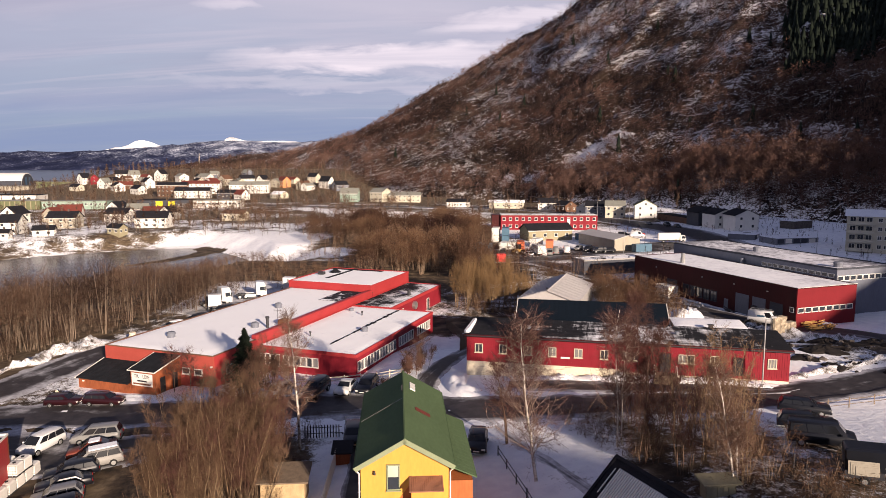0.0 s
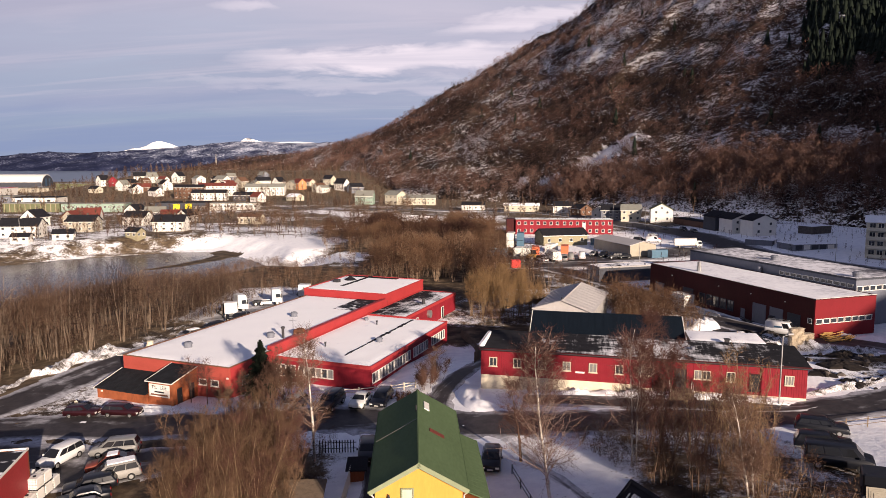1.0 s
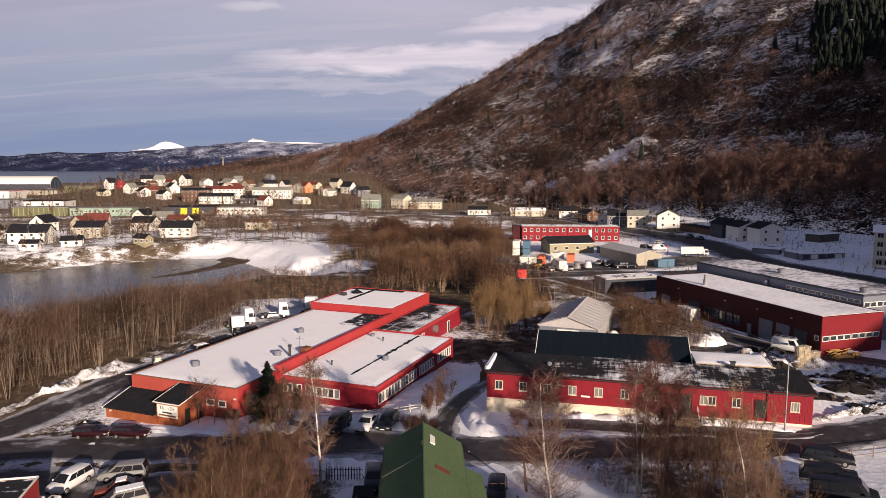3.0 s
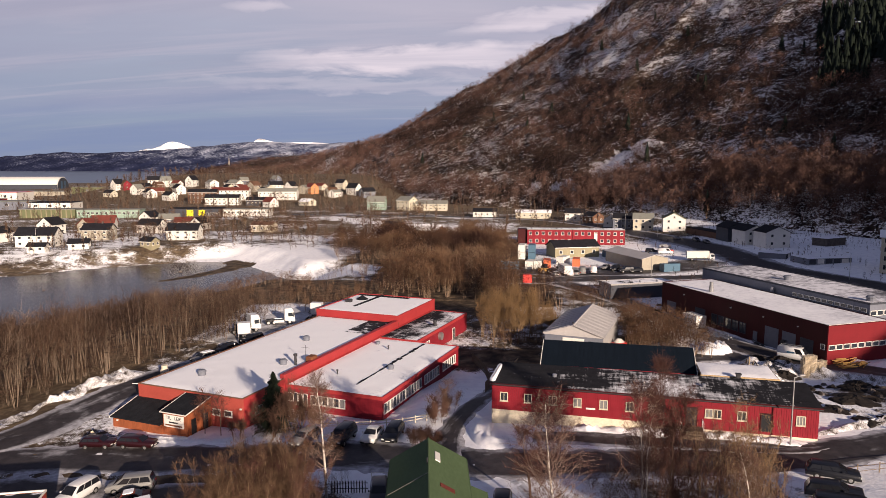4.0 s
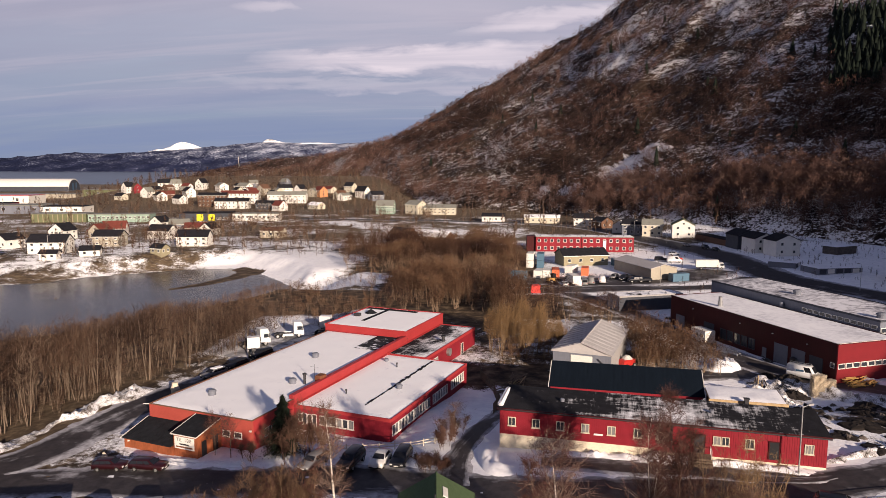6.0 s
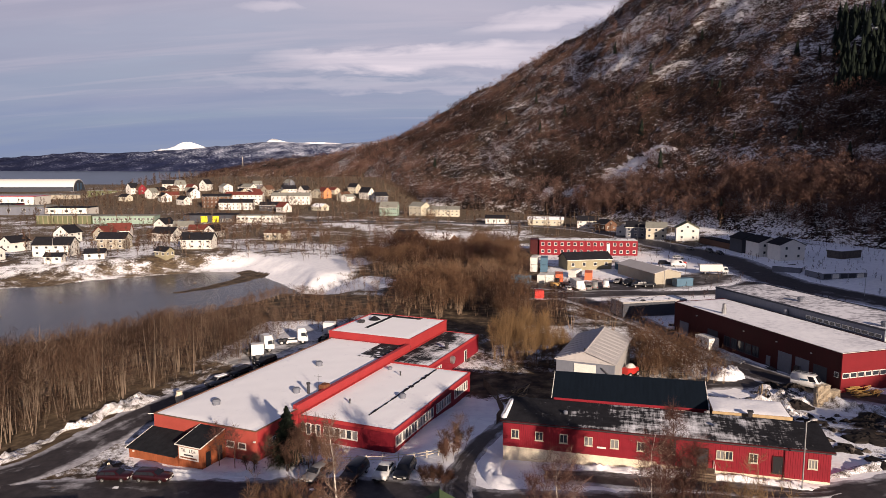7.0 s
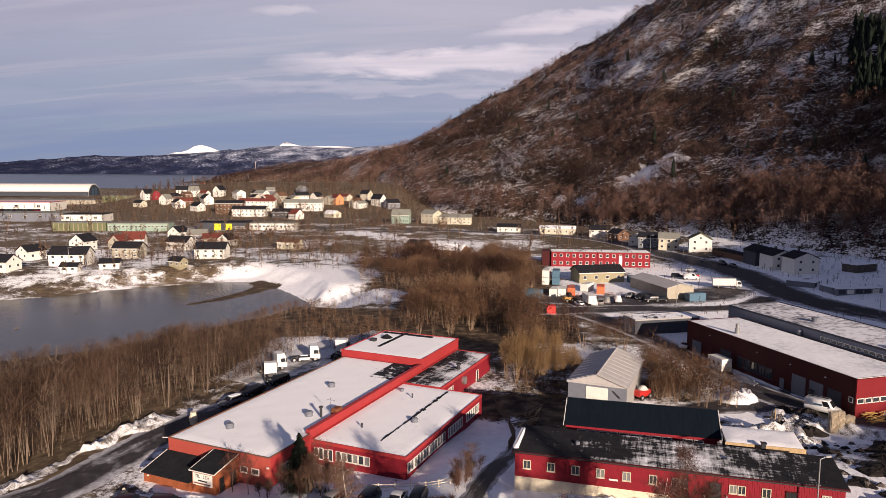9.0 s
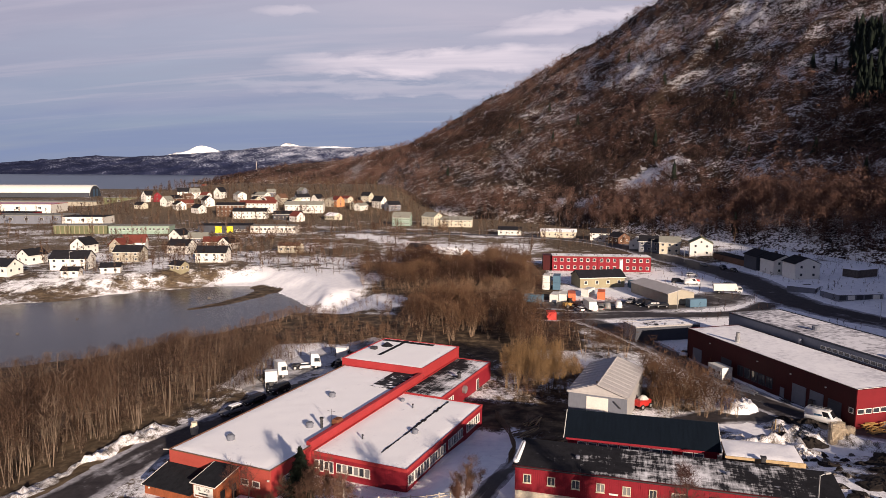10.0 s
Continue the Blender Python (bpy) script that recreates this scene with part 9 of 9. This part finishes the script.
def stand_model(rng, stems, limbs, subs, twigs, trunk_r, twig_w, spread=0.2, rise=0.95, base=0.3, open_=0.05, segs=3):
    """A tree one metre high, light enough to repeat: trunks as sticks, limbs and twigs as blades."""
    V, F, M, off = [], [], [], 0
    for k in range(stems):
        h = 1 if k == 0 else rng.uniform(0.6, 0.97)
        foot = rng.normal(size=2) * 0.035 * (stems > 1)
        tilt = rng.normal(size=2) * (0.04 if stems == 1 else 0.10 + open_)
        t = np.linspace(0, 1, segs + 1)
        wob = np.cumsum(rng.normal(size=(segs + 1, 2)) * 0.018, 0)
        tr = np.column_stack([foot[0] + tilt[0] * t * h + wob[:, 0] * t, foot[1] + tilt[1] * t * h + wob[:, 1] * t, t * h - 0.03 * (t == 0)])
        r = trunk_r * (1 - 0.85 * t)
        v, f = prisms(tr[:-1], tr[1:], r[:-1], r[1:])
        f = np.concatenate([f[:, [0, 1, 2]], f[:, [0, 2, 3]]])
        V.append(v), F.append(f + off), M.append(np.ones(len(v), bool))
        off += len(v)
        lt = rng.uniform(base, 1, limbs)
        p = np.stack([np.interp(lt, t, tr[:, j]) for j in range(3)], 1)
        az, el = rng.uniform(0, 6.283, limbs), rng.normal(rise, 0.25, limbs)
        d = np.column_stack([np.cos(az) * np.cos(el), np.sin(az) * np.cos(el), np.sin(el)])
        e = p + d * (spread * (1.15 - lt) * rng.uniform(0.7, 1.3, limbs))[:, None]
        i = np.repeat(np.arange(limbs), subs)
        sp = p[i] + (e - p)[i] * rng.uniform(0.2, 1, len(i))[:, None]
        se = sp + unit(d[i] * 0.7 + rng.normal(size=(len(i), 3)) * 0.5 + np.array([0, 0, 0.25])) * (spread * 0.55 * rng.uniform(0.5, 1.2, len(i)))[:, None]
        for a_, b_, w in ((p, e, twig_w * 1.3), (sp, se, twig_w)):
            v, f = spikes(rng, a_, b_, np.full(len(a_), w))
            V.append(v), F.append(f + off), M.append(np.zeros(len(v), bool))
            off += len(v)
    return np.concatenate(V), np.concatenate(F), np.concatenate(M)


def crown_model(rng, stems, blades, trunk_r, blade_w, wide, low=0.28, length=0.17, top=1.0, up=0.25):
    """A tree one metre high with a rounded, see-through crown: bare stems that fork, and short twigs that fan up and out."""
    V, F, M, off = [], [], [], 0
    for k in range(stems):
        h = top * (0.9 if k == 0 else rng.uniform(0.6, 0.85))
        a = rng.uniform(0, 6.283)
        out = wide * (0.12 if stems == 1 else rng.uniform(0.3, 0.75))
        p = np.array([[0.02 * math.cos(a) * (stems > 1), 0.02 * math.sin(a) * (stems > 1), -0.02], [out * math.cos(a), out * math.sin(a), h]])
        r = trunk_r * np.array([1.0, 0.2])
        v, f = prisms(p[:-1], p[1:], r[:-1], r[1:])
        f = np.concatenate([f[:, [0, 1, 2]], f[:, [0, 2, 3]]])
        V.append(v), F.append(f + off), M.append(np.ones(len(v), bool))
        off += len(v)
    mid = (low + top) / 2
    # clumps of twigs: each bough end carries a few
    d = unit(rng.normal(size=(blades, 3)))
    rad = rng.uniform(0.25, 1.0, blades) ** 0.5
    uneven = 1 + 0.28 * np.sin(3 * np.arctan2(d[:, 1], d[:, 0]) + rng.uniform(0, 6)) * np.cos(2.5 * d[:, 2] + rng.uniform(0, 6))
    p0 = d * (rad * uneven)[:, None] * np.array([wide, wide, (top - low) / 2]) * 0.88 + np.array([0, 0, mid])
    go = unit(d * 0.5 + rng.normal(size=(blades, 3)) * 0.7 + np.array([0, 0, up]))
    p1 = p0 + go * (length * rng.uniform(0.6, 1.3, blades))[:, None]
    v, f = spikes(rng, p0, p1, blade_w * rng.uniform(0.6, 1.4, blades))
    V.append(v), F.append(f + off), M.append(np.zeros(len(v), bool))
    return np.concatenate(V), np.concatenate(F), np.concatenate(M)


def scatter(rng, x0, x1, y0, y1, n, keep):
    x, y = rng.uniform(x0, x1, n), rng.uniform(y0, y1, n)
    k_ = keep(x, y) > rng.uniform(0, 1, n)
    x, y = x[k_], y[k_]
    return np.column_stack([x, y, land(x, y) - 0.1])


rng = np.random.default_rng(7)
lake_mat = stand_material("lakeside_twigs", ((0.022, 0.013, 0.010), (0.092, 0.056, 0.038), (0.185, 0.140, 0.104)))
valley_mat = stand_material("valley_twigs", ((0.026, 0.012, 0.010), (0.140, 0.080, 0.046), (0.23, 0.165, 0.115)))
hill_mat = stand_material("mountain_twigs", ((0.016, 0.009, 0.008), (0.122, 0.066, 0.050), (0.215, 0.150, 0.128)))
lake_models = [crown_model(rng, int(rng.integers(2, 5)), 185, 0.0056, 0.0024, rng.uniform(0.15, 0.24), 0.30, 0.15, up=0.75) for _ in range(12)]
valley_models = [crown_model(rng, int(rng.integers(2, 5)), 170, 0.0052, 0.0034, rng.uniform(0.28, 0.44), 0.20, 0.17) for _ in range(10)]
valley_trees = [crown_model(rng, int(rng.integers(3, 7)), 430, 0.0062, 0.0030, rng.uniform(0.26, 0.36), 0.26, 0.13) for _ in range(12)]
LANE_X, LANE_Y = (-74, -70, -66.5, -63.5, -60.5, -56.5, -51, -46, -44, -40), (60, 76, 90, 99, 107, 115, 126, 134, 160, 200)


def lakeside(x, y):
    edge = np.interp(y, LANE_Y, LANE_X)
    return step(0, 2.5, edge - x) * (lake_depth(x, y) < -2.0) * (y - 24 < np.interp(x, LAKE_X, LAKE_NEAR)) * (0.5 + 0.6 * ripple(x, y, 17, 9)) * (1 - 0.93 * step(160, 176, y) * step(-95, -84, x))


pl = scatter(rng, -175, -42, 52, 215, 6300, lakeside)
edge_d = np.interp(pl[:, 1], LANE_Y, LANE_X) - pl[:, 0]
hh = rng.uniform(9.6, 13.6, len(pl)) * (1 - 0.50 * step(14, 50, edge_d)) * (1 - 0.3 * step(-16, -3, lake_depth(pl[:, 0], pl[:, 1])))
hh *= (1 - 0.25 * step(105, 150, pl[:, 1])) * (1 + 0.28 * ripple(pl[:, 0], pl[:, 1], 11, 8))
low = step(-108, -84, pl[:, 0])   # the wood sinks to scrub towards the lake's end
hh = np.where(low > 0, np.minimum(hh, hh * (1 - low) + low * np.interp(pl[:, 1], (110, 125, 140, 160, 180, 215), (13.5, 11.6, 9.4, 6.0, 2.8, 2.0)) * (1 + 0.5 * step(-62, -88, pl[:, 0])) * rng.uniform(0.82, 1.1, len(pl))), hh)
stand("lakeside_woods", pl, hh, rng.normal(0.38, 0.2, len(pl)) + 0.25 * ripple(pl[:, 0], pl[:, 1], 19, 2), lake_models, lake_mat, "dense belt of bare alder and willow by the lake", rng)


def valley(x, y):
    a = step(0, 8, x + 6 * ripple(x, y, 19, 6) - np.interp(y, (150, 166, 176, 190, 204, 228, 242, 270, 300, 330), (-14, -22, -24, -25, -32, -43, -50, -56, -63, -70))) * (1 - step(8, 18, x)) * step(158, 168, y) * (1 - step(300, 335, y)) 
    works = ((x + 45.6) * 0.943 - (y - 92.3) * 0.337 < 27) & ((x + 45.6) * 0.337 + (y - 92.3) * 0.943 < 69)
    spit = np.exp(-((x + 72) / 20) ** 2 - ((y - 255) / 34) ** 2)
    b = 0.5 * step(-9, -5, x) * (1 - step(6, 9, x)) * step(138, 144, y) * (1 - step(150, 165, y))
    side = step(4, 10, x) * (1 - step(30, 34, x)) * step(150, 160, y) * (1 - step(172, 200, y + 0.4 * x))
    return np.where(works, 0, np.maximum(np.maximum(a, b), side * 0.3) * (1 - np.clip(1.6 * spit, 0, 1)) * (lake_depth(x, y) < -12) * (0.15 + 0.95 * step(-0.55, 0.1, blotch(x, y, 15, 2) + 0.6 * blotch(x, y, 7, 5))))


pl = scatter(rng, -72, 36, 124, 336, 2300, valley)
mound = blotch(pl[:, 0], pl[:, 1], 15, 2) + 0.6 * blotch(pl[:, 0], pl[:, 1], 7, 5)
hh = rng.uniform(6.0, 9.5, len(pl)) * np.clip(1 + 0.30 * mound, 0.5, 1.35) * (1 - 0.25 * step(0, 25, -25 - pl[:, 0]))
gold = np.exp(-((pl[:, 0] + 10) / 14) ** 2 - ((pl[:, 1] - 215) / 16) ** 2)
stand("valley_woods", pl, hh, rng.normal(0.27, 0.15, len(pl)) + 0.34 * gold + 0.42 * blotch(pl[:, 0], pl[:, 1], 16, 4), valley_trees, valley_mat, "dense reddish-brown bare birch and willow wood in the valley", rng)

pl = scatter(rng, -70, -22, 160, 236, 2600, lambda x, y: 0.6 * (lake_depth(x, y) < -3) * (x < np.interp(y, (172, 190, 204, 228, 242), (-22, -23, -30, -41, -48))) * (1 - 0.72 * step(196, 206, y)) * (0.6 + 0.6 * blotch(x, y, 9, 6)))
stand("spit_scrub", pl, rng.uniform(1.6, 4.2, len(pl)), rng.normal(0.30, 0.15, len(pl)), lake_models, valley_mat, "thin brown saplings on the snow behind the works", rng)


def golden_willow(x, y, H, seed):
    """An upright, many-stemmed willow: pale stems that fan out under a dense haze of yellow-brown shoots."""
    rng = np.random.default_rng(seed)
    v, f, is_stem = crown_model(rng, 9, 1100, 0.0050, 0.0018, rng.uniform(0.15, 0.22), 0.22, 0.15, up=1.4)
    n = int(is_stem.sum())
    root = thing("golden_willow", at_ground(x, y, rng.uniform(0, 360)), "golden-twigged willow with many upright stems", "tree")
    part("trunk", raw_mesh("trunk", v[:n] * H, f[(f < n).all(1)], willow_bark), None, root)
    part("crown", raw_mesh("crown", v[n:] * H, f[(f >= n).all(1)] - n, twig_gold), None, root)


for k in range(19):
    # the golden clump fills an oval of the plan behind the storage hall
    a, d = k * 2.399, math.sqrt((k + 0.5) / 19)
    x, y = 10.6 + 8.2 * d * math.cos(a), 137.5 + 5.2 * d * math.sin(a)
    golden_willow(x, y, 9.6 - 2.6 * d ** 2 + 1.9 * math.sin(k * 2.3), 110 + k)


pl = scatter(rng, 24, 48, 124, 172, 620, lambda x, y: step(0, 1.5, 43.5 - 0.32 * (y - 128) - x) * step(0, 1.5, x - 29 - 0.12 * (y - 128)))
stand("hall_thicket", pl, rng.uniform(4.0, 8.5, len(pl)), rng.normal(0.3, 0.15, len(pl)), valley_models, valley_mat, "brown bare thicket on the snowy bank beside the hall", rng)

pl = scatter(rng, 2, 34, 128, 182, 520, lambda x, y: 0.9 * (x < 13 + 0.45 * (y - 140)) * (x > 1 + 0.15 * (y - 128)) * (x < 34 - 0.2 * (182 - y)) * (0.45 + 0.7 * blotch(x, y, 7, 3)) * (np.hypot(x - 15, y - 128) > 5))
stand("clump_brush", pl, rng.uniform(1.2, 4.2, len(pl)), rng.normal(0.32, 0.15, len(pl)), valley_models, valley_mat, "low brown brush round the golden willows", rng)

# scattered trees over the town and the far flats, and the belt at the mountain's foot
foot_models = [crown_model(rng, int(rng.integers(1, 3)), 64, 0.008, 0.010, rng.uniform(0.20, 0.30), 0.34, 0.13) for _ in range(8)]
far_models = [stand_model(rng, 1, 14, 3, 0, 0.012, 0.013, 0.32, 0.85, 0.2, segs=1) for _ in range(6)]


def town_trees(x, y):
    r_ = 0.10 + 0.30 * (ripple(x, y, 70, 13) > 0.25) + 0.5 * (y > 570) * (y < 760) * (x > -380) * (x < -60) + 0.36 * (y < 430) * (x > -230) * (ripple(x, y, 33, 4) > 0.0) + 0.3 * np.exp(-((y - 505) / 22) ** 2)
    yard = (x > 8) * (x < 130) * (y > 195) * (y < 330)
    return r_ * (lake_depth(x, y) < -16) * (1 - yard) * (1 - 0.8 * np.exp(-((x + 20) / 40) ** 2 - ((y - 385) / 26) ** 2)) * (1 - step(30, 60, x - 0.25 * (y - 300)) * (y < 380))


pl = scatter(rng, -440, 130, 290, 1150, 10500, town_trees)
stand("town_trees", pl, rng.uniform(4, 9, len(pl)) * (1 + 0.25 * step(600, 800, pl[:, 1])), rng.normal(0.4, 0.22, len(pl)), far_models, lake_mat, "scattered bare trees between the far houses", rng)
pl = scatter(rng, -190, -30, 318, 480, 1500, lambda x, y: 0.8 * (blotch(x, y, 16, 7) + 0.5 * blotch(x, y, 7, 2) > 0.12) * (np.abs(x + 72 + 0.9 * (y - 426)) > 13))
stand("garden_trees", pl, rng.uniform(3.5, 8.5, len(pl)), rng.normal(0.26, 0.15, len(pl)), foot_models, valley_mat, "clumps of bare reddish trees in the gardens of the town", rng)
pl = scatter(rng, -175, -60, 262, 330, 420, lambda x, y: 0.5 * (lake_depth(x, y) < -14))
stand("shore_trees", pl, rng.uniform(3, 7, len(pl)), rng.normal(0.45, 0.2, len(pl)), far_models, lake_mat, "bare trees and bushes along the far shore", rng)
pl = scatter(rng, -140, -50, 148, 240, 900, lambda x, y: 0.8 * (lake_depth(x, y) < -0.5) * (lake_depth(x, y) > -14) * (1 - 0.85 * step(-92, -80, x)) * (y - 40 < np.interp(x, LAKE_X, LAKE_NEAR)))
stand("reed_belt", pl, rng.uniform(1.5, 3.5, len(pl)), rng.normal(0.25, 0.15, len(pl)), lake_models, lake_mat, "brown willow scrub along the near shore", rng)
pl = scatter(rng, -78, -42, 62, 160, 1700, lambda x, y: (np.interp(y, LANE_Y, LANE_X) - x > 0.5) * (np.interp(y, LANE_Y, LANE_X) - x < 14) * 0.8)
stand("lane_scrub", pl, rng.uniform(1.2, 4.6, len(pl)), rng.normal(0.3, 0.2, len(pl)), valley_models, lake_mat, "low brown scrub along the edge of the lakeside belt", rng)
brush_models = [crown_model(rng, 5, 230, 0.006, 0.0042, rng.uniform(0.38, 0.5), 0.05, 0.16) for _ in range(6)]
pl = scatter(rng, 11, 27, 41, 66, 420, lambda x, y: np.where(x - 11.0 > 0.35 * (66 - y), 0.9, 0.0) * (0.55 + 0.5 * blotch(x, y, 4, 3)))
stand("slope_scrub", pl, rng.uniform(1.0, 3.4, len(pl)), rng.normal(0.28, 0.14, len(pl)), brush_models, valley_mat, "low reddish-brown brush on the garden slope", rng)
pl = scatter(rng, -24, -12, 46, 66, 150, lambda x, y: 0.9 + 0 * x)
stand("thicket_scrub", pl, rng.uniform(1.0, 3.4, len(pl)), rng.normal(0.45, 0.15, len(pl)), lake_models, lake_mat, "low brown scrub under the willow thicket", rng)

mi, ms = rng.uniform(0.05, 0.62, 4200), rng.uniform(0.0, 0.095, 4200)
pl = mountain_point(mi, ms)
pl = pl[(pl[:, 2] > land(pl[:, 0], pl[:, 1]) - 0.5) & (rng.uniform(0, 1, len(pl)) < (0.85 - 0.5 * (ms < 0.025)) * (0.75 + 0.5 * blotch(pl[:, 0], pl[:, 1], 30, 5)) * (1 - 0.95 * open_patch(pl[:, 0], pl[:, 2])) * (1 - 0.55 * step(0.36, 0.42, mi)))]
stand("foot_woods", pl, rng.uniform(8, 14, len(pl)), rng.normal(0.45, 0.16, len(pl)) + 0.25 * blotch(pl[:, 0], pl[:, 1], 25, 8), foot_models, hill_mat, "tall bare birches along the mountain's foot", rng)

mi, ms = rng.uniform(0.15, 0.275, 620), rng.normal(0.075, 0.014, 620)
pl = mountain_point(mi, ms)
pl = pl[pl[:, 2] > land(pl[:, 0], pl[:, 1]) - 0.5]
stand("tall_birches", pl, rng.uniform(11, 17, len(pl)), rng.normal(0.55, 0.12, len(pl)), [crown_model(rng, 1, 110, 0.007, 0.0065, rng.uniform(0.16, 0.24), 0.42, 0.11) for _ in range(6)], hill_mat, "belt of tall white-stemmed birches at the shaded foot of the mountain", rng)

n = 62000
mi, ms = rng.uniform(0.03, 0.97, n), rng.uniform(0.03, 1.0, n)
p = mountain_point(mi, ms)
di, ds = mountain_point(mi + 0.002, ms) - p, mountain_point(mi, ms + 0.005) - p
area = np.linalg.norm(np.cross(di, ds), axis=1) / 1e-5
dist = np.linalg.norm(p, axis=1)
weight = area / dist ** 1.35
weight /= np.quantile(weight, 0.88)
weight *= (1 - 0.93 * open_patch(p[:, 0], p[:, 2])) * (1.1 - 0.3 * step(0.4, 0.95, ms) - 0.25 * step(0.3, 0.42, ms) * (1 - step(0.34, 0.45, mi))) * np.clip(0.85 + 0.55 * blotch(p[:, 0], p[:, 2] * 1.8, 38, 12) + 0.45 * blotch(p[:, 0], p[:, 2] * 1.8, 15, 5), 0.05, 1.4)
keep = rng.uniform(0, 1, n) < weight
p, mi, ms, dist = p[keep], mi[keep], ms[keep], dist[keep]
edge_i, edge_s = mi + 0.008 * blotch(p[:, 0], p[:, 2], 16, 3), ms + 0.03 * blotch(p[:, 0], p[:, 2], 12, 4)
spruce_wood = step(0.222, 0.214, edge_i) * step(0.25, 0.28, edge_s) * (1 - step(0.40, 0.46, edge_s - 0.8 * (edge_i - 0.2)))
conifer = (spruce_wood > rng.uniform(0.0, 1.0, len(p))) | (rng.uniform(0, 1, len(p)) < 0.004)
hill_models = [crown_model(rng, 1, 38, 0.004, 0.0185, rng.uniform(0.26, 0.38), 0.16, 0.12) for _ in range(10)]
b_ = ~conifer
grain = 0.42 * blotch(p[b_, 0], p[b_, 2] * 1.8, 62, 3) + 0.30 * blotch(p[b_, 0], p[b_, 2] * 1.8, 20, 6)
stand("mountain_woods", p[b_], rng.uniform(6.0, 10.5, b_.sum()) * (1 + 0.25 * (dist[b_] > 900)), rng.normal(0.24, 0.22, b_.sum()) + grain, hill_models, hill_mat, "bare birch woods covering the mountainside", rng)


def conifer_model(rng):
    V, F, M, off = [], [], [], 0
    for z0, z1, r in ((0.05, 0.55, 0.20), (0.3, 0.78, 0.15), (0.55, 1.0, 0.10)):
        a = np.arange(7) * 6.283 / 7
        rr = r * rng.uniform(0.65, 1.2, 7)
        v = np.concatenate([np.column_stack([np.cos(a) * rr, np.sin(a) * rr, z0 + rng.normal(size=7) * 0.03]), [[0, 0, z1]]])
        f = np.array([(i, (i + 1) % 7, 7) for i in range(7)])
        V.append(v), F.append(f + off), M.append(np.zeros(8, bool))
        off += 8
    return np.concatenate(V), np.concatenate(F), np.concatenate(M)


stand("spruce_woods", p[conifer], rng.uniform(8, 15, conifer.sum()), np.zeros(conifer.sum()), [conifer_model(rng) for _ in range(6)], needle, "dark patch of spruces high on the mountainside", rng)

pl = scatter(rng, 60, 175, 185, 385, 4200, lambda x, y: 0.7 * (0.5 + 0.5 * ripple(x, y, 26, 6)) * (np.abs(x - np.interp(y, (205, 230, 250, 280, 320, 352), (110, 98, 97, 97, 90, 82))) > 8))
stand("slope_brush", pl, rng.uniform(0.4, 2.0, len(pl)) ** 1.4, rng.normal(0.1, 0.15, len(pl)), far_models, hill_mat, "dark low brush sticking out of the snow", rng)
